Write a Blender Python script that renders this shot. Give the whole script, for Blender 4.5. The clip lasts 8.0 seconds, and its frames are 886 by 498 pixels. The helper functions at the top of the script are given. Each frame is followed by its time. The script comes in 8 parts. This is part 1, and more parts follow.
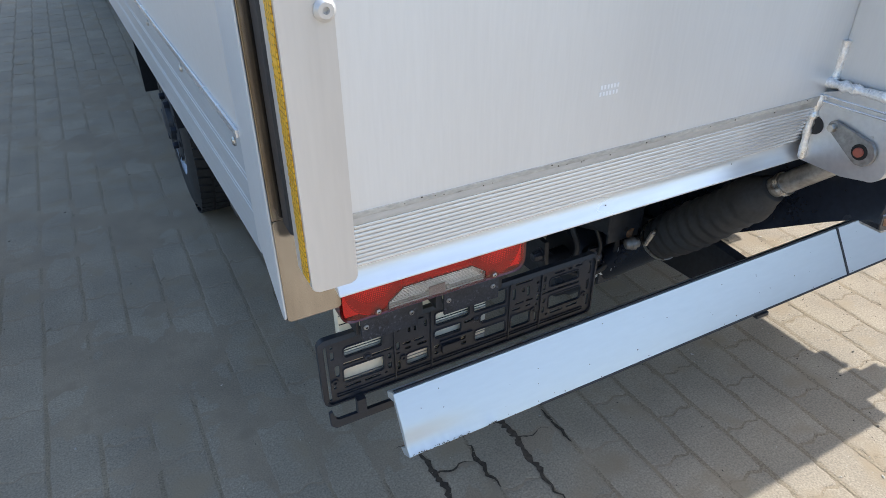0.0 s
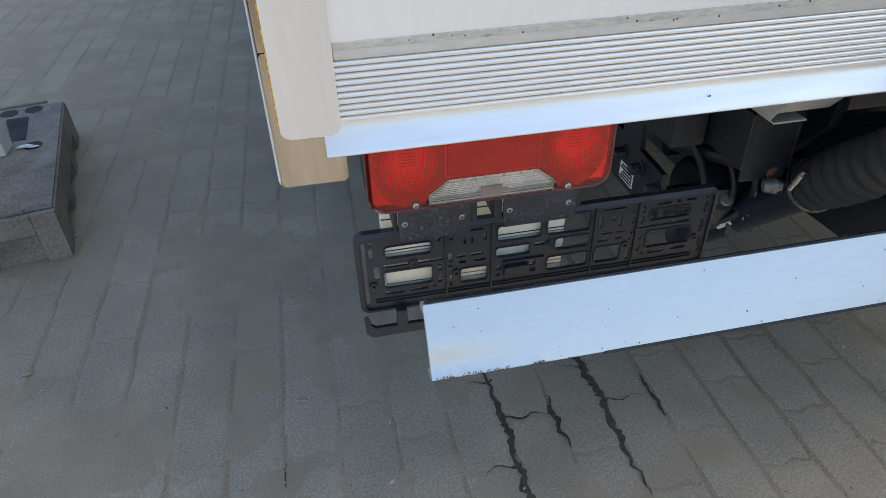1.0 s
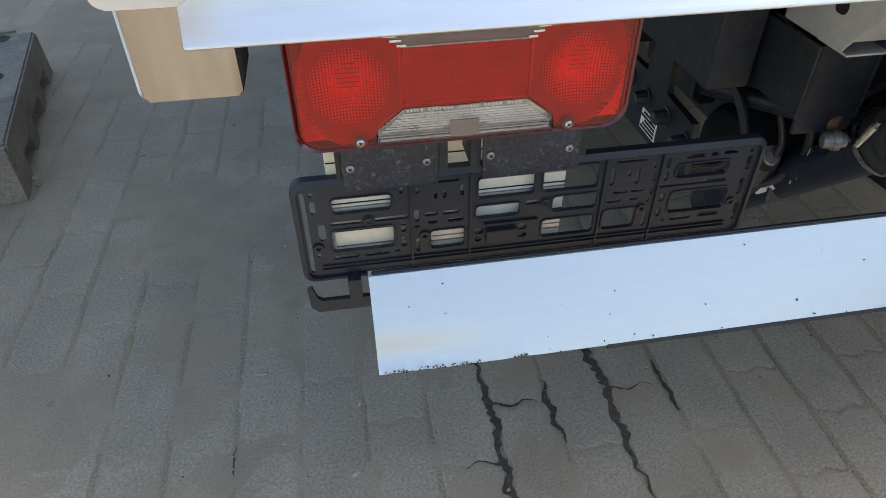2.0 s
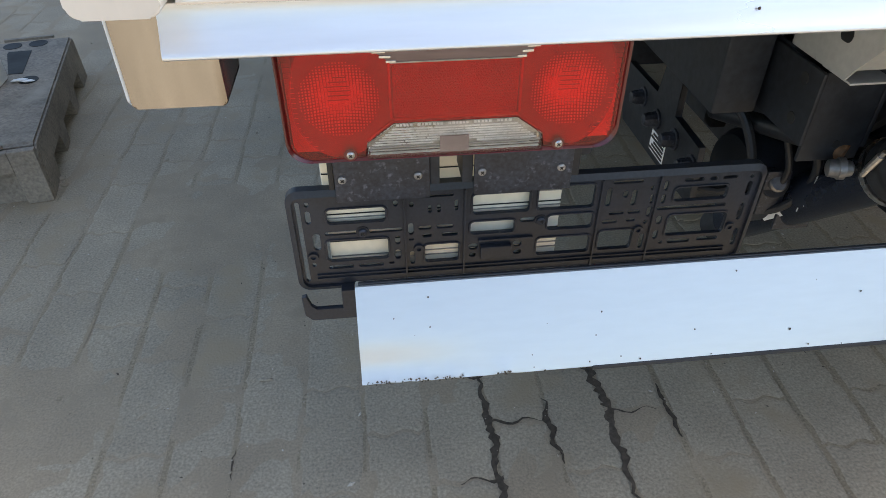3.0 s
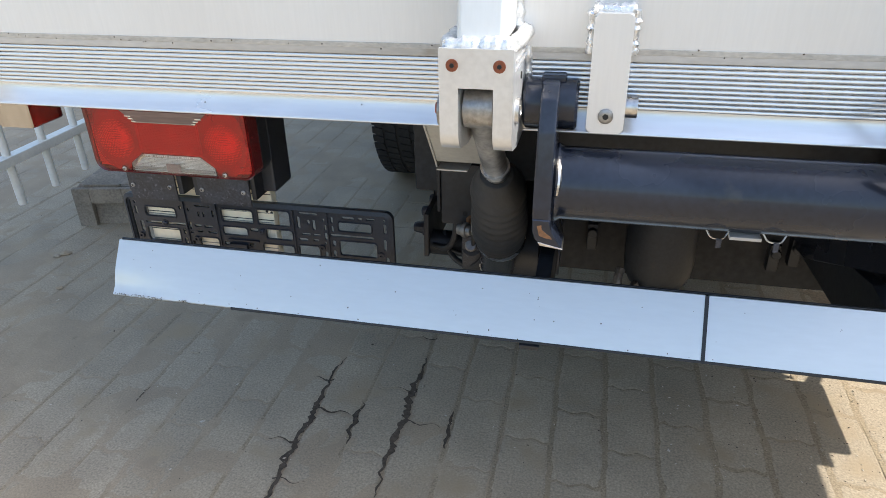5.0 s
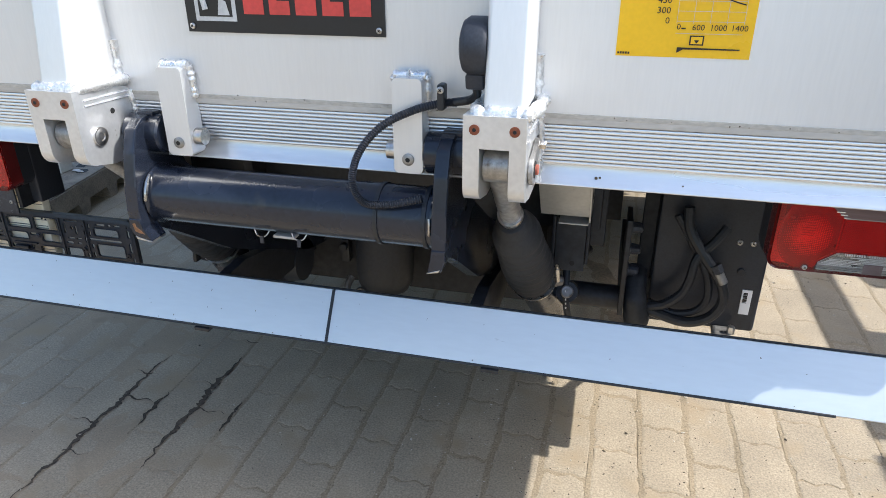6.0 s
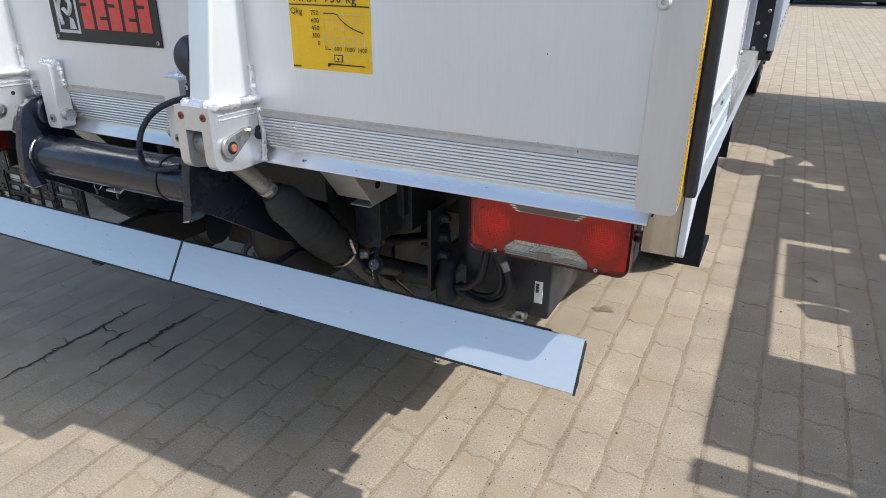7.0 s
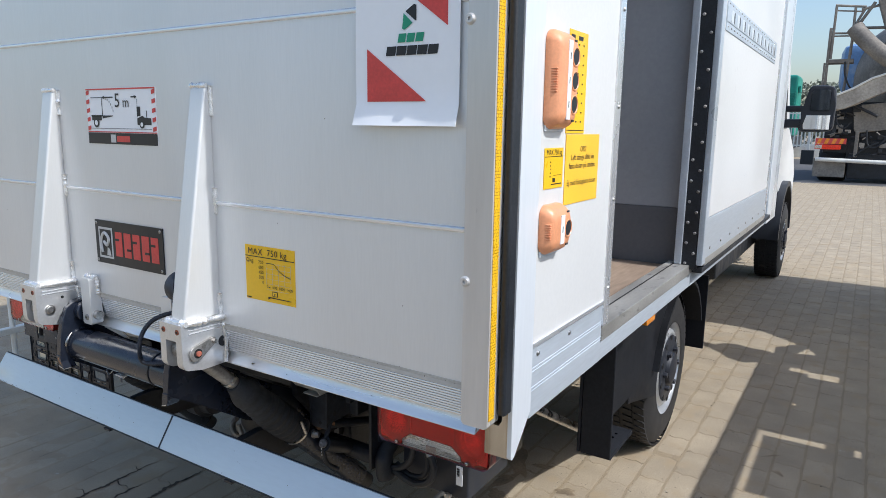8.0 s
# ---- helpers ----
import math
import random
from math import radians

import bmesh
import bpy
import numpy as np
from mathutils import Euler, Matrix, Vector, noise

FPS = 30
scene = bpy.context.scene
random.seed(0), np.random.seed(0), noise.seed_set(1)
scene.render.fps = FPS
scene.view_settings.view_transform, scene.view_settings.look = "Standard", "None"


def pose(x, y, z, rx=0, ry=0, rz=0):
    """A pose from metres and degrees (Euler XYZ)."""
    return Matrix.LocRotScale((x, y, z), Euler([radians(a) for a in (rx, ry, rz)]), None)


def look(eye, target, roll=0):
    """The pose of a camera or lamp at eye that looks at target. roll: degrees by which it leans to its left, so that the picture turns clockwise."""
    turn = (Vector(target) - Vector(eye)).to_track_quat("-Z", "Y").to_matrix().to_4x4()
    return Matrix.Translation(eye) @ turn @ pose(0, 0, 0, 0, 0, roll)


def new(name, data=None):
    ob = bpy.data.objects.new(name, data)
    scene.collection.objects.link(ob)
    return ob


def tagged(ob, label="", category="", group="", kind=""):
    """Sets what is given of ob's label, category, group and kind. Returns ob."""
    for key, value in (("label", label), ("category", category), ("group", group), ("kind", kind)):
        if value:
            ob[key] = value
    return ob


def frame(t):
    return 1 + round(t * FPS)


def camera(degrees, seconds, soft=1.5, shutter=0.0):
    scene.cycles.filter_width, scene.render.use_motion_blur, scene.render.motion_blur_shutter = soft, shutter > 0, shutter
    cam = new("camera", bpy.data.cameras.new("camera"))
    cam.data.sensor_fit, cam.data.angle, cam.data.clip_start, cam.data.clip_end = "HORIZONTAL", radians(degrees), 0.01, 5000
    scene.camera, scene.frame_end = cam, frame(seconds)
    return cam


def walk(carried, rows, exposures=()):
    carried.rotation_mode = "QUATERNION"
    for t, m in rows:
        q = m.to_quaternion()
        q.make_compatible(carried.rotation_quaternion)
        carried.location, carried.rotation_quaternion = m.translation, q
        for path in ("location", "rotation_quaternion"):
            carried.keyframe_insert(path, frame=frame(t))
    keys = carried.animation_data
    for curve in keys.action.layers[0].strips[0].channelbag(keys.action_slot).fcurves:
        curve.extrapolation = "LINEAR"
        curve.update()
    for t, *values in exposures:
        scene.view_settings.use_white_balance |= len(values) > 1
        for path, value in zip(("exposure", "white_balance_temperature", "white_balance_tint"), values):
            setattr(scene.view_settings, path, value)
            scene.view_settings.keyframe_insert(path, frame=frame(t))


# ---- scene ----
cam = camera(67.3, 8.0, 0.35)
PATH = [
    (0, (-1.139, -0.481, 1.244), (-0.357, 1.01, 0.165), -0.4),
    (0.3, (-1.106, -0.578, 1.247), (-0.569, 1.001, 0.143), 0.7),
    (0.5, (-1.039, -0.604, 1.223), (-0.717, 1.041, 0.132), -0.6),
    (1, (-0.977, -0.448, 1.097), (-0.669, 1.133, -0.089), -1.6),
    (1.5, (-0.937, -0.321, 0.99), (-0.559, 1.184, -0.273), -1.1),
    (1.7, (-0.917, -0.307, 0.977), (-0.589, 1.2, -0.296), -0.9),
    (2.8, (-0.859, -0.304, 0.972), (-0.68, 1.224, -0.305), 0.1),
    (3, (-0.856, -0.314, 0.977), (-0.685, 1.243, -0.266), -0.1),
    (3.5, (-0.806, -0.381, 1.001), (-0.819, 1.27, -0.128), -0.0),
    (4, (-0.639, -0.542, 1.049), (-0.828, 1.143, -0.011), 0.3),
    (4.2, (-0.57, -0.586, 1.067), (-0.816, 1.095, 0.011), 0.0),
    (5.3, (0.079, -0.754, 1.091), (-0.339, 0.983, 0.192), -0.9),
    (5.5, (0.201, -0.775, 1.105), (-0.221, 0.97, 0.224), -0.5),
    (6, (0.523, -0.809, 1.133), (0.066, 0.944, 0.286), -0.3),
    (6.5, (0.89, -0.792, 1.146), (0.276, 0.929, 0.332), -0.1),
    (7, (1.241, -0.841, 1.17), (0.422, 0.797, 0.366), 0.3),
    (7.5, (1.523, -0.918, 1.259), (0.548, 0.671, 0.535), 0.7),
    (8, (1.673, -0.943, 1.386), (0.619, 0.718, 1.027), 0.8),
]
EXPOSURES = [(0, 0.78, 5850, 10), (1.0, 0.87, 6080, 10), (1.5, 0.92, 6220, 10), (2.8, 1.09, 6480, 10), (3.5, 1.17, 6580, 10), (4.2, 1.17, 6580, 10), (5.5, 1.05, 6220, 10), (6.0, 0.97, 6070, 10), (6.5, 0.73, 5970, 10), (7.0, 0.53, 5950, 10), (7.5, 0.37, 5950, 10), (8.0, 0.29, 5900, 10)]
walk(cam, [(t, look(eye, target, roll)) for t, eye, target, roll in PATH], EXPOSURES)

# ---- world, sun, exposure ----
world = bpy.data.worlds.new("sky")
scene.world = world
world.use_nodes = True
wn = world.node_tree
sky = wn.nodes.new("ShaderNodeTexSky")
sky.sky_type, sky.sun_disc = "NISHITA", False
sky.sun_elevation, sky.sun_rotation = radians(48), radians(95)
sky.air_density, sky.dust_density, sky.ozone_density = 1.3, 2.4, 2.0
wn.links.new(sky.outputs[0], wn.nodes["Background"].inputs[0])
wn.nodes["Background"].inputs[1].default_value = 0.15
sun_data = bpy.data.lights.new("sun", "SUN")
sun_data.energy, sun_data.angle, sun_data.color = 3.25, radians(0.55), (1.0, 0.95, 0.87)
sun = new("sun", sun_data)
sun.matrix_world = look((9, 0.08, 10), (0, 0, 0))


# ---- materials ----
def surface(name, base, rough=0.5, metal=0.0, grain=60.0, vary=0.12, blotch=3.0, stain=0.12, bump=0.08,
            stretch=(1, 1, 1), coat=0.0, rough_vary=0.12, dirt=None, dirt_amount=0.0, dirt_scale=8.0, random_tint=0.0, transmission=0.0, spec=0.5):
    """A painted, metal, plastic or mineral surface: fine grain, broad blotches, worn or dirty spots, relief."""
    m = bpy.data.materials.new(name)
    m.use_nodes = True
    t = m.node_tree
    n, k = t.nodes, t.links
    p = n["Principled BSDF"]
    geo = n.new("ShaderNodeNewGeometry")
    mp = n.new("ShaderNodeMapping")
    mp.inputs["Scale"].default_value = stretch
    k.new(geo.outputs["Position"], mp.inputs["Vector"])

    def tex(scale, detail=4.0):
        x = n.new("ShaderNodeTexNoise")
        x.inputs["Scale"].default_value, x.inputs["Detail"].default_value = scale, detail
        k.new(mp.outputs[0], x.inputs["Vector"])
        return x

    def ranged(src, lo, hi, a=0.3, b=0.7):
        x = n.new("ShaderNodeMapRange")
        x.inputs["From Min"].default_value, x.inputs["From Max"].default_value = a, b
        x.inputs["To Min"].default_value, x.inputs["To Max"].default_value = lo, hi
        k.new(src, x.inputs["Value"])
        return x.outputs[0]

    fine, broad = tex(grain), tex(blotch, 5.0)
    f = ranged(fine.outputs["Fac"], 1 - vary, 1 + vary)
    g = ranged(broad.outputs["Fac"], 1 - stain, 1 + stain)
    mul = n.new("ShaderNodeMath")
    mul.operation = "MULTIPLY"
    k.new(f, mul.inputs[0]), k.new(g, mul.inputs[1])
    value = mul.outputs[0]
    if random_tint:
        info = n.new("ShaderNodeObjectInfo")
        add = n.new("ShaderNodeMath")
        add.operation = "ADD"
        k.new(info.outputs["Random"], add.inputs[0]), k.new(geo.outputs["Random Per Island"], add.inputs[1])
        fr = n.new("ShaderNodeMath")
        fr.operation = "FRACT"
        k.new(add.outputs[0], fr.inputs[0])
        r = ranged(fr.outputs[0], 1 - random_tint, 1 + random_tint, 0, 1)
        mul2 = n.new("ShaderNodeMath")
        mul2.operation = "MULTIPLY"
        k.new(value, mul2.inputs[0]), k.new(r, mul2.inputs[1])
        value = mul2.outputs[0]
    hue = n.new("ShaderNodeVectorMath")
    hue.operation = "SCALE"
    hue.inputs[0].default_value = base
    k.new(value, hue.inputs["Scale"])
    colour = hue.outputs[0]
    if dirt:
        spots = tex(dirt_scale, 6.0)
        amount = ranged(spots.outputs["Fac"], 0, 1, 0.72 - 0.3 * dirt_amount, 0.82 - 0.2 * dirt_amount)
        mix = n.new("ShaderNodeMix")
        mix.data_type = "RGBA"
        k.new(amount, mix.inputs["Factor"]), k.new(colour, mix.inputs["A"])
        mix.inputs["B"].default_value = (*dirt, 1)
        colour = mix.outputs["Result"]
    k.new(colour, p.inputs["Base Color"])
    k.new(ranged(broad.outputs["Fac"], max(0.02, rough - rough_vary), min(1, rough + rough_vary)), p.inputs["Roughness"])
    p.inputs["Metallic"].default_value, p.inputs["Coat Weight"].default_value = metal, coat
    p.inputs["Coat Roughness"].default_value, p.inputs["Specular IOR Level"].default_value = 0.08, spec
    p.inputs["Transmission Weight"].default_value = transmission
    if bump:
        bm_node = n.new("ShaderNodeBump")
        bm_node.inputs["Strength"].default_value, bm_node.inputs["Distance"].default_value = bump, 0.002
        k.new(fine.outputs["Fac"], bm_node.inputs["Height"])
        k.new(bm_node.outputs[0], p.inputs["Normal"])
    return m


M = {}
M["panel"] = surface("white_anodised_aluminium", (0.735, 0.735, 0.725), 0.40, 0.42, 320, 0.016, 2.6, 0.06, 0.009, (1, 1, 0.08), rough_vary=0.06)
M["alu"] = surface("mill_aluminium", (0.79, 0.80, 0.81), 0.25, 0.68, 260, 0.03, 5, 0.05, 0.02, (0.08, 1, 1), rough_vary=0.06)
M["lip"] = surface("polished_aluminium_edge", (0.80, 0.80, 0.80), 0.30, 0.55, 120, 0.04, 6, 0.05, 0.03, (0.1, 1, 1), rough_vary=0.06, dirt=(0.1, 0.09, 0.08), dirt_amount=0.0, dirt_scale=55)
M["post"] = surface("extruded_aluminium_post", (0.64, 0.615, 0.58), 0.32, 0.4, 200, 0.02, 9, 0.16, 0.008, (1, 1, 0.09), rough_vary=0.10, dirt=(0.78, 0.77, 0.75), dirt_amount=0.35, dirt_scale=18)
M["cast"] = surface("machined_aluminium_block", (0.66, 0.665, 0.67), 0.36, 0.7, 140, 0.05, 12, 0.07, 0.05, rough_vary=0.08, dirt=(0.25, 0.22, 0.18), dirt_amount=0.04, dirt_scale=60)
M["weld"] = surface("aluminium_weld_bead", (0.88, 0.87, 0.85), 0.34, 0.75, 320, 0.15, 40, 0.1, 0.5)
# brown streaks stand for dirt and for paving mirrored in the steel
M["stainless"] = surface("stainless_steel", (0.44, 0.415, 0.38), 0.17, 1.0, 90, 0.06, 26, 0.22, 0.02, (1, 1, 0.14), rough_vary=0.06, dirt=(0.23, 0.185, 0.14), dirt_amount=0.72, dirt_scale=22)
M["bright"] = surface("bare_steel", (0.55, 0.53, 0.5), 0.3, 1.0, 150, 0.2, 20, 0.2, 0.1, dirt=(0.18, 0.11, 0.06), dirt_amount=0.25, dirt_scale=50)
M["worn_steel"] = surface("dull_worn_steel", (0.34, 0.33, 0.315), 0.45, 0.85, 150, 0.2, 20, 0.25, 0.1, dirt=(0.13, 0.10, 0.075), dirt_amount=0.35, dirt_scale=50)
M["grime"] = surface("grimy_ledge", (0.46, 0.43, 0.375), 0.7, 0.0, 300, 0.15, 30, 0.12, 0.3, (0.4, 1, 1), dirt=(0.06, 0.05, 0.04), dirt_amount=0.25, dirt_scale=130)
M["rust"] = surface("copper_brown_bolt", (0.24, 0.085, 0.05), 0.5, 0.7, 300, 0.2, 60, 0.2, 0.2)
M["black_steel"] = surface("black_enamelled_steel", (0.013, 0.017, 0.028), 0.25, 0.0, 120, 0.15, 7, 0.2, 0.03, spec=0.35, coat=0.3, rough_vary=0.06, dirt=(0.05, 0.045, 0.038), dirt_amount=0.04, dirt_scale=11)
M["chassis"] = surface("dusty_black_chassis", (0.020, 0.022, 0.027), 0.5, 0.1, 90, 0.3, 9, 0.35, 0.2, dirt=(0.034, 0.030, 0.026), dirt_amount=0.2, dirt_scale=13)
M["plastic"] = surface("black_plastic", (0.027, 0.030, 0.038), 0.42, 0.0, 300, 0.15, 15, 0.2, 0.08, dirt=(0.05, 0.05, 0.05), dirt_amount=0.05, dirt_scale=22, spec=0.4)
M["rubber"] = surface("black_rubber", (0.015, 0.0175, 0.022), 0.5, 0.0, 160, 0.25, 10, 0.25, 0.2, dirt=(0.04, 0.036, 0.03), dirt_amount=0.15, dirt_scale=16)
M["boot"] = surface("dusty_boot_rubber", (0.023, 0.024, 0.026), 0.7, 0.0, 160, 0.25, 10, 0.25, 0.25, dirt=(0.040, 0.036, 0.030), dirt_amount=0.45, dirt_scale=9)
M["label_metal"] = surface("dull_cast_fitting", (0.22, 0.21, 0.20), 0.42, 0.7, 150, 0.2, 20, 0.25, 0.1, dirt=(0.07, 0.055, 0.04), dirt_amount=0.4, dirt_scale=50)
M["rust_paint"] = surface("rusty_chipped_edge", (0.20, 0.095, 0.040), 0.7, 0.0, 200, 0.3, 60, 0.4, 0.3, dirt=(0.03, 0.03, 0.03), dirt_amount=0.4, dirt_scale=120)
M["tyre"] = surface("tyre_rubber", (0.022, 0.021, 0.021), 0.75, 0.0, 150, 0.2, 8, 0.2, 0.2, dirt=(0.060, 0.052, 0.042), dirt_amount=0.3, dirt_scale=10)
M["guard"] = surface("matt_black_guard", (0.013, 0.014, 0.017), 0.6, 0.0, 120, 0.2, 6, 0.3, 0.1, spec=0.25, dirt=(0.030, 0.027, 0.024), dirt_amount=0.25, dirt_scale=9)
M["zinc_black"] = surface("mottled_blackened_plate", (0.030, 0.034, 0.045), 0.42, 0.2, 260, 0.35, 30, 0.3, 0.2, dirt=(0.11, 0.12, 0.15), dirt_amount=0.42, dirt_scale=170)
M["bumper"] = surface("white_underrun_aluminium", (0.632, 0.670, 0.682), 0.33, 0.42, 150, 0.02, 2.5, 0.04, 0.02, (0.2, 1, 1), rough_vary=0.05, dirt=(0.09, 0.08, 0.07), dirt_amount=-0.06, dirt_scale=62)
M["white"] = surface("white_gelcoat", (0.66, 0.655, 0.635), 0.42, 0.0, 90, 0.02, 1.3, 0.05, 0.02, coat=0.08, dirt=(0.42, 0.40, 0.37), dirt_amount=0.05, dirt_scale=7)
M["plinth"] = surface("aluminium_plinth_rail", (0.52, 0.565, 0.61), 0.38, 0.35, 150, 0.05, 4, 0.08, 0.04, (1, 0.1, 1))
M["bracket"] = surface("pale_zinc_sheet", (0.60, 0.585, 0.545), 0.45, 0.3, 120, 0.06, 9, 0.12, 0.05, dirt=(0.25, 0.22, 0.18), dirt_amount=0.1, dirt_scale=40)
M["cream"] = surface("cream_painted_profile", (0.86, 0.78, 0.60), 0.42, 0.0, 90, 0.05, 8, 0.08, 0.04)
M["lining"] = surface("grey_interior_lining", (0.30, 0.31, 0.325), 0.55, 0.0, 70, 0.04, 2, 0.08, 0.03)
M["kick"] = surface("dark_kick_board", (0.10, 0.104, 0.112), 0.55, 0.0, 70, 0.06, 2, 0.10, 0.04)
M["wood"] = surface("worn_plywood_floor", (0.27, 0.20, 0.145), 0.6, 0.0, 60, 0.18, 4, 0.25, 0.15, (1, 0.15, 1), dirt=(0.14, 0.10, 0.075), dirt_amount=0.4, dirt_scale=9)
M["red"] = surface("red_lens", (0.66, 0.022, 0.010), 0.16, 0.0, 420, 0.10, 18, 0.15, 0.25, coat=0.7, rough_vary=0.05)
M["red_bright"] = surface("bright_red_lens", (0.95, 0.05, 0.02), 0.18, 0.6, 300, 0.2, 30, 0.3, 0.15, coat=0.6, rough_vary=0.05)
M["reflex"] = surface("red_reflex_panel", (0.60, 0.022, 0.014), 0.25, 0.0, 900, 0.3, 20, 0.1, 0.5, coat=0.7)
M["clear"] = surface("ribbed_clear_lens", (0.66, 0.65, 0.63), 0.12, 0.8, 420, 0.2, 60, 0.25, 0.3, coat=0.8)
M["red_glass"] = surface("clear_red_lens_plastic", (0.92, 0.030, 0.018), 0.10, 0.0, 420, 0.03, 18, 0.06, 0.05, transmission=0.97, rough_vary=0.03, spec=0.28)
M["clear_glass"] = surface("clear_lens_plastic", (0.93, 0.93, 0.92), 0.06, 0.0, 420, 0.02, 18, 0.05, 0.03, transmission=1.0, rough_vary=0.03)
M["reflector"] = surface("silvered_reflector", (0.90, 0.89, 0.88), 0.34, 1.0, 200, 0.06, 30, 0.1, 0.05)
M["lens_glint"] = surface("pale_lens_glint", (0.92, 0.90, 0.87), 0.3, 0.0, 200, 0.06, 25, 0.12, 0.05)
# darker silver and grey put the glow's falloff into the lamp's colours
M["dish"] = surface("falloff_dark_silver", (0.34, 0.32, 0.31), 0.36, 1.0, 200, 0.05, 25, 0.1, 0.04)
M["lamp_ring"] = surface("dim_lamp_grey", (0.42, 0.40, 0.38), 0.4, 0.0, 200, 0.08, 25, 0.15, 0.05)
M["ledge"] = surface("dusty_aluminium_ledge", (0.50, 0.48, 0.445), 0.5, 0.2, 200, 0.08, 9, 0.12, 0.05, (0.3, 1, 1), dirt=(0.30, 0.27, 0.22), dirt_amount=0.25, dirt_scale=40)
M["strip"] = surface("smoked_rose_strip", (0.20, 0.135, 0.135), 0.3, 0.0, 200, 0.12, 25, 0.2, 0.05, (0.1, 1, 1), coat=0.4)
M["lamp_edge"] = surface("dark_red_lamp_edge", (0.12, 0.012, 0.012), 0.2, 0.0, 200, 0.08, 25, 0.15, 0.03, coat=0.5)
M["trim"] = surface("pale_corner_trim", (0.68, 0.71, 0.735), 0.35, 0.2, 120, 0.02, 3, 0.08, 0.01, (1, 1, 0.1))
M["sill"] = surface("scratched_sill_metal", (0.47, 0.455, 0.42), 0.42, 0.55, 160, 0.06, 14, 0.15, 0.1, (1, 0.35, 1), dirt=(0.085, 0.072, 0.058), dirt_amount=0.40, dirt_scale=30)
M["gel_roof"] = surface("translucent_roof_sheet", (0.86, 0.87, 0.88), 0.8, 0.0, 30, 0.02, 2, 0.04, 0.0, transmission=0.75)
M["yellow"] = surface("yellow_sticker", (0.88, 0.515, 0.008), 0.35, 0.0, 200, 0.03, 8, 0.05, 0.02)
M["tape"] = surface("yellow_reflective_tape", (0.86, 0.50, 0.018), 0.3, 0.0, 260, 0.10, 12, 0.08, 0.10)
cells_nt = M["tape"].node_tree
comb = cells_nt.nodes.new("ShaderNodeTexVoronoi")
comb.feature = "DISTANCE_TO_EDGE"
comb.inputs["Scale"].default_value, comb.inputs["Randomness"].default_value = 170, 0.25
comb_place = cells_nt.nodes.new("ShaderNodeNewGeometry")
cells_nt.links.new(comb_place.outputs["Position"], comb.inputs["Vector"])
seal = cells_nt.nodes.new("ShaderNodeMapRange")
seal.inputs["From Min"].default_value, seal.inputs["From Max"].default_value = 0.06, 0.16
cells_nt.links.new(comb.outputs["Distance"], seal.inputs["Value"])
seal_mix = cells_nt.nodes.new("ShaderNodeMix")
seal_mix.data_type = "RGBA"
seal_mix.inputs["A"].default_value = (0.40, 0.19, 0.008, 1)
paint = cells_nt.nodes["Principled BSDF"].inputs["Base Color"]
cells_nt.links.new(seal.outputs[0], seal_mix.inputs["Factor"])
cells_nt.links.new(paint.links[0].from_socket, seal_mix.inputs["B"])
cells_nt.links.new(seal_mix.outputs["Result"], paint)
M["amber"] = surface("amber_lens", (0.85, 0.28, 0.02), 0.2, 0.0, 200, 0.1, 20, 0.1, 0.1, coat=0.6)
M["label_orange"] = surface("orange_yellow_paper", (0.88, 0.50, 0.03), 0.5, 0.0, 200, 0.03, 8, 0.05, 0.02)
M["ink"] = surface("black_ink", (0.012, 0.012, 0.013), 0.4, 0.0, 200, 0.1, 20, 0.1, 0.0)
M["cap_red"] = surface("faded_orange_red_cap", (0.34, 0.10, 0.065), 0.5, 0.0, 200, 0.15, 30, 0.2, 0.1)
M["signred"] = surface("faded_red_print", (0.60, 0.06, 0.05), 0.4, 0.0, 200, 0.08, 20, 0.12, 0.02)
M["signgrey"] = surface("grey_print", (0.55, 0.55, 0.54), 0.4, 0.0, 200, 0.08, 20, 0.1, 0.02)
M["green"] = surface("green_print", (0.02, 0.27, 0.15), 0.4, 0.0, 200, 0.05, 20, 0.1, 0.0)
M["paper"] = surface("white_paper", (0.88, 0.885, 0.89), 0.4, 0.0, 60, 0.01, 4, 0.02, 0.01, coat=0.15)
M["salmon"] = surface("orange_plastic_housing", (0.74, 0.32, 0.16), 0.4, 0.0, 200, 0.06, 15, 0.1, 0.05)
# near-black faces laid on solid parts, painting the shade inside holes
M["hole"] = surface("hole_shade_black", (0.01, 0.01, 0.01), 0.7, 0.0, 100, 0.2, 10, 0.2, 0.0)
M["fence"] = surface("white_painted_fence_steel", (0.74, 0.73, 0.68), 0.4, 0.0, 90, 0.05, 5, 0.12, 0.04, dirt=(0.3, 0.27, 0.22), dirt_amount=0.12, dirt_scale=15)
M["block"] = surface("recycled_rubber_block", (0.245, 0.208, 0.165), 0.92, 0.0, 130, 0.24, 7, 0.25, 0.4, dirt=(0.33, 0.285, 0.225), dirt_amount=0.5, dirt_scale=8)
M["paver"] = surface("tan_concrete_paver", (0.356, 0.293, 0.207), 0.92, 0.0, 210, 0.26, 6.0, 0.14, 0.45, dirt=(0.348, 0.270, 0.172), dirt_amount=0.62, dirt_scale=7, random_tint=0.055)
M["sand"] = surface("joint_sand", (0.290, 0.230, 0.150), 0.95, 0.0, 210, 0.30, 6.0, 0.16, 0.5, dirt=(0.328, 0.256, 0.165), dirt_amount=0.66, dirt_scale=9)
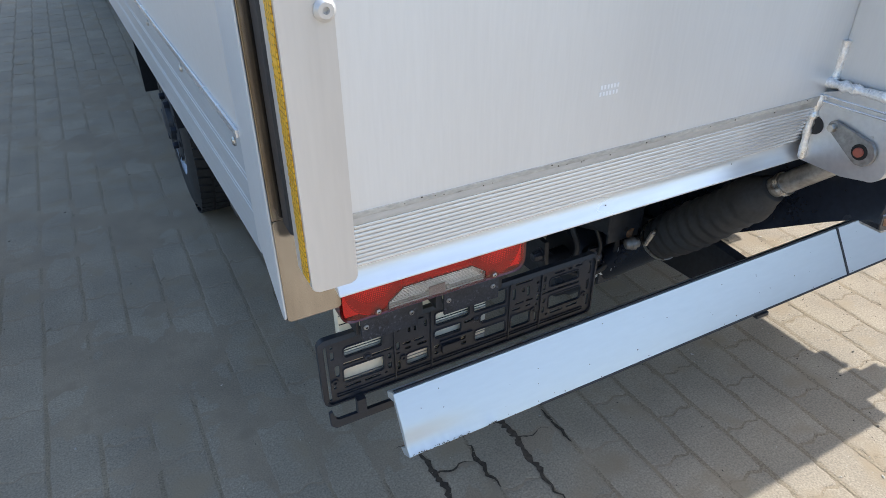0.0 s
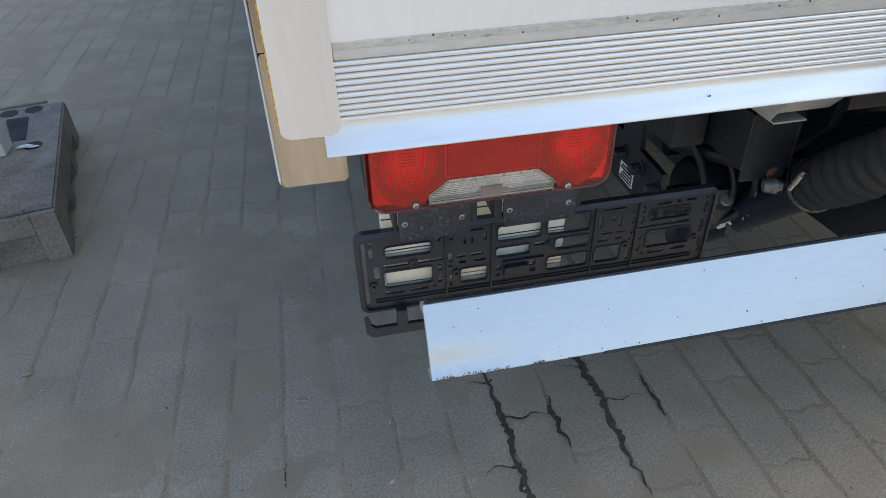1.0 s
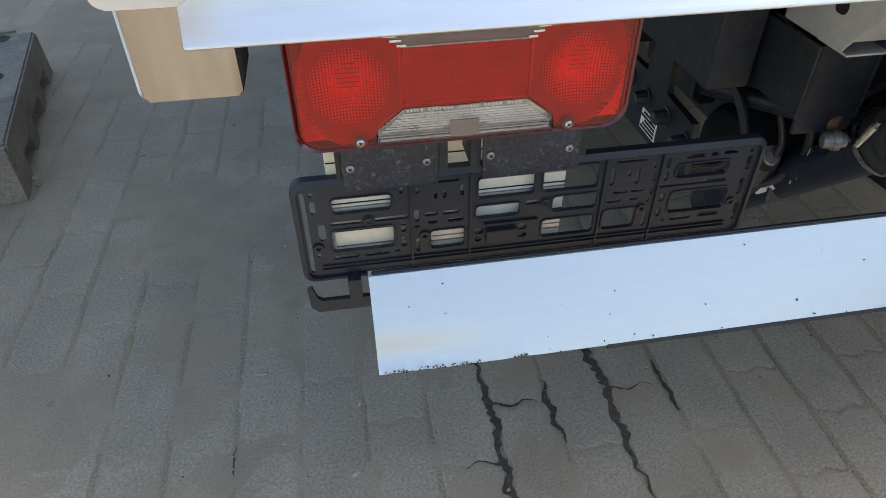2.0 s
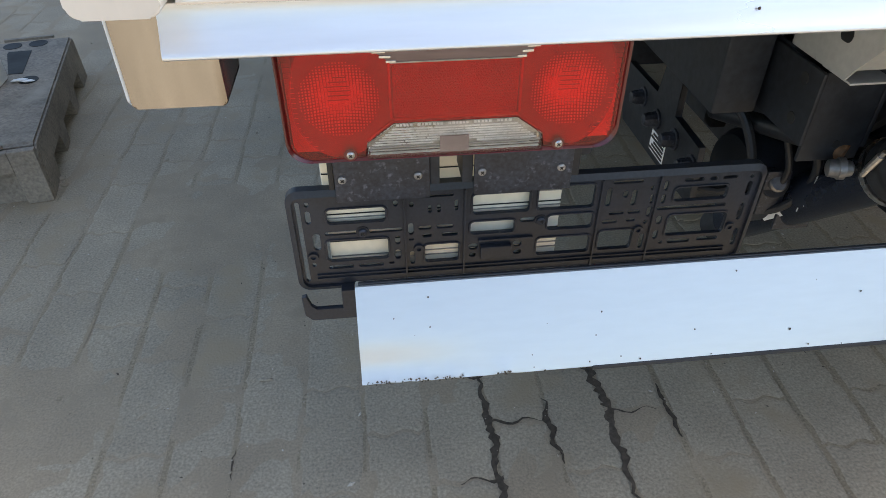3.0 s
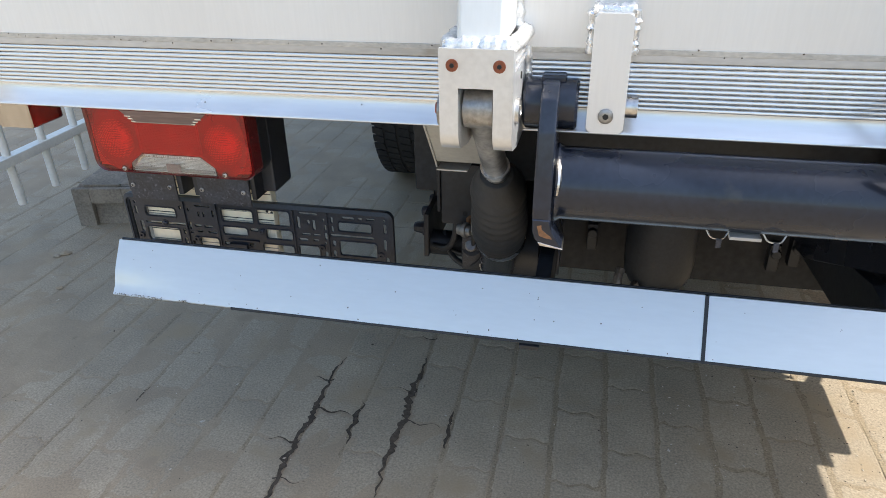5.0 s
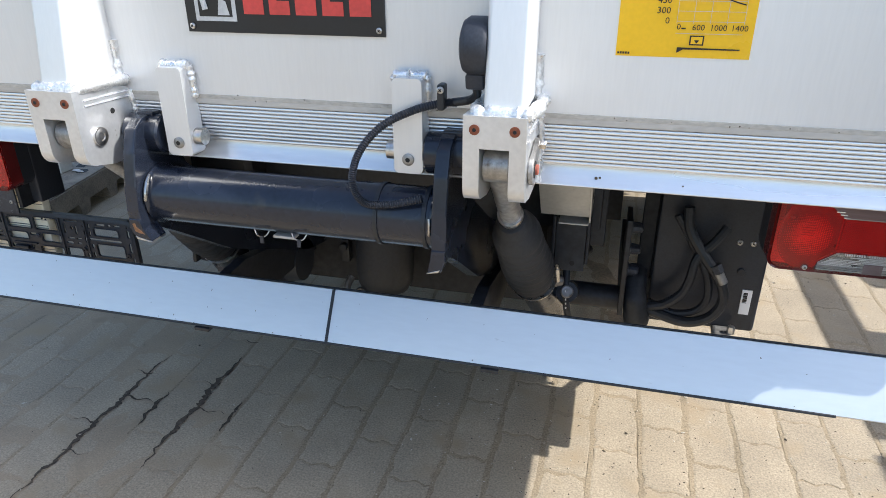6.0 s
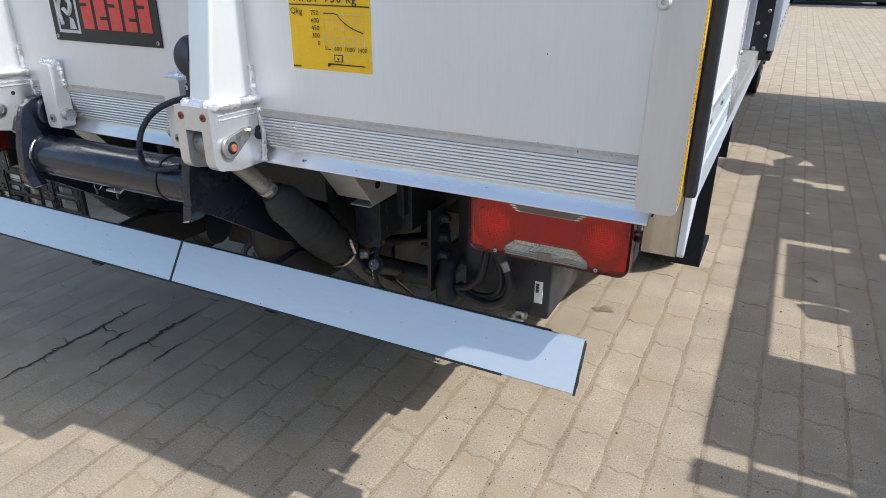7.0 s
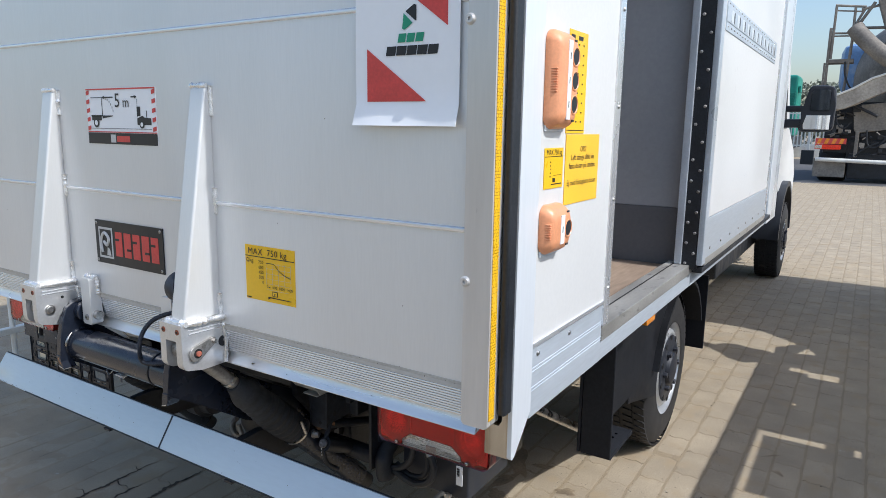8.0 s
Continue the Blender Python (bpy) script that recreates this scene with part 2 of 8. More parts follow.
M["dust"] = surface("packed_yard_dust", (0.345, 0.272, 0.184), 0.95, 0.0, 230, 0.18, 6.0, 0.14, 0.35, dirt=(0.315, 0.248, 0.167), dirt_amount=0.6, dirt_scale=14)
M["ground"] = surface("distant_paved_yard", (0.325, 0.272, 0.20), 0.9, 0.0, 30, 0.12, 0.4, 0.12, 0.2)
M["asphalt"] = surface("grey_asphalt", (0.085, 0.085, 0.088), 0.9, 0.0, 40, 0.2, 0.5, 0.2, 0.3)
M["damp"] = surface("damp_open_joint", (0.085, 0.066, 0.048), 0.9, 0.0, 120, 0.3, 9, 0.3, 0.4, spec=0.2)
M["oil"] = surface("old_oil_stain", (0.262, 0.203, 0.135), 0.85, 0.0, 120, 0.25, 9, 0.3, 0.4, spec=0.3)
M["fleck"] = surface("pale_stone_fleck", (0.56, 0.50, 0.41), 0.8, 0.0, 200, 0.2, 9, 0.2, 0.3)
M["pebble"] = surface("tan_stone_crumb", (0.36, 0.30, 0.22), 0.85, 0.0, 200, 0.2, 9, 0.2, 0.3)
M["glass"] = surface("dark_tinted_glass", (0.02, 0.025, 0.03), 0.06, 0.0, 20, 0.05, 3, 0.05, 0.0, coat=1.0, rough_vary=0.02)
M["dusty"] = surface("dusty_underbody", (0.030, 0.028, 0.027), 0.85, 0.0, 60, 0.3, 6, 0.35, 0.2, dirt=(0.050, 0.044, 0.038), dirt_amount=0.4, dirt_scale=10)
# the dark view mirrored in the upper glass is put into its colour
M["smoke"] = surface("mirror_glass_dark_view", (0.045, 0.052, 0.062), 0.05, 1.0, 20, 0.05, 3, 0.05, 0.0, rough_vary=0.02)
M["mirror"] = surface("mirror_glass", (0.85, 0.87, 0.88), 0.03, 1.0, 20, 0.0, 3, 0.0, 0.0, rough_vary=0.01)
M["mixer"] = surface("dusty_concrete_grey_steel", (0.215, 0.192, 0.165), 0.75, 0.0, 20, 0.2, 2, 0.3, 0.2, dirt=(0.30, 0.272, 0.235), dirt_amount=0.4, dirt_scale=3)
M["chute"] = surface("dry_mortar_coated_steel", (0.36, 0.322, 0.272), 0.8, 0.0, 20, 0.2, 2, 0.3, 0.2, dirt=(0.20, 0.178, 0.15), dirt_amount=0.35, dirt_scale=4)
# pale patches paint the sun's reflection into the tank's blue
M["blue"] = surface("sun_patched_blue_tank", (0.16, 0.29, 0.52), 0.35, 0.0, 20, 0.08, 2, 0.15, 0.0, dirt=(0.42, 0.50, 0.60), dirt_amount=0.45, dirt_scale=2)
M["teal"] = surface("green_tarpaulin", (0.015, 0.22, 0.16), 0.5, 0.0, 20, 0.08, 2, 0.12, 0.05)
# muted, paler green puts the distance haze into the leaf colour
M["leaf"] = surface("haze_muted_foliage", (0.10, 0.115, 0.085), 0.7, 0.0, 12, 0.3, 1.2, 0.3, 0.0, random_tint=0.3)
M["silver"] = surface("silver_wheel_paint", (0.55, 0.56, 0.57), 0.35, 0.6, 90, 0.05, 8, 0.12, 0.03, dirt=(0.2, 0.17, 0.13), dirt_amount=0.25, dirt_scale=12)


# ---- shapes ----
def bm_new():
    return bmesh.new()


def box(bm, x0, x1, y0, y1, z0, z1, bev=0.0, seg=2):
    return prism(bm, [(x0, y0), (x1, y0), (x1, y1), (x0, y1)], "z", z0, z1, bev, seg)


def prism(bm, pts, axis, a0, a1, bev=0.0, seg=2):
    """An outline of two coordinates drawn out along the third."""
    def at(p, a):
        u, v = p
        return {"x": (a, u, v), "y": (u, a, v), "z": (u, v, a)}[axis]
    lo = [bm.verts.new(at(p, a0)) for p in pts]
    hi = [bm.verts.new(at(p, a1)) for p in pts]
    faces = [bm.faces.new(lo), bm.faces.new(hi)]
    c = len(pts)
    for i in range(c):
        faces.append(bm.faces.new((lo[i], lo[(i + 1) % c], hi[(i + 1) % c], hi[i])))
    if bev:
        edges = list({e for f in faces for e in f.edges})
        bmesh.ops.bevel(bm, geom=edges, offset=bev, segments=seg, affect="EDGES", profile=0.5)
    return faces


def round_rect(u0, u1, v0, v1, r, n=5):
    out = []
    for cu, cv, a in ((u1 - r, v0 + r, -90), (u1 - r, v1 - r, 0), (u0 + r, v1 - r, 90), (u0 + r, v0 + r, 180)):
        for i in range(n + 1):
            b = radians(a + 90 * i / n)
            out.append((cu + r * math.cos(b), cv + r * math.sin(b)))
    return out


def circle(cu, cv, r, n=20):
    return [(cu + r * math.cos(2 * math.pi * i / n), cv + r * math.sin(2 * math.pi * i / n)) for i in range(n)]


def sweep(bm, pts, radius, seg=10, caps=True):
    """A round tube along points; radius is a number or one per point."""
    pts = [Vector(p) for p in pts]
    rad = radius if isinstance(radius, (list, tuple)) else [radius] * len(pts)
    side = None
    rings = []
    for i, p in enumerate(pts):
        d = (pts[min(i + 1, len(pts) - 1)] - pts[max(i - 1, 0)]).normalized()
        if side is None:
            side = d.orthogonal().normalized()
        side = (side - d * side.dot(d)).normalized()
        up = d.cross(side)
        rings.append([bm.verts.new(p + rad[i] * (math.cos(2 * math.pi * j / seg) * side + math.sin(2 * math.pi * j / seg) * up)) for j in range(seg)])
    for a, b in zip(rings, rings[1:]):
        for j in range(seg):
            bm.faces.new((a[j], a[(j + 1) % seg], b[(j + 1) % seg], b[j]))
    if caps:
        bm.faces.new(rings[0]), bm.faces.new(rings[-1])


def curve_through(pts, n=8):
    """Points on a smooth curve through the given ones."""
    p = [Vector(q) for q in pts]
    p = [2 * p[0] - p[1]] + p + [2 * p[-1] - p[-2]]
    out = []
    for i in range(1, len(p) - 2):
        for j in range(n):
            t = j / n
            out.append(0.5 * (2 * p[i] + (p[i + 1] - p[i - 1]) * t + (2 * p[i - 1] - 5 * p[i] + 4 * p[i + 1] - p[i + 2]) * t * t + (3 * p[i] - p[i - 1] - 3 * p[i + 1] + p[i + 2]) * t ** 3))
    return out + [p[-2]]


def lathe(bm, profile, centre, axis, seg=32, caps=True):
    """A profile of (distance along the axis, radius) turned round the axis."""
    centre, axis = Vector(centre), Vector(axis).normalized()
    side = axis.orthogonal().normalized()
    up = axis.cross(side)
    rings = []
    for h, r in profile:
        rings.append([bm.verts.new(centre + axis * h + r * (math.cos(2 * math.pi * j / seg) * side + math.sin(2 * math.pi * j / seg) * up)) for j in range(seg)])
    for a, b in zip(rings, rings[1:]):
        for j in range(seg):
            bm.faces.new((a[j], a[(j + 1) % seg], b[(j + 1) % seg], b[j]))
    if caps:
        bm.faces.new(rings[0]), bm.faces.new(rings[-1])


def perforated(bm, axis, a0, a1, u0, u1, v0, v1, holes):
    """A slab with rectangular openings that go through it. axis "y": u is x, v is z; axis "x": u is y, v is z."""
    us = sorted({u0, u1, *[h[0] for h in holes], *[h[1] for h in holes]})
    vs = sorted({v0, v1, *[h[2] for h in holes], *[h[3] for h in holes]})
    us, vs = [u for u in us if u0 <= u <= u1], [v for v in vs if v0 <= v <= v1]
    verts = {}

    def vert(i, j, s):
        key = (i, j, s)
        if key not in verts:
            a = a1 if s else a0
            verts[key] = bm.verts.new((us[i], a, vs[j]) if axis == "y" else (a, us[i], vs[j]))
        return verts[key]

    def solid(i, j):
        if not (0 <= i < len(us) - 1 and 0 <= j < len(vs) - 1):
            return False
        u, v = (us[i] + us[i + 1]) / 2, (vs[j] + vs[j + 1]) / 2
        return not any(h[0] < u < h[1] and h[2] < v < h[3] for h in holes)

    for i in range(len(us) - 1):
        for j in range(len(vs) - 1):
            if not solid(i, j):
                continue
            for s in (0, 1):
                bm.faces.new([vert(i, j, s), vert(i + 1, j, s), vert(i + 1, j + 1, s), vert(i, j + 1, s)])
            for di, dj, e in ((-1, 0, ((0, 0), (0, 1))), (1, 0, ((1, 0), (1, 1))), (0, -1, ((0, 0), (1, 0))), (0, 1, ((0, 1), (1, 1)))):
                if not solid(i + di, j + dj):
                    (p, q), (r, s) = e
                    bm.faces.new([vert(i + p, j + q, 0), vert(i + r, j + s, 0), vert(i + r, j + s, 1), vert(i + p, j + q, 1)])


def thing(name, at, label, category, group="", kind=""):
    ob = new(name)
    ob.location, ob.empty_display_size = at, 0.1
    return tagged(ob, label, category, group, kind)


def face_normals(bm, limit):
    """Corner normals weighted by area, so that broad faces stay flat and only their rounded edges turn."""
    bm.normal_update()
    area = {f: max(f.calc_area(), 1e-12) for f in bm.faces}
    out = []
    for f in bm.faces:
        n = f.normal
        for v in f.verts:
            total = Vector((0, 0, 0))
            for g in v.link_faces:
                if g.normal.dot(n) >= limit:
                    total += g.normal * area[g]
            out.append(total.normalized() if total.length > 0 else n.copy())
    return out


def part(name, bm, material, parent=None, label="", smooth=35):
    """One mesh object, under a thing or a part."""
    bmesh.ops.recalc_face_normals(bm, faces=bm.faces)
    me = bpy.data.meshes.new(name)
    bm.to_mesh(me)
    if smooth:
        me.shade_smooth()
        me.normals_split_custom_set(face_normals(bm, math.cos(radians(smooth))))
    bm.free()
    me.materials.append(material)
    ob = new(name, me)
    if parent is not None:
        ob.parent = parent
        if parent.data is None:
            ob.matrix_parent_inverse = Matrix.Translation(parent.location).inverted()
    if label:
        ob["label"] = label
    return ob


def solo(name, bm, material, label, category, group="", kind="", smooth=35):
    return tagged(part(name, bm, material, None, "", smooth), label, category, group, kind)


def lettering(name, text, size, material, parent, m, align="LEFT", spread=1.0):
    """Words in the built-in font, turned into a mesh; m is the pose of their plane."""
    cu = bpy.data.curves.new(name, "FONT")
    cu.body, cu.size, cu.align_x, cu.space_character = text, size, align, spread
    cu.resolution_u = 2
    tmp = bpy.data.objects.new(name, cu)
    scene.collection.objects.link(tmp)
    me = bpy.data.meshes.new_from_object(tmp.evaluated_get(bpy.context.evaluated_depsgraph_get()))
    bpy.data.objects.remove(tmp)
    me.transform(m)
    me.materials.clear()
    me.materials.append(material)
    ob = new(name, me)
    ob.parent = parent
    if parent.data is None:
        ob.matrix_parent_inverse = Matrix.Translation(parent.location).inverted()
    return ob


def one_box(name, material, parent, x0, x1, y0, y1, z0, z1, bev=0.002, label=""):
    bm = bm_new()
    box(bm, x0, x1, y0, y1, z0, z1, bev)
    return part(name, bm, material, parent, label)


def one_rod(name, material, parent, p0, p1, r, seg=20, label=""):
    bm = bm_new()
    sweep(bm, [p0, p1], r, seg)
    return part(name, bm, material, parent, label)


def weld(parent, pts, r=0.006, n=10):
    """A lumpy weld bead along points."""
    line = curve_through(pts, n) if len(pts) > 2 else [Vector(pts[0]).lerp(Vector(pts[1]), i / n) for i in range(n + 1)]
    bm = bm_new()
    sweep(bm, line, [r * random.uniform(0.75, 1.25) * (1 + 0.25 * (i % 2)) for i in range(len(line))], 7)
    return part("weld_bead", bm, M["weld"], parent, "bright weld bead", 60)


def bolt(parent, at, axis, r, h, material, hexed=True, name="bolt"):
    bm = bm_new()
    lathe(bm, [(0, r), (h * 0.8, r), (h, r * 0.85)], at, axis, 6 if hexed else 14)
    return part(name, bm, material, parent, "", 30)


def screw(parent, at, axis, r=0.005, material=None):
    """A pan-head screw with a dark socket."""
    axis = Vector(axis).normalized()
    bm = bm_new()
    lathe(bm, [(0, r), (r * 0.35, r * 0.95), (r * 0.6, r * 0.6), (r * 0.6, r * 0.35), (r * 0.3, r * 0.3)], at, axis, 12)
    ob = part("screw", bm, material or M["bright"], parent)
    side = axis.orthogonal().normalized()
    up = axis.cross(side)
    bm = bm_new()
    c = Vector(at) + axis * (r * 0.64)
    for u, v in ((side, up), (up, side)):
        bm.faces.new([bm.verts.new(c + u * r * a + v * r * d) for a, d in ((-0.5, -0.13), (0.5, -0.13), (0.5, 0.13), (-0.5, 0.13))])
        c = c + axis * 0.00008
    part("cross_recess", bm, M["hole"], parent, "", 0)
    return ob


# ---- the tail lift, standing upright as the rear door ----
FACE = 0.055            # rear face of the platform
lift = thing("tail_lift", (0.06, 0.07, 0.83), "upright white aluminium tail lift platform closed against a box truck", "tail lift")


def platform():
    # hollow planks with shallow seams between them
    edges = [0.925, 1.210, 1.598, 1.985, 2.372]
    for lo, hi in zip(edges, edges[1:]):
        plank_ob = one_box("platform_plank", M["panel"], lift, -0.968, 1.10, FACE, FACE + 0.032, lo - 0.0002 if lo == edges[0] else lo + 0.002, hi - 0.002, 0.0015, "satin white aluminium platform plank")
        if lo == edges[0]:
            board = plank_ob
    for z in edges[1:-1]:
        b = bm_new()
        prism(b, [(FACE - 0.004, z - 0.005), (FACE + 0.01, z - 0.007), (FACE + 0.01, z + 0.007), (FACE - 0.004, z + 0.003)], "x", -0.962, 1.098, 0.002)
        part("seam_strip", b, M["alu"], board)
    one_box("grime_line", M["grime"], board, -0.9605, 1.0905, FACE - 0.0012, FACE + 0.004, 0.9205, 0.9268, 0.0008, "grimy dust line")
    # fluted band and flared lip along the lower edge
    b = bm_new()
    prof = [(FACE + 0.035, 0.9122), (FACE + 0.003, 0.9122)]
    n = 10
    top, bot = 0.912, 0.8545
    for i in range(n):
        z0 = top + (bot - top) * i / n
        dz = (bot - top) / n
        y = FACE + 0.004 + 0.012 * (i + 0.5) / n
        for f, o in ((0.0, 0.0004), (0.05, -0.0008), (0.10, -0.0019), (0.22, -0.0027), (0.42, -0.0032), (0.62, -0.0032), (0.80, -0.0027), (0.91, -0.0017), (0.97, 0.0003)):
            prof.append((y + o, z0 + dz * f))
    prof.append((FACE + 0.05, bot))
    prism(b, prof, "x", -0.9605, 1.0915)
    one_box("ledge", M["ledge"], board, -0.9605, 1.0915, FACE - 0.0008, FACE + 0.035, 0.9124, 0.9246, 0.0015, "dusty ledge over the fluted band")
    part("fluted_band", b, M["alu"], board, "fluted mill-finish aluminium band", 25)
    b = bm_new()
    lip = [(FACE + 0.05, 0.8542), (FACE + 0.021, 0.8540)]
    for i in range(9):
        a = i / 8
        lip.append((FACE + 0.021 - 0.012 * a ** 1.6, 0.853 - 0.0260 * a))
    lip += [(FACE + 0.0095, 0.8250), (FACE + 0.014, 0.8242), (FACE + 0.05, 0.833)]
    prism(b, lip, "x", -0.975, 1.108, 0.0008, 1)
    part("lip", b, M["lip"], board, "bright polished aluminium lip")
    # edge posts with tape and seals
    for s, x0, x1 in ((-1, -1.0085, -0.961), (1, 1.092, 1.146)):
        b = bm_new()
        prism(b, round_rect(x0, x1, 0.853 if s > 0 else 0.8575, 2.38, 0.007), "y", FACE - 0.014, FACE + 0.03, 0.0015)
        post = part("edge_post", b, M["post"], lift, "aluminium edge post of the platform")
        b = bm_new()
        xa = x0 - 0.011 if s < 0 else x1 - 0.001
        xt = x0 - 0.0013 if s < 0 else x1 + 0.0001
        box(b, xt, xt + 0.0012, FACE - 0.009, FACE + 0.010, 0.868, 2.36)
        part("reflective_tape", b, M["tape"], post, "yellow reflective tape")
        b = bm_new()
        for k in range(300):
            zc = 0.872 + 0.005 * k
            if zc > 2.35:
                break
            for q in range(3):
                yc = FACE - 0.0055 + 0.0058 * q + (0.0029 if k % 2 else 0)
                xx = xt - 0.0002 if s < 0 else xt + 0.0014
                b.faces.new([b.verts.new((xx, yc + 0.0021 * math.cos(a), zc + 0.0021 * math.sin(a))) for a in [w * math.pi / 3 for w in range(6)]])
        part("tape_cells", b, M["yellow"], post, "", 0)["kind"] = "stuff"
        for j in range(5):
            one_box("tape_mark", M["label_orange"], post, xt - 0.0003 if s < 0 else xt + 0.0006, xt + 0.0006 if s < 0 else xt + 0.0015, FACE - 0.005, FACE + 0.006, 1.07 + 0.009 * j, 1.0765 + 0.009 * j, 0)
        xi = x1 - 0.001 if s < 0 else x0 - 0.004
        if s > 0:
            one_box("edge_bead", M["post"], post, xi, xi + 0.005, FACE - 0.0085, FACE + 0.004, 0.875, 2.37, 0.0015)
        b = bm_new()
        xr = x0 - 0.002 if s < 0 else x1 + 0.002
        prism(b, round_rect(xr, xr + (0.012 if s < 0 else 0.016), FACE + (0.031 if s < 0 else 0.018), FACE + (0.064 if s < 0 else 0.05), 0.006), "z", 0.872 if s > 0 else 0.90, 2.4)
        part("rubber_seal", b, M["rubber"], post, "black rubber seal")
        for z in (1.121, 1.562, 2.0):
            lathe_bm = bm_new()
            lathe(lathe_bm, [(0, 0.0095), (0.003, 0.0095), (0.006, 0.0065), (0.006, 0.003), (0.002, 0.0025)], ((x0 + 0.004) if s > 0 else (x1 - 0.008), FACE - 0.013, z), (0, -1, 0), 20)
            part("rivet", lathe_bm, M["post"], post)
    return board


board = platform()


def tapered_arm(cx):
    """Box arm welded to the platform; deep at its foot, flush at its top."""
    arm = part("arm", (lambda b: (prism(b, [(-0.046, 0.945), (FACE + 0.002, 0.945), (FACE + 0.002, 1.468), (FACE - 0.016, 1.468)], "x", cx - 0.025, cx + 0.025, 0.006, 3), b)[1])(bm_new()), M["panel"], lift, "tapered white arm welded to the platform")
    for s in (-1, 1):
        x = cx + s * 0.027
        for z0, z1 in ((0.945, 1.0), (1.185, 1.245), (1.405, 1.47)):
            weld(arm, [(x, FACE - 0.001, z0), (x, FACE - 0.002, z1)], 0.0055, 9)
    weld(arm, [(cx - 0.026, FACE - 0.012, 1.470), (cx + 0.026, FACE - 0.012, 1.470)], 0.0055, 8)
    weld(arm, [(cx - 0.034, -0.046, 0.947), (cx + 0.034, -0.046, 0.947)], 0.007, 12)
    weld(arm, [(cx + 0.034, -0.044, 0.947), (cx + 0.036, 0.0, 0.946), (cx + 0.036, FACE, 0.944)], 0.0065, 7)
    weld(arm, [(cx - 0.034, -0.044, 0.947), (cx - 0.036, 0.0, 0.946), (cx - 0.036, FACE, 0.944)], 0.0065, 7)
    return arm


def hinge_block(cx, outer):
    """Forked hinge block under an arm, with its pin. outer: the side of the locking plate."""
    b = bm_new()
    w = 0.038
    # bridge over the slot, and two cheeks with rounded noses
    prism(b, [(-0.0585, 0.9455), (-0.0585, 0.906), (-0.020, 0.906), (-0.020, 0.9455)], "x", cx - 0.018, cx + 0.018)
    nose = [(-0.0365 - 0.022 * math.cos(radians(a)), 0.858 - 0.022 * math.sin(radians(a))) for a in (0, 15, 30, 45, 60, 75, 90)]
    for s in (-1, 1):
        x = cx + s * 0.028
        prism(b, [(-0.0585, 0.9455), (-0.0585, 0.906)] + nose + [(-0.005, 0.829), (FACE + 0.005, 0.829), (FACE + 0.015, 0.926), (0.03, 0.940)], "x", x - 0.010, x + 0.010)
    block = part("hinge_block", b, M["cast"], lift, "machined aluminium hinge block")
    for s in (-1, 1):
        b = bm_new()
        for dz in (0.0, 0.008):
            sweep(b, [(cx + s * (w + 0.0003), -0.04, 0.922 + dz), (cx + s * (w + 0.0003), FACE - 0.002, 0.919 + dz)], 0.0016, 6)
        part("groove_line", b, M["alu"], block)
        # joint to the fluted band
        weld(block, [(cx + s * (w + 0.002), FACE + 0.002, 0.832), (cx + s * (w + 0.004), FACE + 0.004, 0.88), (cx + s * (w + 0.002), FACE + 0.0, 0.928)], 0.005, 8)
        bolt(block, (cx + s * 0.024, -0.0580, 0.929), (0, -1, 0), 0.0064, 0.0020, M["rust"], False)
        bb = bm_new()
        lathe(bb, [(0, 0.0026), (0.0008, 0.0024)], (cx + s * 0.024, -0.0600, 0.929), (0, -1, 0), 6)
        part("bolt_socket", bb, M["hole"], block)
    one_rod("pin", M["bright"], block, (cx - w - 0.004, -0.024, 0.876), (cx + w + 0.004, -0.024, 0.876), 0.0135)
    s = outer
    if s:
        b = bm_new()
        x = cx + s * (w + 0.001)
        outline = []
        for (cy, cz, r, a0, a1) in ((-0.024, 0.874, 0.019, 120, 330), (0.022, 0.893, 0.009, -40, 130)):
            for i in range(9):
                a = radians(a0 + (a1 - a0) * i / 8)
                outline.append((cy + r * math.cos(a), cz + r * math.sin(a)))
        prism(b, outline, "x", min(x, x + s * 0.006), max(x, x + s * 0.006), 0.001, 1)
        part("locking_plate", b, M["worn_steel"], block, "worn steel locking plate")
        bolt(block, (x + s * 0.006, 0.022, 0.893), (s, 0, 0), 0.0060, 0.008, M["bright"])
        bolt(block, (x + s * 0.006, -0.022, 0.874), (s, 0, 0), 0.011, 0.0012, M["hole"], False, "cap_seat")
        bolt(block, (x + s * 0.007, -0.022, 0.874), (s, 0, 0), 0.0066, 0.004, M["cap_red"], False, "grease_cap")
        b = bm_new()
        lathe(b, [(0, 0.0130), (0.0006, 0.0130), (0.0006, 0.0122)], (cx + s * (w + 0.0003), 0.053, 0.884), (s, 0, 0), 20)
        part("bore", b, M["chassis"], block)
    i = -s if s else 1
    b = bm_new()
    lathe(b, [(0, 0.013), (0.003, 0.013), (0.005, 0.010), (0.005, 0.006), (0.003, 0.005)], (cx + i * w, -0.024, 0.876), (i, 0, 0), 18)
    part("pin_head", b, M["bright"], block)
    b = bm_new()
    lathe(b, [(0, 0.0042), (0.001, 0.004)], (cx + i * w, 0.012, 0.905), (i, 0, 0), 12)
    part("small_bore", b, M["hole"], block)
    return block


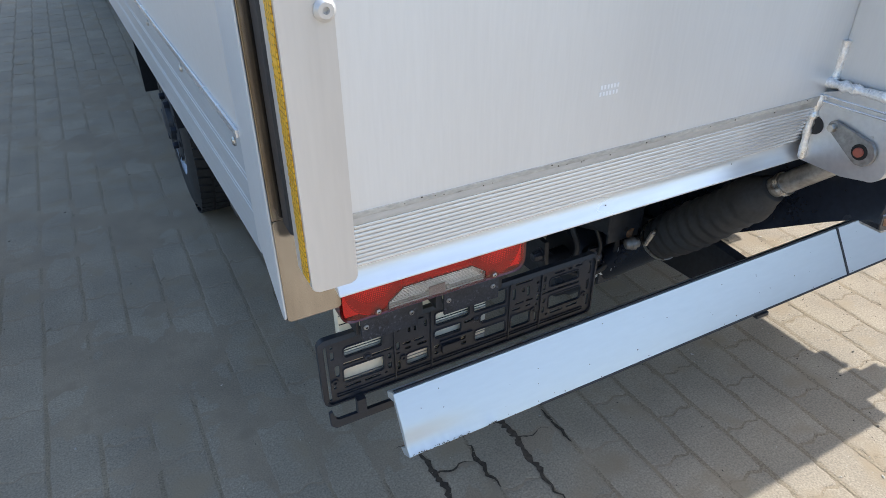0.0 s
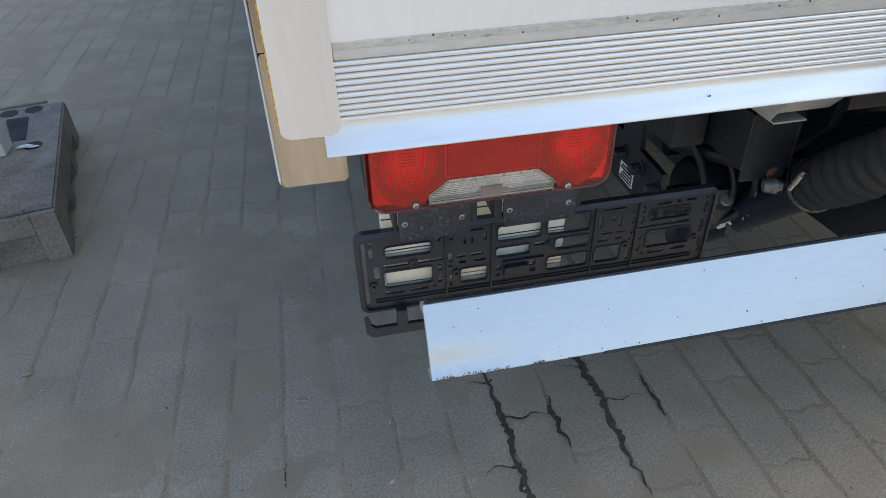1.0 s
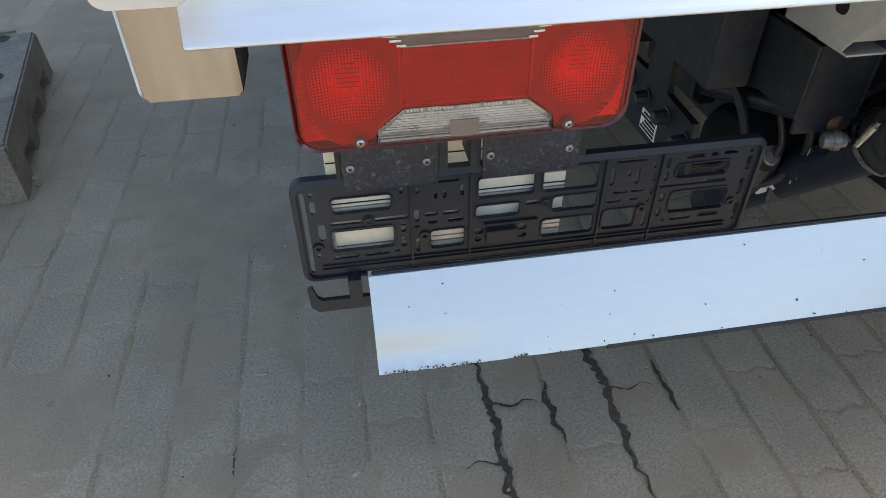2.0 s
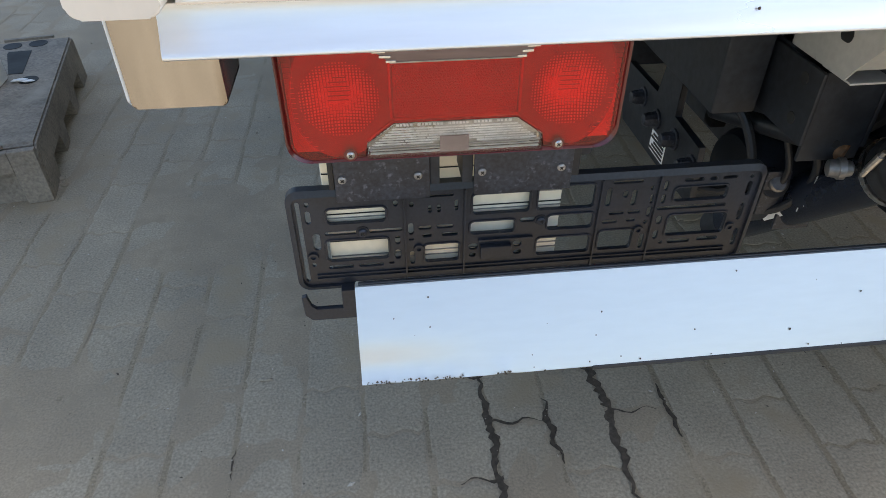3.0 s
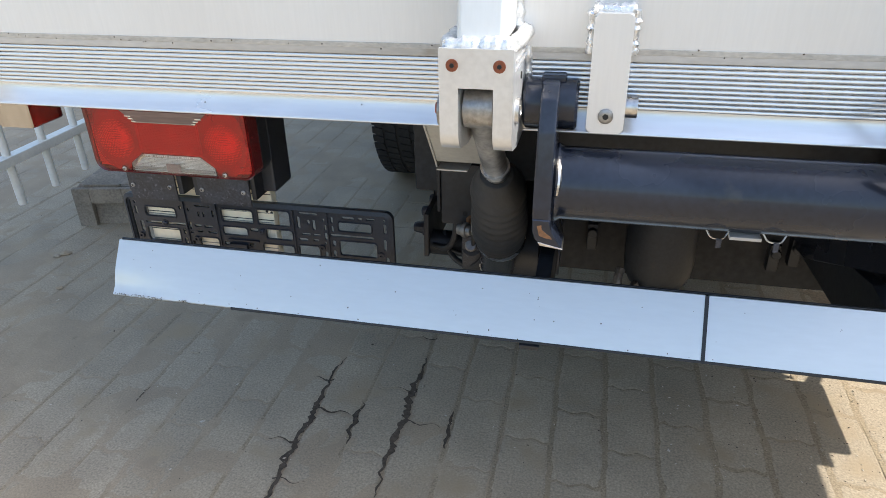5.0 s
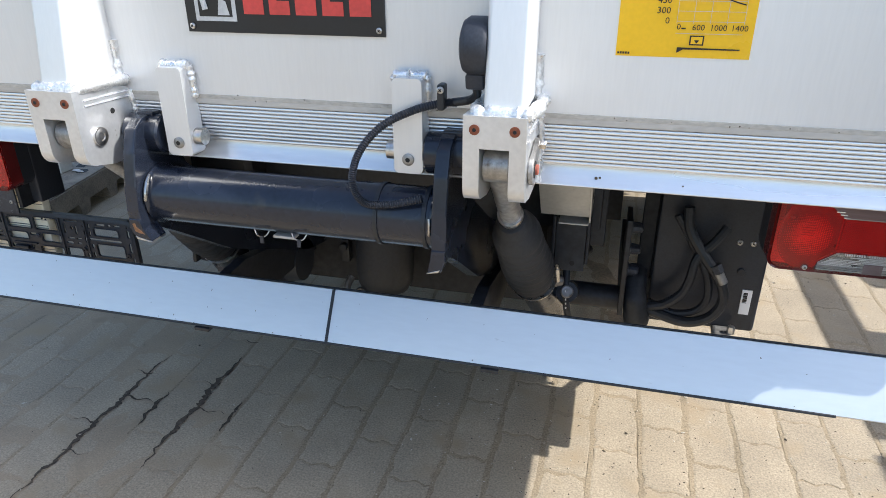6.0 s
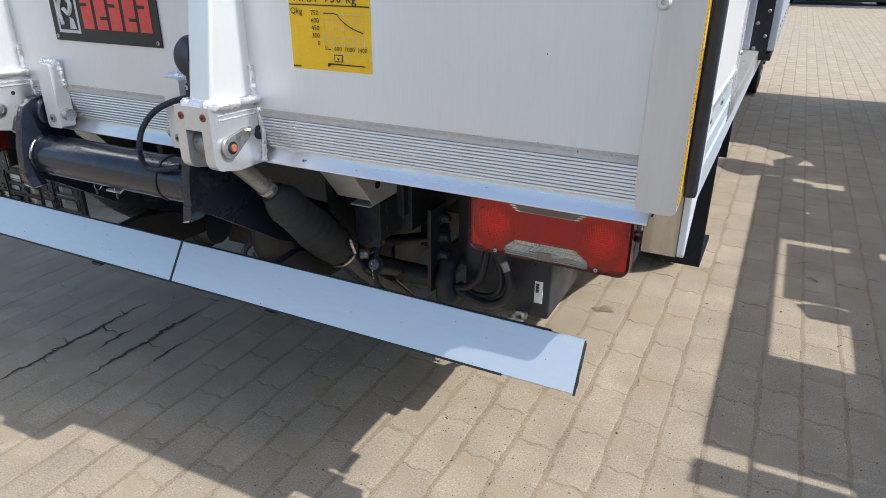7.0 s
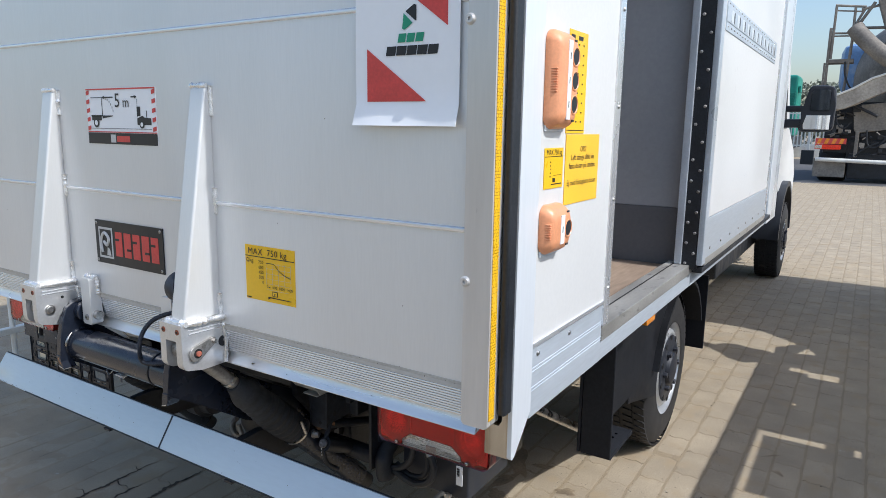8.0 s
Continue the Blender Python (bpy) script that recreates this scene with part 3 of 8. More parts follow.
def cylinder(cx, lean):
    """Tilt ram: bare rod, ribbed rubber boot, clamp and black cylinder."""
    rod = one_rod("ram_rod", M["worn_steel"], lift, (cx, -0.026, 0.878), (cx, 0.14, 0.722), 0.0165, 20, "bare worn steel ram rod")
    one_rod("rod_eye", M["worn_steel"], rod, (cx - 0.0155, -0.026, 0.878), (cx + 0.0155, -0.026, 0.878), 0.022)
    one_rod("rod_collar", M["bright"], rod, (cx, 0.093, 0.766), (cx, 0.099, 0.760), 0.0195)
    a, e = Vector((cx, 0.110, 0.750)), Vector((cx + lean * 0.3, 0.308, 0.548))
    pts, rad = [], []
    count = 84
    for i in range(count + 1):
        f = i / count
        pts.append(a.lerp(e, f) + Vector((0.0015 * math.sin(5 * f), 0, -0.004 * math.sin(math.pi * f))))
        env = 0.0215 + 0.0175 * max(0, min(1, f * 6.5)) + 0.0045 * max(0, min(1, (f - 0.25) * 3)) - 0.007 * max(0, f - 0.78) / 0.22
        rad.append(env + 0.0017 * math.sin(i * 2 * math.pi / 7) * min(1, 0.2 + 1.5 * f) + 0.0012 * noise.noise((f * 4, cx, 0)))
    b = bm_new()
    sweep(b, pts, rad, 32)
    for v in b.verts:
        v.co += 0.0016 * Vector((noise.noise(v.co * 22), noise.noise(v.co * 22 + Vector((7, 0, 0))), noise.noise(v.co * 22 + Vector((0, 5, 0)))))
    boot = part("rubber_boot", b, M["boot"], lift, "dusty ribbed black rubber boot", 80)
    d = (e - a).normalized()
    b = bm_new()
    lathe(b, [(0, 0.0405), (0.0, 0.0435), (0.008, 0.0425), (0.008, 0.0405)], e - d * 0.012, d, 30)
    part("hose_clamp", b, M["bright"], boot, "steel hose clamp")
    s = 1 if cx > 0 else -1
    p = e + Vector((s * 0.043, -0.020, 0.026))
    one_rod("clamp_screw", M["bright"], boot, p + Vector((0, -0.006, 0.017)), p + Vector((0.002 * s, 0.006, -0.014)), 0.0048, 10)
    one_rod("screw_tip", M["bright"], boot, p + Vector((0, -0.009, 0.024)), p + Vector((0, -0.006, 0.017)), 0.003, 8)
    g = Vector((cx + lean * 0.9, 0.52, 0.33))
    ram = one_rod("ram_cylinder", M["black_steel"], lift, e - d * 0.01, g, 0.034, 28, "black ram cylinder")
    one_rod("end_cap", M["chassis"], ram, g, g + (g - e).normalized() * 0.05, 0.026, 20)
    if s < 0:
        # pale type label on the flank of the cylinder
        c, w = e.lerp(g, 0.56), (g - e).normalized()
        side = Vector((-0.75, -0.5, 0.4))
        side = (side - w * side.dot(w)).normalized()
        up = w.cross(side)
        b = bm_new()
        arc = [side * math.cos(q) + up * math.sin(q) for q in [radians(-32 + 8 * k) for k in range(9)]]
        lo, hi = [[b.verts.new(c + w * h + q * 0.0348) for q in arc] for h in (-0.020, 0.020)]
        for k in range(8):
            b.faces.new((lo[k], lo[k + 1], hi[k + 1], hi[k]))
        label_ob = part("type_label", b, M["paper"], ram, "white type label")
        b = bm_new()
        for k in range(9):
            q0, q1 = arc[2] * 0.0351, arc[4] * 0.0351
            h = -0.014 + 0.0030 * k
            b.faces.new([b.verts.new(c + w * h + q0), b.verts.new(c + w * (h + 0.0012 + 0.0006 * (k % 2)) + q0), b.verts.new(c + w * (h + 0.0012 + 0.0006 * (k % 2)) + q1), b.verts.new(c + w * h + q1)])
        part("label_bars", b, M["ink"], label_ob, "", 0)
    return boot


for cx, outer in ((-0.231, -1), (0.390, 1)):
    tapered_arm(cx + (0.008 if cx > 0 else 0.002))
    hinge_block(cx, outer)
    cylinder(cx, 0.06 if cx > 0 else -0.06)


def lift_arm(x0, x1, inner, reach):
    """Black lifting plate from the shaft down and forward under the truck, its toe bent inwards."""
    b = bm_new()
    outline = [(0.048, 0.898), (0.02, 0.895), (0.0, 0.882), (-0.014, 0.85), (-0.024, 0.80), (-0.028, 0.765), (-0.029, 0.744), (-0.015, 0.738), (0.02, 0.722), (0.05, 0.70), (0.20, 0.60), (0.50, 0.46), (0.80, 0.40), (0.80, 0.46), (0.55, 0.54), (0.30, 0.67), (0.16, 0.755), (0.10, 0.80), (0.085, 0.85), (0.075, 0.885)]
    prism(b, outline, "x", x0, x1, 0.003)
    plate_ob = part("lifting_plate", b, M["black_steel"], lift, "black enamelled lifting plate")
    outer = x0 if inner > 0 else x1
    toe = [(0.0, 0.752), (0.020, 0.752), (0.0215, 0.736), (reach, 0.7185), (reach - 0.020, 0.7205), (0.004, 0.7265), (0.0006, 0.737)]
    b = bm_new()
    prism(b, [(outer + inner * u, v) for u, v in toe], "y", -0.0305, 0.004, 0.0012, 1)
    bent = part("bent_toe", b, M["black_steel"], plate_ob)
    b = bm_new()
    prism(b, [(outer + inner * u, v) for u, v in ((0.0075, 0.7245), (reach - 0.001, 0.7183), (reach + 0.001, 0.7165), (0.010, 0.7200))], "y", -0.0312, 0.003, 0.0004, 1)
    part("cut_end", b, M["bright"], bent, "bare sawn end")
    if inner > 0:
        b = bm_new()
        prism(b, [(outer + u, v) for u, v in ((0.006, 0.7445), (0.011, 0.7460), (0.0115, 0.7405), (0.015, 0.7375), (0.0215, 0.7325), (0.024, 0.7290), (0.016, 0.7300), (0.009, 0.7325))], "y", -0.0309, -0.0302)
        part("rust_patch", b, M["rust_paint"], bent, "orange rust where the paint came off")
    return plate_ob


def hook(cx, inner):
    """Flat white pivot lug welded to the platform, with bolt and screw."""
    b = bm_new()
    prism(b, round_rect(cx - 0.0205, cx + 0.0205, 0.839, 0.968, 0.005), "y", 0.026, FACE + 0.004, 0.0018)
    lug = part("pivot_lug", b, M["panel"], lift, "white aluminium pivot lug with weld beads")
    weld(lug, [(cx - 0.022, 0.045, 0.969), (cx + 0.022, 0.045, 0.969)], 0.006, 10)
    for s in (-1, 1):
        weld(lug, [(cx + s * 0.0225, 0.047, 0.969), (cx + s * 0.023, 0.05, 0.922)], 0.0045, 12)
    bm = bm_new()
    lathe(bm, [(0, 0.0085), (0.002, 0.0085), (0.0035, 0.006), (0.0035, 0.0032), (0.001, 0.003)], (cx, 0.0262, 0.859), (0, -1, 0), 16)
    part("socket_screw", bm, M["worn_steel"], lug)
    bm = bm_new()
    lathe(bm, [(0, 0.0036), (0.0004, 0.0034)], (cx, 0.0226, 0.859), (0, -1, 0), 6)
    part("screw_socket", bm, M["hole"], lug)
    one_rod("pivot_pin", M["bright"], lug, (cx + inner * 0.018, 0.043, 0.866), (cx + inner * 0.034, 0.043, 0.866), 0.0125, 18)
    return lug


hook(-0.099, 1)
hook(0.257, -1)
for x0, x1, p0, p1 in ((0.303, 0.323, 0.279, 0.350), (-0.170, -0.150, -0.191, -0.130)):
    lift_arm(x0, x1, -1 if x0 > 0 else 1, 0.026 if x0 > 0 else 0.036)
    b = bm_new()
    lathe(b, [(0, 0.022), (0.0, 0.026), (0.003, 0.029), (p1 - p0 - 0.003, 0.029), (p1 - p0, 0.026), (p1 - p0, 0.022)], (p0, 0.045, 0.866), (1, 0, 0), 28)
    shaft = part("pivot_shaft", b, M["black_steel"], lift)
    one_box("shaft_key", M["black_steel"], shaft, (p0 + p1) / 2 - 0.012, (p0 + p1) / 2 + 0.016, 0.035, 0.058, 0.885, 0.8995, 0.003)
b = bm_new()
lathe(b, [(0, 0.03), (0, 0.046), (0.004, 0.0475), (0.010, 0.0435), (0.444, 0.0435), (0.450, 0.0475), (0.454, 0.046), (0.454, 0.03)], (-0.151, 0.033, 0.774), (1, 0, 0), 40)
tube = part("torsion_tube", b, M["black_steel"], lift, "glossy black torsion tube with dust")
for x in (0.214, 0.2835):
    b = bm_new()
    lathe(b, [(0, 0.0438), (0, 0.0455), (0.006, 0.0455), (0.006, 0.0438)], (x, 0.033, 0.774), (1, 0, 0), 36)
    part("tie_strap", b, M["rubber"], tube)
# bright steel arcs paint the glints on the black tube's welds
for x, r, z0, z1 in ((-0.1455, 0.0036, 0.812, 0.777), (0.2955, 0.0022, 0.790, 0.766)):
    b = bm_new()
    arc = [(x + 0.0012 * math.sin(3.1 * f), 0.033 - 0.0475 * math.sqrt(max(0.0, 1 - ((z0 + (z1 - z0) * f - 0.774) / 0.0475) ** 2)), z0 + (z1 - z0) * f) for f in [k / 10 for k in range(11)]]
    sweep(b, arc, [r * (0.6 + 0.4 * math.sin(math.pi * (k + 1) / 12)) for k in range(11)], 8)
    part("weld_bead", b, M["bright"], tube, "weld bead, its glint set as bright steel")
for x in (0.035, 0.095):
    b = bm_new()
    sweep(b, curve_through([(x - 0.012, 0.0, 0.742), (x - 0.006, -0.004, 0.735), (x + 0.006, -0.004, 0.7345), (x + 0.012, 0.0, 0.742)], 6), 0.0010, 6)
    part("wire_clip", b, M["bright"], tube)
    one_box("clip_tab", M["zinc_black"], tube, x - 0.001, x + 0.005, -0.008, -0.006, 0.724, 0.735, 0.0006)
one_box("rating_label", M["ledge"], tube, 0.05, 0.084, 0.004, 0.02, 0.7295, 0.7335, 0.0005)

# warning lamp housing and its hose
b = bm_new()
lathe(b, [(0, 0.026), (0.0, 0.031), (0.006, 0.0345), (0.024, 0.0345), (0.031, 0.030), (0.034, 0.022), (0.034, 0.006)], (0.373, -0.004, 1.016), (-1, 0, 0), 32)
disc = part("lamp_housing", b, M["plastic"], lift, "black round lamp housing with a cable")
b = bm_new()
prism(b, [(-0.02, 0.985), (0.012, 0.985), (0.010, 0.966), (-0.016, 0.966)], "x", 0.345, 0.368, 0.003)
part("cable_gland", b, M["plastic"], disc)
b = bm_new()
sweep(b, curve_through([(0.356, -0.003, 0.970), (0.355, 0.006, 0.956), (0.342, 0.024, 0.945), (0.318, 0.03, 0.9395)], 8), 0.0055, 10)
part("cable", b, M["rubber"], disc)
line = curve_through([(0.324, 0.03, 0.939), (0.305, 0.026, 0.9385), (0.266, 0.014, 0.9285), (0.226, 0.004, 0.907), (0.197, -0.004, 0.872), (0.187, -0.008, 0.832), (0.204, -0.013, 0.806), (0.241, -0.012, 0.806), (0.285, -0.004, 0.815)], 26)
b = bm_new()
sweep(b, line, [0.0058 if (i % 2) else 0.0046 for i in range(len(line))], 10)
part("corrugated_hose", b, M["plastic"], disc, "black corrugated cable hose", 60)
one_box("hose_clip", M["rubber"], disc, 0.3, 0.310, 0.017, 0.036, 0.930, 0.964, 0.003)
screw(disc, (0.305, 0.018, 0.957), (0, -1, 0), 0.0048)


# ---- signs on the platform ----
def plate(name, material, x0, x1, z0, z1, label, t=0.0015, parent=None):
    b = bm_new()
    box(b, x0, x1, FACE - t, FACE + 0.0005, z0, z1)
    return part(name, b, material, parent or lift, label, 0)


def ink_bar(parent, material, x0, x1, z0, z1, y=FACE - 0.0021, name="print_bar"):
    b = bm_new()
    prism(b, [(x0, z0), (x1, z0), (x1, z1), (x0, z1)], "y", y, y + 0.0004)
    return part(name, b, material, parent, "", 0)


def shape(parent, material, pts, y=FACE - 0.0022, name="print_shape"):
    b = bm_new()
    prism(b, pts, "y", y, y + 0.0004)
    return part(name, b, material, parent, "", 0)


def words(parent, text, x, z, size, material=None, align="LEFT", spread=1.0, y=FACE - 0.0024):
    return lettering("print_words", text, size, material or M["ink"], parent, pose(x, y, z, 90, 0, 0), align, spread)


# maker's plate: black with a grey square and red block letters drawn as bars
maker = plate("maker_plate", M["ink"], -0.070, 0.222, 1.015, 1.131, "black plate with a grey emblem and red bars", 0.003, lift)
yy = FACE - 0.0036
ink_bar(maker, M["signgrey"], -0.055, 0.008, 1.030, 1.113, yy)
shape(maker, M["ink"], [(-0.049, 1.036), (0.002, 1.036), (0.002, 1.107), (-0.049, 1.107)], yy - 0.0005)
b = bm_new()
sweep(b, curve_through([(-0.038, yy - 0.001, 1.045), (-0.042, yy - 0.001, 1.075), (-0.028, yy - 0.001, 1.098), (-0.008, yy - 0.001, 1.085), (-0.016, yy - 0.001, 1.066), (-0.03, yy - 0.001, 1.075)], 6), 0.0042, 6)
part("emblem", b, M["signgrey"], maker)
shape(maker, M["signgrey"], [(-0.02, 1.038), (-0.002, 1.038), (-0.006, 1.056), (-0.016, 1.06)], yy - 0.001)
for i in range(5):
    x = 0.020 + 0.0385 * i
    ink_bar(maker, M["signred"], x, x + 0.030, 1.040, 1.105, yy)
    if i % 2:
        ink_bar(maker, M["ink"], x + 0.012, x + 0.0302, 1.058, 1.064, yy - 0.0004)
    else:
        ink_bar(maker, M["ink"], x - 0.0002, x + 0.018, 1.081, 1.087, yy - 0.0004)
for x in (-0.062, 0.214):
    for z in (1.023, 1.123):
        screw(maker, (x, yy, z), (0, -1, 0), 0.0042)

# load chart
chart = plate("load_chart", M["yellow"], 0.517, 0.669, 1.002, 1.125, "yellow load chart sticker reading MAX 750 kg", 0.001)
words(chart, "MAX  750 kg", 0.527, 1.105, 0.0205, None, "LEFT", 1.08)
ink_bar(chart, M["ink"], 0.518, 0.668, 1.0995, 1.1012)
words(chart, "Qkg", 0.520, 1.0865, 0.0135)
for i, w in enumerate(("750", "600", "450", "300", "0")):
    words(chart, w, 0.575, 1.0855 - 0.0113 * i, 0.0105, None, "RIGHT")
for i in range(5):
    ink_bar(chart, M["signgrey"], 0.583 + 0.0185 * i, 0.5834 + 0.0185 * i, 1.041, 1.092)
    ink_bar(chart, M["signgrey"], 0.583, 0.657, 1.043 + 0.0113 * i, 1.0434 + 0.0113 * i)
def rated(x):
    """Height of the load curve over the chart's foot."""
    reach = 600 + (x - 0.608) / 0.0225 * 400
    return 1.0435 + 0.0455 * min(1.0, 600 / max(1, reach))


for i in range(14):
    xa, xb = 0.583 + 0.073 * i / 14, 0.583 + 0.073 * (i + 1) / 14
    za, zb = rated(xa), rated(xb)
    shape(chart, M["ink"], [(xa, za - 0.0007), (xb, zb - 0.0007), (xb, zb + 0.0007), (xa, za + 0.0007)])
words(chart, "0", 0.586, 1.034, 0.0095, None, "CENTER")
ink_bar(chart, M["ink"], 0.589, 0.594, 1.0345, 1.036)
for x, w in ((0.608, "600"), (0.630, "1000"), (0.653, "1400")):
    words(chart, w, x, 1.0335, 0.0095, None, "CENTER")
ink_bar(chart, M["signgrey"], 0.583, 0.657, 1.0295, 1.0299)
ink_bar(chart, M["ink"], 0.600, 0.616, 1.0165, 1.0275)
ink_bar(chart, M["yellow"], 0.6016, 0.6144, 1.018, 1.0262, FACE - 0.0026)
shape(chart, M["ink"], [(0.605, 1.0225), (0.608, 1.0185), (0.611, 1.0225)], FACE - 0.0029)
shape(chart, M["ink"], [(0.587, 1.0075), (0.594, 1.0115), (0.657, 1.0118), (0.657, 1.0132), (0.587, 1.0138)])
for i in range(5):
    ink_bar(chart, M["ink"], 0.519 + 0.003 * i, 0.521 + 0.003 * i, 1.0045, 1.007)

# keep-clear sign: 5 m
clear_sign = plate("distance_sign", M["paper"], -0.067, 0.226, 1.333, 1.472, "white keep-clear sticker with red stripes reading 5 m", 0.001)
ink_bar(clear_sign, M["ink"], -0.067, 0.226, 1.333, 1.361)
ink_bar(clear_sign, M["signgrey"], 0.034, 0.055, 1.337, 1.357, FACE - 0.0026)
ink_bar(clear_sign, M["signred"], 0.060, 0.115, 1.339, 1.354, FACE - 0.0026)
for i in range(5):
    z = 1.366 + 0.0222 * i
    for x in (-0.066, 0.211):
        shape(clear_sign, M["signred"], [(x, z), (x + 0.013, z + 0.003), (x + 0.013, z + 0.013), (x, z + 0.010)])
ink_bar(clear_sign, M["signred"], -0.066, 0.225, 1.468, 1.4715)
ink_bar(clear_sign, M["signred"], -0.066, 0.225, 1.362, 1.3645)
words(clear_sign, "5", 0.058, 1.425, 0.049, None, "LEFT", 1.0)
words(clear_sign, "m", 0.092, 1.425, 0.036)
ink_bar(clear_sign, M["ink"], 0.005, 0.052, 1.448, 1.451)
ink_bar(clear_sign, M["ink"], 0.128, 0.150, 1.448, 1.451)
for x, s in ((0.004, 1), (0.152, -1)):
    shape(clear_sign, M["ink"], [(x, 1.4495), (x + s * 0.010, 1.4535), (x + s * 0.010, 1.4455)])
ink_bar(clear_sign, M["ink"], -0.047, 0.003, 1.4485, 1.450)
ink_bar(clear_sign, M["ink"], 0.002, 0.0035, 1.405, 1.45)
ink_bar(clear_sign, M["ink"], -0.047, 0.003, 1.402, 1.4055)
ink_bar(clear_sign, M["ink"], -0.045, -0.002, 1.392, 1.403)
shape(clear_sign, M["ink"], [(0.003, 1.397), (0.048, 1.4025), (0.048, 1.4045), (0.003, 1.4045)])
for cx, cz, r in ((-0.026, 1.386, 0.012), (0.168, 1.383, 0.0095)):
    shape(clear_sign, M["ink"], circle(cx, cz, r, 18), FACE - 0.0025)
    shape(clear_sign, M["paper"], circle(cx, cz, r * 0.55, 14), FACE - 0.0029)
shape(clear_sign, M["ink"], [(0.150, 1.382), (0.205, 1.382), (0.205, 1.398), (0.178, 1.400), (0.172, 1.404), (0.150, 1.398)])
ink_bar(clear_sign, M["ink"], 0.150, 0.163, 1.403, 1.426)
ink_bar(clear_sign, M["ink"], 0.1515, 0.1525, 1.40, 1.445)
ink_bar(clear_sign, M["ink"], 0.187, 0.189, 1.40, 1.416)
ink_bar(clear_sign, M["ink"], -0.05, 0.206, 1.3715, 1.3725)
for i in range(7):
    a = radians(8 + 11 * i)
    x, z = 0.004 + 0.048 * math.cos(radians(90) - a), 1.404 + 0.045 * math.sin(radians(90) - a)
    ink_bar(clear_sign, M["ink"], x - 0.0008, x + 0.0008, z - 0.0025, z + 0.0025)

# poster in a clear sleeve with red corners and a two-tone emblem
b = bm_new()
rows = []
for i in range(9):
    f = i / 8
    rows.append([b.verts.new((0.847 + 0.225 * j / 8, FACE - 0.0066 - 0.0004 * math.sin(j * 0.8 + i * 0.5) - (0.014 + 0.004 * math.sin(j * 0.7)) * max(0.0, 0.14 - f) ** 2 / 0.02, 1.388 + 0.31 * f)) for j in range(9)])
back = [[b.verts.new(v.co + Vector((0, 0.0012, 0))) for v in r] for r in rows]
for i in range(8):
    for j in range(8):
        b.faces.new((rows[i][j], rows[i][j + 1], rows[i + 1][j + 1], rows[i + 1][j]))
        b.faces.new((back[i][j], back[i + 1][j], back[i + 1][j + 1], back[i][j + 1]))
for i in range(8):
    for j, k in ((0, 0), (8, 8)):
        b.faces.new((rows[i][j], rows[i + 1][j], back[i + 1][k], back[i][k]))
    b.faces.new((rows[0][i], rows[0][i + 1], back[0][i + 1], back[0][i]))
    b.faces.new((rows[8][i], rows[8][i + 1], back[8][i + 1], back[8][i]))
poster = solo("poster", b, M["paper"], "white paper poster with red corners hanging on the tail lift", "poster")
py = FACE - 0.0078
shape(poster, M["signred"], [(0.874, 1.431), (1.005, 1.431), (0.874, 1.525)], py)
shape(poster, M["signred"], [(0.960, 1.62), (1.048, 1.556), (1.048, 1.62)], py)
shape(poster, M["green"], [(0.953, 1.556), (0.956, 1.582), (0.975, 1.565), (0.968, 1.560), (0.957, 1.554)], py)
shape(poster, M["ink"], [(0.960, 1.585), (0.978, 1.596), (0.983, 1.594), (0.983, 1.568), (0.979, 1.570)], py)
for x in (0.943, 0.962, 0.981):
    shape(poster, M["green"], [(x, 1.533), (x + 0.016, 1.533), (x + 0.019, 1.548), (x + 0.003, 1.548)], py)
for i in range(5):
    x = 0.917 + 0.0225 * i
    shape(poster, M["ink"], [(x, 1.511), (x + 0.0205, 1.511), (x + 0.0235, 1.527), (x + 0.003, 1.527)], py)
ink_bar(poster, M["signgrey"], 0.85, 1.069, 1.4185, 1.4192, py)

# faint stamp on the platform
for i in range(6):
    ink_bar(board, M["paper"], -0.665 + 0.0045 * i, -0.6625 + 0.0045 * i, 1.0005, 1.005, FACE - 0.0004)
    ink_bar(board, M["paper"], -0.666 + 0.0045 * i, -0.6635 + 0.0045 * i, 0.993, 0.9975, FACE - 0.0004)


# splashes on the lip and dots on the planks
rnd = random.Random(40)
for x, z, r in ((0.508, 0.838, 0.0022), (0.513, 0.839, 0.0016), (0.62, 0.836, 0.0012), (0.86, 0.842, 0.001), (-0.62, 0.84, 0.0011), (-0.4, 0.846, 0.0009)):
    b = bm_new()
    lathe(b, [(0, r), (r * 0.5, r * 0.7)], (x, FACE + 0.0125 + (z - 0.83) * 0.25, z), (0, -1, 0.25), 7)
    part("splash", b, M["damp"], board)
for x, z, r in ((0.76, 1.40, 0.0012), (0.62, 1.18, 0.001), (-0.30, 1.25, 0.001), (0.95, 1.05, 0.0012), (-0.55, 1.12, 0.0009), (0.40, 1.33, 0.0009)):
    b = bm_new()
    lathe(b, [(0, r), (0.0006, r * 0.7)], (x, FACE + 0.0001, z), (0, -1, 0), 7)
    part("dirt_dot", b, M["damp"], board)
for i in range(46):
    x, z = rnd.uniform(-0.94, 1.08), rnd.gauss(0.9225, 0.0022)
    r = rnd.uniform(0.0005, 0.0011)
    b = bm_new()
    lathe(b, [(0, r), (r * 0.6, r * 0.6)], (x, FACE - 0.0014, z), (0, -1, 0), 6)
    part("dirt_dot", b, M["damp"], board)


# ---- underrun bumper ----
bumper = thing("underrun_bumper", (0.053, 0.14, 0.43), "white aluminium underrun bar in two halves below the tail lift", "bumper")
LEAN_T, LEAN_B = (0.154, 0.5675), (0.101, 0.486)


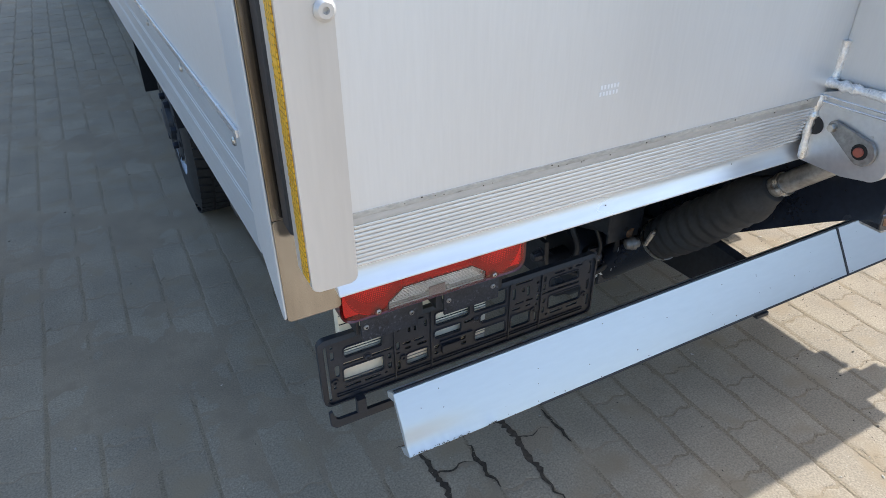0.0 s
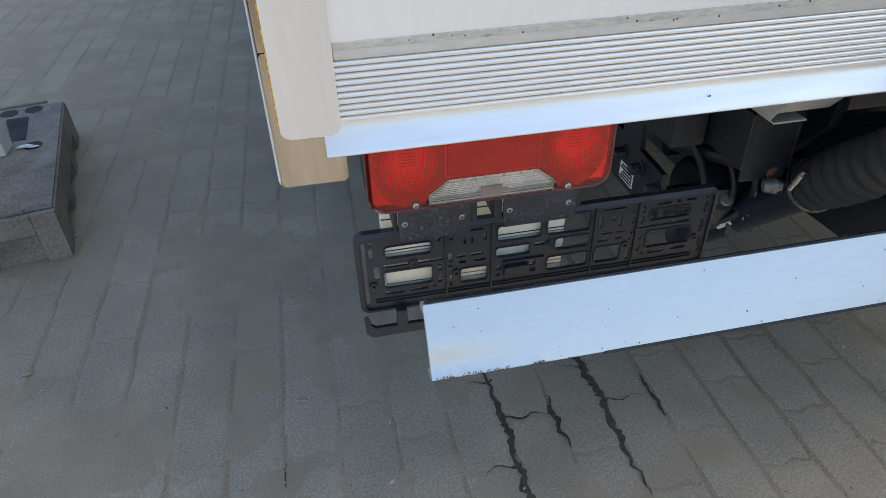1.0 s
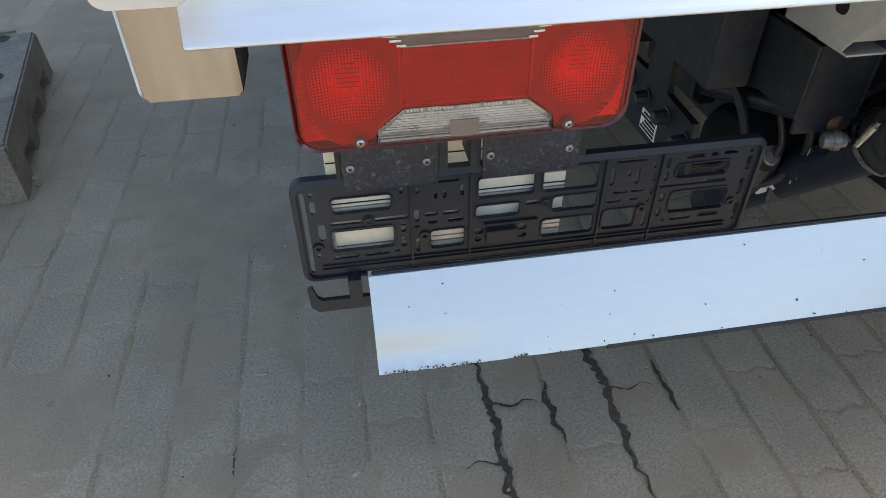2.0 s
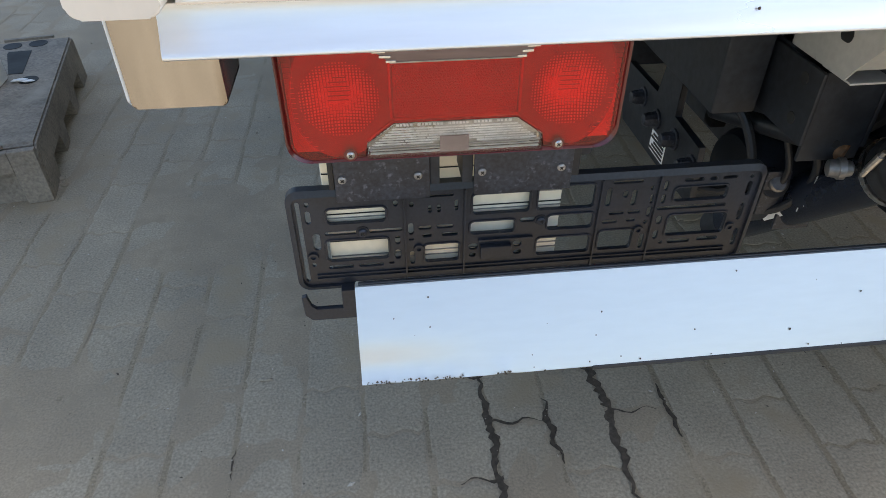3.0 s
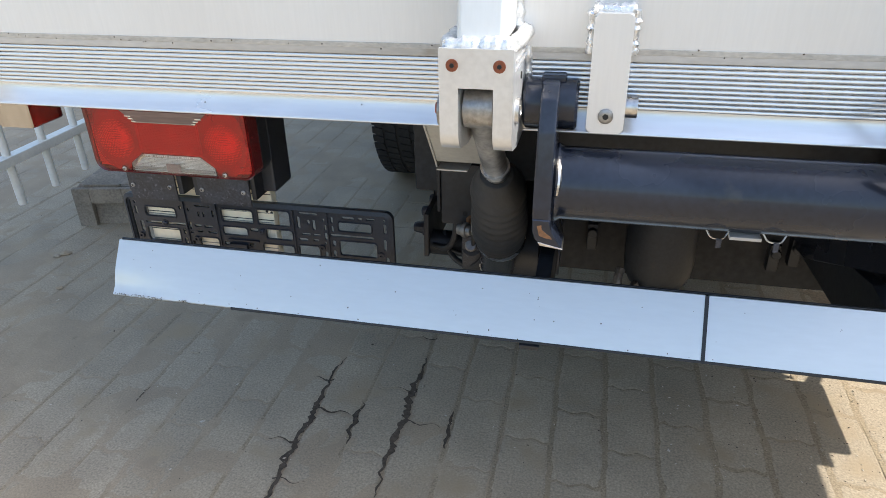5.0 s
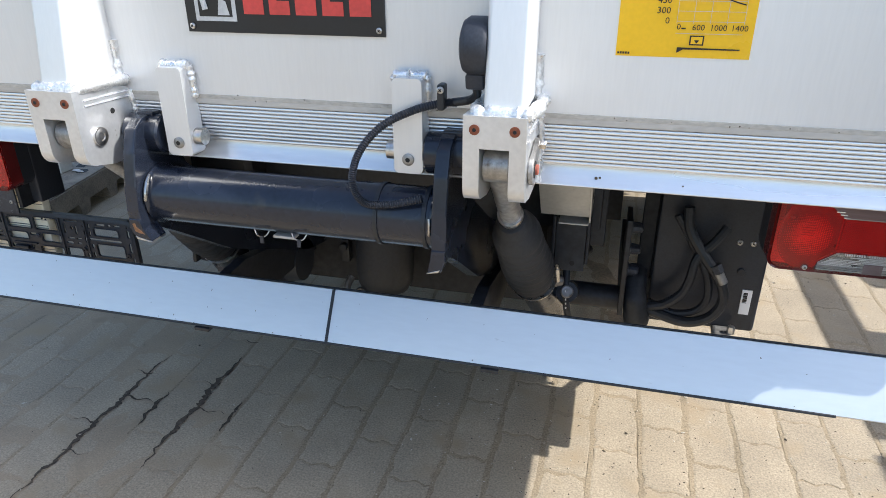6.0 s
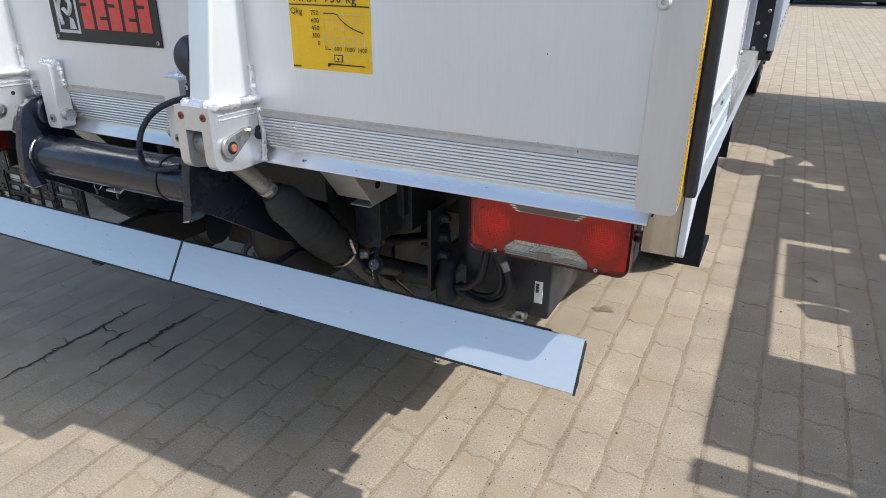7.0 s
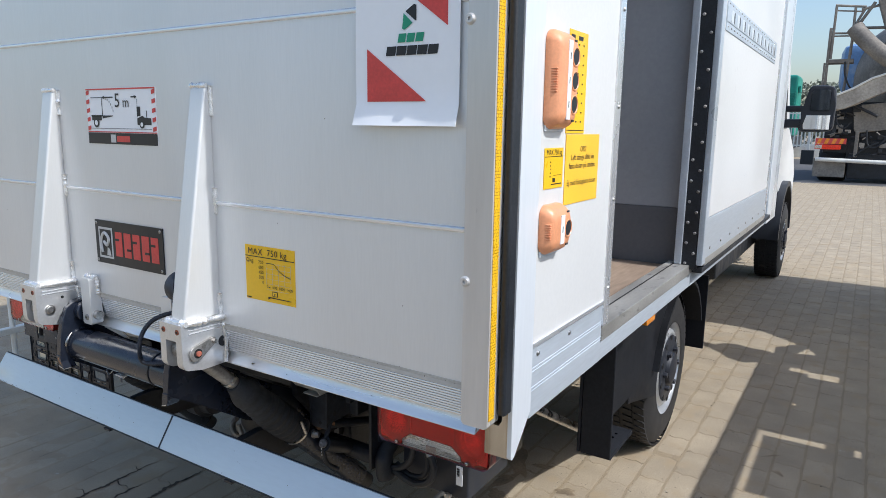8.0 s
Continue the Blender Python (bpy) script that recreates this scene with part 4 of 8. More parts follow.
def plank(x0, x1, dent=False):
    b = bm_new()
    stations = [x0 + (x1 - x0) * i / 24 for i in range(25)]
    if dent:
        stations = [x0 + 0.0035 * i for i in range(52)] + [x0 + 0.182 + (x1 - x0 - 0.182) * i / 20 for i in range(21)]
    (ty, tz), (by, bz) = LEAN_T, LEAN_B
    d = Vector((0, by - ty, bz - tz))
    nrm = Vector((0, -(tz - bz), ty - by)).normalized()      # outward and up
    if nrm.y > 0:
        nrm.negate()
    prof = [(0.0, 0.0), (0.02, 0.004), (0.3, 0.0043), (0.5, 0.0045), (0.6, 0.0045), (0.68, 0.0045), (0.76, 0.0045), (0.84, 0.0044), (0.92, 0.0043), (0.985, 0.004), (1.0, 0.0), (1.0, -0.022), (0.9, -0.026), (0.86, -0.004), (0.14, -0.004), (0.1, -0.026), (0.0, -0.022)]
    rings = []
    for x in stations:
        ring = []
        for f, o in prof:
            p = Vector((x, ty, tz)) + d * f + nrm * (o - 0.0045)
            if dent:
                # pushed-in corner, crumpled along its lower edge
                s = min(1, max(0, 1 - (x - x0) / 0.15))
                s = s * s * (3 - 2 * s)
                g = min(1, max(0, (f - 0.52) / 0.36))
                g = g * g * (3 - 2 * g)
                p += nrm * (-0.0055 * s * g + 0.003 * s * max(0, f - 0.86) / 0.14)
                knock = math.exp(-((x - x0 - 0.137) / 0.007) ** 2)
                if f > 0.9:
                    rag = 0.0010 * noise.noise((x * 190, 0.3, 1.0)) + 0.0008 * noise.noise((x * 520, 0.7, 1.0))
                    p += Vector((0, 0, rag * min(1, s * 3) + 0.002 * knock)) + nrm * (0.0007 * noise.noise((x * 310, f, 2.0)) * min(1, s * 3))
            ring.append(b.verts.new(p))
        rings.append(ring)
    for r, s in zip(rings, rings[1:]):
        for j in range(len(prof)):
            b.faces.new((r[j], r[(j + 1) % len(prof)], s[(j + 1) % len(prof)], s[j]))
    b.faces.new(rings[0]), b.faces.new(rings[-1])
    return part("plank", b, M["bumper"], bumper, "chipped white aluminium plank", 30)


plank(-0.887, 0.0685, True)
plank(0.0735, 1.018)
b = bm_new()
prism(b, [(0.152, 0.566), (0.101, 0.488), (0.116, 0.478), (0.168, 0.556)], "x", 0.0683, 0.0737)
part("joint_seal", b, M["rubber"], bumper)
b = bm_new()
prism(b, [(0.1555, 0.5655), (0.1553, 0.5676), (0.1585, 0.5682), (0.162, 0.565), (0.161, 0.560)], "x", -0.884, 0.957, 0.0008, 1)
part("top_seal", b, M["rubber"], bumper, "black rubber edge seal")
b = bm_new()
prism(b, [(0.1015, 0.4875), (0.100, 0.4835), (0.107, 0.481), (0.116, 0.482), (0.116, 0.487)], "x", -0.665, 0.888, 0.0008, 1)
part("bottom_seal", b, M["rubber"], bumper)
# dark cap on the closed end paints the shade of an open hollow
b = bm_new()
prism(b, [(0.158, 0.558), (0.113, 0.489), (0.121, 0.484), (0.166, 0.553)], "x", 1.0182, 1.0205, 0.0006, 1)
part("end_cap", b, M["chassis"], bumper, "dark cap painting the shade in the plank's open end")
b = bm_new()
edge = []
for k in range(17):
    f = k / 16
    base = Vector((1.0183, 0.152 - 0.053 * f, 0.5655 - 0.0815 * f))
    out = 0.0015 + 0.0015 * f + 0.005 * abs(noise.noise((f * 17, 2.0, 0)))
    edge.append((b.verts.new(base + Vector((0, 0.003, -0.002))), b.verts.new(base + Vector((out, 0.010, -0.006)))))
for p, q in zip(edge, edge[1:]):
    b.faces.new((p[0], q[0], q[1], p[1]))
part("torn_edge", b, M["zinc_black"], bumper, "torn dark metal edge", 0)
# stone chips
b = bm_new()
rnd = random.Random(21)
(ty, tz), (by, bz) = LEAN_T, LEAN_B
for i in range(95):
    x, f = rnd.uniform(-0.87, 1.0), rnd.uniform(0.08, 0.97) if i < 60 else rnd.uniform(0.93, 0.985)
    if abs(x - 0.071) < 0.01 or x > 0.09 and i % 3:
        continue
    r = rnd.uniform(0.0004, 0.0012)
    c = Vector((x, ty + (by - ty) * f, tz + (bz - tz) * f)) + Vector((0, -0.84, 0.54)) * 0.0008
    d = Vector((0, by - ty, bz - tz)).normalized()
    b.faces.new([b.verts.new(c + Vector((1, 0, 0)) * r * math.cos(a) * rnd.uniform(0.6, 1.4) + d * r * math.sin(a) * rnd.uniform(0.6, 1.4)) for a in [k * 1.047 for k in range(6)]])
for i in range(70):
    x, f = rnd.uniform(-0.885, -0.79) if i < 58 else rnd.gauss(-0.75, 0.004), rnd.uniform(0.955, 0.992)
    s = min(1, max(0, 1 - (x + 0.887) / 0.15))
    r = rnd.uniform(0.0004, 0.001)
    c = Vector((x, ty + (by - ty) * f, tz + (bz - tz) * f)) + Vector((0, -0.84, 0.54)) * (0.0016 - 0.0028 * s * s * (3 - 2 * s))
    d = Vector((0, by - ty, bz - tz)).normalized()
    b.faces.new([b.verts.new(c + Vector((1, 0, 0)) * r * math.cos(a) * rnd.uniform(0.6, 1.8) + d * r * math.sin(a) * rnd.uniform(0.6, 1.4)) for a in [k * 1.047 for k in range(6)]])
chips = part("stone_chips", b, M["damp"], bumper, "", 0)
chips["kind"] = "stuff"
for x in (-0.165, 0.325):
    b = bm_new()
    prism(b, [(0.13, 0.50), (0.16, 0.555), (0.24, 0.56), (0.55, 0.50), (0.55, 0.44), (0.2, 0.46)], "x", x - 0.012, x + 0.012, 0.002)
    part("bracket", b, M["chassis"], bumper)
for x in (-0.19, 0.35):
    one_box("clip", M["rubber"], bumper, x, x + 0.03, 0.096, 0.11, 0.476, 0.483, 0.001)


# ---- the box truck ----
LX, RX = -1.0225, 1.153          # outer faces of the two side walls
FLOOR, ROOF, NOSE = 0.885, 3.06, 4.05
truck = thing("box_truck", (0.04, 2.0, 0.0), "white box truck with an open side door, parked on pavers", "truck")


def rivets(parent, pts, axis, r=0.006, material=None):
    for p in pts:
        b = bm_new()
        lathe(b, [(0, r), (0.0015, r), (0.0035, r * 0.6)], p, axis, 10)
        part("rivet", b, material or M["bright"], parent)


def splay(bm, s=-1):
    """The left flank runs outwards a little towards the cab."""
    if s < 0:
        for v in bm.verts:
            v.co.x -= 0.022 * max(0.0, v.co.y - 0.205)


# walls, roof and floor of the box
b = bm_new()
perforated(b, "x", LX, LX + 0.045, 0.20, NOSE, 0.965, ROOF, [])
splay(b)
wall_l = part("side_wall", b, M["white"], truck, "white side wall panel")
b = bm_new()
perforated(b, "x", RX - 0.045, RX, 0.20, NOSE, 0.965, ROOF, [(0.655, 1.64, 0.90, 2.75)])
wall_r = part("side_wall", b, M["white"], truck, "white side wall with a door opening")
one_box("roof", M["gel_roof"], truck, LX, RX, 0.13, NOSE, ROOF + 0.003, ROOF + 0.05, 0.01)
one_box("front_wall", M["white"], truck, LX + 0.046, RX - 0.046, NOSE - 0.045, NOSE, 0.88, ROOF, 0.003)
one_box("floor_board", M["wood"], truck, LX + 0.05, RX - 0.05, 0.15, NOSE - 0.05, FLOOR - 0.03, FLOOR, 0.002, "worn brown plywood floor")
one_box("lining", M["lining"], truck, LX + 0.046, LX + 0.052, 0.15, NOSE - 0.05, 1.21, ROOF - 0.003, 0.001)
one_box("kick_board", M["kick"], truck, LX + 0.046, LX + 0.058, 0.15, NOSE - 0.05, FLOOR + 0.001, 1.209, 0.001)
one_box("bulkhead", M["lining"], truck, LX + 0.06, RX - 0.053, 1.606, 1.64, 1.104, ROOF - 0.003, 0.001, "grey bulkhead behind the door opening")
one_box("kick_board", M["kick"], truck, LX + 0.06, RX - 0.053, 1.602, 1.64, FLOOR + 0.001, 1.103, 0.001, "dark kick board of the bulkhead")
one_box("rear_panel", M["white"], truck, LX + 0.05, RX - 0.05, 0.102, 0.128, 0.90, ROOF, 0.003)

for s, x in ((-1, LX), (1, RX)):
    # plinth rail with three fine ridges along the wall foot
    y_end = NOSE if s < 0 else 0.617
    y_beg = 0.205
    spans = ((y_beg, y_end),) if s < 0 else ((y_beg, y_end), (1.60, NOSE))
    for y0, y1 in spans:
        bb = bm_new()
        xs = x if s < 0 else x - 0.03
        prism(bb, [(xs, 0.815), (xs + 0.03, 0.815), (xs + 0.03, 0.9635), (xs, 0.9635)], "y", y0, y1, 0.002)
        splay(bb, s)
        rail = part("plinth_rail", bb, M["plinth"], truck, "grey aluminium rail along the wall foot")
        for z in (0.918, 0.911, 0.878, 0.871):
            bb = bm_new()
            prism(bb, [(x, z), (x + s * 0.0012, z + 0.0009), (x, z + 0.0018)] if s > 0 else [(x, z), (x, z + 0.0014), (x - 0.0006, z + 0.0007)], "y", y0 + 0.002, y1 - 0.002)
            splay(bb, s)
            part("ridge", bb, M["plinth"], rail)
        bb = bm_new()
        box(bb, min(x, x + s * 0.004), max(x, x + s * 0.004), y0, y1, 0.9625, 0.972, 0.001)
        splay(bb, s)
        part("edge_bead", bb, M["alu"], rail)
        step = 0.165 if s > 0 else 0.30
        rivets(rail, [(x - (0.022 * (0.03 + step * i) if s < 0 else 0), y0 + 0.03 + step * i, 0.945 if s > 0 else 0.948) for i in range(int((y1 - y0 - 0.02) / step))], (s, 0, 0), 0.006)

# corner trims and the stainless feet of the rear frame
for s, x in ((-1, LX), (1, RX)):
    xa, xb = (x + 0.0010, x + 0.0018) if s < 0 else (x - 0.006, x + 0.002)
    bb = bm_new()
    y0, y1 = 0.122, 0.2035
    low = 0.009 if s < 0 else 0.0
    prism(bb, [(y0, 0.766 + low), (y0 + 0.006, 0.760 + low), (y0 + 0.015, 0.764 + low), (y1, 0.835), (y1, ROOF + 0.02), (y0, ROOF + 0.02)], "x", xa - (0.002 if s < 0 else 0), xb + (0.002 if s > 0 else 0), 0.0015)
    part("corner_trim", bb, M["trim"], truck, "pale aluminium corner trim")
    bb = bm_new()
    if s < 0:
        prism(bb, round_rect(-1.0207, -0.957, 0.769, 0.90, 0.003), "y", 0.122, 0.185, 0.0015)
    else:
        prism(bb, [(1.093, 0.757), (1.146, 0.757), (1.146, 0.90), (1.1325, 0.90), (1.1315, 0.832), (1.124, 0.820), (1.108, 0.823), (1.093, 0.815)], "y", 0.132, 0.195, 0.0012, 1)
    foot = part("frame_foot", bb, M["stainless"], truck, "folded stainless steel foot of the rear frame")
    bb = bm_new()
    if s < 0:
        box(bb, -1.0207, -0.974, 0.122, 0.1275, 0.9005, ROOF, 0.001)
    else:
        box(bb, 1.10, 1.146, 0.104, 0.131, 0.905, ROOF, 0.003)
    part("frame_post", bb, M["stainless"], truck)
# dark sheet added to stand for shade in the gap over the foot
one_box("frame_recess", M["chassis"], truck, 1.0865, 1.1310, 0.1965, 0.206, 0.80, 0.90, 0.001)
one_rod("buffer", M["rubber"], truck, (1.075, 0.14, 0.828), (1.105, 0.13, 0.828), 0.012, 14)
one_box("rear_beam", M["chassis"], truck, -0.96, 1.085, 0.115, 0.16, 0.825, 0.895, 0.004, "dark rear cross beam")

# door opening: frame, sill
for y0, y1 in ((0.617, 0.655),):
    one_box("door_frame", M["alu"], truck, RX - 0.045, RX + 0.004, y0, y1, 0.905, 2.8, 0.002, "aluminium door frame")
sill = one_box("door_sill", M["sill"], truck, RX - 0.085, RX + 0.003, 0.618, 1.61, FLOOR - 0.02, FLOOR + 0.018, 0.003, "worn aluminium door sill")
for dx in (0.052,):
    one_box("sill_groove", M["hole"], sill, RX - dx - 0.004, RX - dx, 0.655, 1.60, FLOOR + 0.0175, FLOOR + 0.0192, 0)
one_box("sill_rail", M["plinth"], truck, RX - 0.03, RX - 0.001, 0.6175, 1.60, 0.815, 0.862, 0.002)
rivets(truck, [(RX + 0.004, 0.636, 1.0 + 0.22 * i) for i in range(6)], (1, 0, 0), 0.005)

# forward jamb, black rubber strip and the sliding door pushed forward
jamb = one_box("door_frame", M["plinth"], truck, RX - 0.052, RX - 0.026, 1.545, 1.60, 0.905, 2.8, 0.003, "grey aluminium door jamb")
strip = one_box("edge_rubber", M["rubber"], truck, RX - 0.0255, RX + 0.024, 1.552, 1.585, 0.887, 2.8, 0.002, "black rubber strip with two rows of rivets")
for i in range(26):
    z = 0.91 + 0.0375 * i if i < 10 else 0.91 + 0.0375 * 10 + 0.062 * (i - 10)
    rivets(strip, [(RX - 0.014 + 0.027 * (i % 2), 1.552, z)], (0, -1, 0), 0.0058, M["worn_steel"])
DX0, DX1, DY0, DY1 = 1.160, 1.196, 1.556, 3.20
slide = one_box("sliding_door", M["white"], truck, DX0, DX1, DY0 + 0.05, DY1, 1.075, 2.80, 0.003, "white sliding door pushed open")
one_box("door_plinth", M["plinth"], slide, DX0, DX1 + 0.001, DY0 + 0.05, DY1, 0.908, 1.073, 0.003, "grey lower door panel")
one_box("door_edge", M["plinth"], slide, RX + 0.0245, DX1 + 0.004, DY0 - 0.004, DY0 + 0.049, 0.905, 2.8, 0.004)
one_box("door_edge", M["alu"], slide, DX0, DX1 + 0.003, DY1, DY1 + 0.03, 0.905, 2.8, 0.002)
rail = one_box("lashing_rail", M["plinth"], slide, DX1 - 0.002, DX1 + 0.005, 1.63, 3.01, 1.765, 1.815, 0.002, "slotted aluminium lashing rail")
for z0, z1 in ((1.735, 1.765), (1.815, 1.84)):
    one_box("rail_flange", M["plinth"], rail, DX1 - 0.002, DX1 + 0.003, 1.63, 3.01, z0 + 0.0005, z1 - 0.0005, 0.001)
    rivets(rail, [(DX1 + 0.003, 1.66 + 0.062 * i, (z0 + z1) / 2) for i in range(22)], (1, 0, 0), 0.0032)
for i in range(11):
    y = 1.70 + 0.117 * i
    bb = bm_new()
    prism(bb, round_rect(y, y + 0.062, 1.768, 1.812, 0.012), "x", DX1 + 0.0048, DX1 + 0.0056)
    part("slot", bb, M["trim"], rail)
    bb = bm_new()
    prism(bb, round_rect(y + 0.048, y + 0.066, 1.770, 1.810, 0.007), "x", DX1 + 0.0058, DX1 + 0.0062)
    part("slot_shade", bb, M["zinc_black"], rail)
rivets(slide, [(DX1 + 0.001, 1.68 + 0.21 * i, 0.955) for i in range(8)], (1, 0, 0), 0.005)
rivets(slide, [(DX1 + 0.001, DY1 - 0.02, 1.2 + 0.2 * i) for i in range(6)], (1, 0, 0), 0.004)
one_box("door_foot_rail", M["sill"], slide, DX0, DX1 + 0.002, DY0 + 0.05, DY1, 0.897, 0.925, 0.002)
one_box("guide_rail", M["chassis"], truck, RX - 0.02, DX1 - 0.004, 1.60, 3.55, 0.868, 0.890, 0.003)
for y, z, w in ((2.0, 1.40, 0.05), (2.35, 1.19, 0.07), (1.98, 1.415, 0.02)):
    one_box("scuff", M["signgrey"], slide, DX1 + 0.0001, DX1 + 0.0006, y, y + w, z, z + 0.002, 0)
one_box("corner_trim", M["trim"], truck, RX - 0.01, RX + 0.012, NOSE - 0.42, NOSE + 0.004, 0.82, ROOF + 0.03, 0.004)

# control boxes and stickers on the side wall
def side_plate(name, material, y0, y1, z0, z1, parent, label="", t=0.0015):
    bb = bm_new()
    box(bb, RX + 0.0002, RX + t, y0, y1, z0, z1)
    return part(name, bb, material, parent, label, 0)


def side_words(parent, text, y, z, size, align="CENTER", material=None):
    return lettering("print_words", text, size, material or M["ink"], parent, pose(RX + 0.0021, y, z, 90, 0, 90), align)


def side_bar(parent, y0, y1, z0, z1, material=None):
    bb = bm_new()
    prism(bb, [(y0, z0), (y1, z0), (y1, z1), (y0, z1)], "x", RX + 0.0017, RX + 0.0021)
    return part("print_bar", bb, material or M["ink"], parent, "", 0)


def control_box(y0, y1, z0, z1, buttons, label):
    """Rounded housing on the wall: sloped sides, ribbed flank, white legend, sunk buttons."""
    depth = 0.030
    ym = (y0 + y1) / 2
    bb = bm_new()
    rings = []
    for inset, x in ((0.0, 0.001), (0.0, 0.008), (0.003, 0.014), (0.008, 0.022), (0.014, 0.027), (0.022, depth), (0.03, depth + 0.001)):
        rings.append([bb.verts.new((RX + x, u, v)) for u, v in round_rect(y0 + inset * 0.7, y1 - inset * 0.5, z0 + inset, z1 - inset, max(0.006, 0.022 - inset * 0.5), 5)])
    for r, q in zip(rings, rings[1:]):
        for k in range(len(r)):
            bb.faces.new((r[k], r[(k + 1) % len(r)], q[(k + 1) % len(r)], q[k]))
    bb.faces.new(rings[0]), bb.faces.new(rings[-1])
    body = part("control_box", bb, M["salmon"], truck, label, 50)
    one_box("wall_gasket", M["trim"], body, RX, RX + 0.004, y0 + 0.006, y1 - 0.006, z0 - 0.005, z0 + 0.01, 0.002)
    h = 0.5 * buttons * 0.044 + 0.006
    zc = (z0 + z1) / 2
    bb = bm_new()
    box(bb, RX + depth, RX + depth + 0.0018, ym - 0.012, ym + 0.006, zc - h, zc + h)
    part("legend_strip", bb, M["paper"], body, "", 0)
    for i in range(buttons):
        z = zc + ((buttons - 1) / 2 - i) * 0.044
        bb = bm_new()
        lathe(bb, [(-0.004, 0.0185), (0.0022, 0.0185), (0.0030, 0.0165), (0.0012, 0.0150)], (RX + depth, ym + 0.024, z), (1, 0, 0.0), 24, False)
        part("button_collar", bb, M["salmon"], body)
        bb = bm_new()
        lathe(bb, [(0.0006, 0.0155), (0.0014, 0.0150), (0.0018, 0.004)], (RX + depth, ym + 0.024, z), (1, 0, 0), 22)
        part("button", bb, M["rubber"], body, "black push button")
        bb = bm_new()
        box(bb, RX + depth + 0.0019, RX + depth + 0.0023, ym - 0.005, ym - 0.002, z - 0.006, z + 0.006)
        part("arrow", bb, M["ink"], body, "", 0)
    n = 10 if buttons > 1 else 7
    for i in range(n):
        z = zc - 0.0045 * n / 2 + 0.0045 * i
        one_box("grip_rib", M["salmon"], body, RX + 0.006, RX + 0.0245, y0 + 0.0015, y0 + 0.016, z, z + 0.0022, 0.0008)
    for z in (z0 + 0.016, z1 - 0.016):
        one_box("screw_recess", M["chassis"], body, RX + 0.0275, RX + 0.0292, y1 - 0.028, y1 - 0.016, z - 0.002, z + 0.002, 0.0005)
    return body


control_box(0.214, 0.312, 1.386, 1.566, 3, "orange plastic lift control box with three buttons")
control_box(0.214, 0.312, 1.146, 1.243, 1, "orange plastic lift control box with one button")
tall = side_plate("instruction_sticker", M["yellow"], 0.325, 0.424, 1.378, 1.579, truck, "yellow instruction sticker beside the control box")
for i in range(9):
    for y in (0.338, 0.372, 0.398):
        side_bar(tall, y, y + 0.006, 1.40 + 0.019 * i, 1.403 + 0.019 * i)
side_bar(tall, 0.332, 0.352, 1.562, 1.570)
side_bar(tall, 0.372, 0.395, 1.562, 1.570)
side_bar(tall, 0.328, 0.421, 1.3835, 1.3850)
small = side_plate("load_chart", M["yellow"], 0.228, 0.318, 1.272, 1.350, truck, "small yellow load chart sticker")
side_words(small, "MAX 750 kg", 0.273, 1.337, 0.0145)
side_bar(small, 0.229, 0.317, 1.333, 1.3342)
for i in range(5):
    side_bar(small, 0.254, 0.258, 1.322 - 0.007 * i, 1.3245 - 0.007 * i)
side_bar(small, 0.272, 0.31, 1.297, 1.2976)
side_bar(small, 0.262, 0.312, 1.279, 1.281)
side_bar(small, 0.268, 0.280, 1.284, 1.292)
note = side_plate("warning_note", M["label_orange"], 0.330, 0.522, 1.233, 1.376, truck, "orange paper note with Swedish lettering", 0.0016)
for i, w in enumerate(("OBS!", "Lyft stängs alltid via", "fasta dosan på utsidan.", "", "Ej med löstagbara dosan.")):
    if w:
        side_words(note, w, 0.426, 1.340 - (0, 0.0165, 0.034, 0, 0.0685)[i], 0.0170)

# chassis
for x in (-0.40, 0.50):
    bb = bm_new()
    prism(bb, [(x - 0.03, 0.58), (x + 0.03, 0.58), (x + 0.03, 0.78), (x - 0.03, 0.78)], "y", 0.42, 5.6, 0.004)
    part("frame_rail", bb, M["chassis"], truck, "dusty black chassis rail")
for y in (0.62, 1.25, 2.6, 3.6):
    one_box("cross_member", M["chassis"], truck, -0.37, 0.47, y, y + 0.06, 0.62, 0.74, 0.004)
for y in (0.35, 0.9, 1.5, 2.2, 2.9, 3.5):
    one_box("floor_beam", M["chassis"], truck, -1.02, 1.10, y, y + 0.05, 0.785, 0.855, 0.003)
one_box("lift_cross_beam", M["chassis"], truck, -0.36, 0.52, 0.40, 0.50, 0.62, 0.72, 0.006)
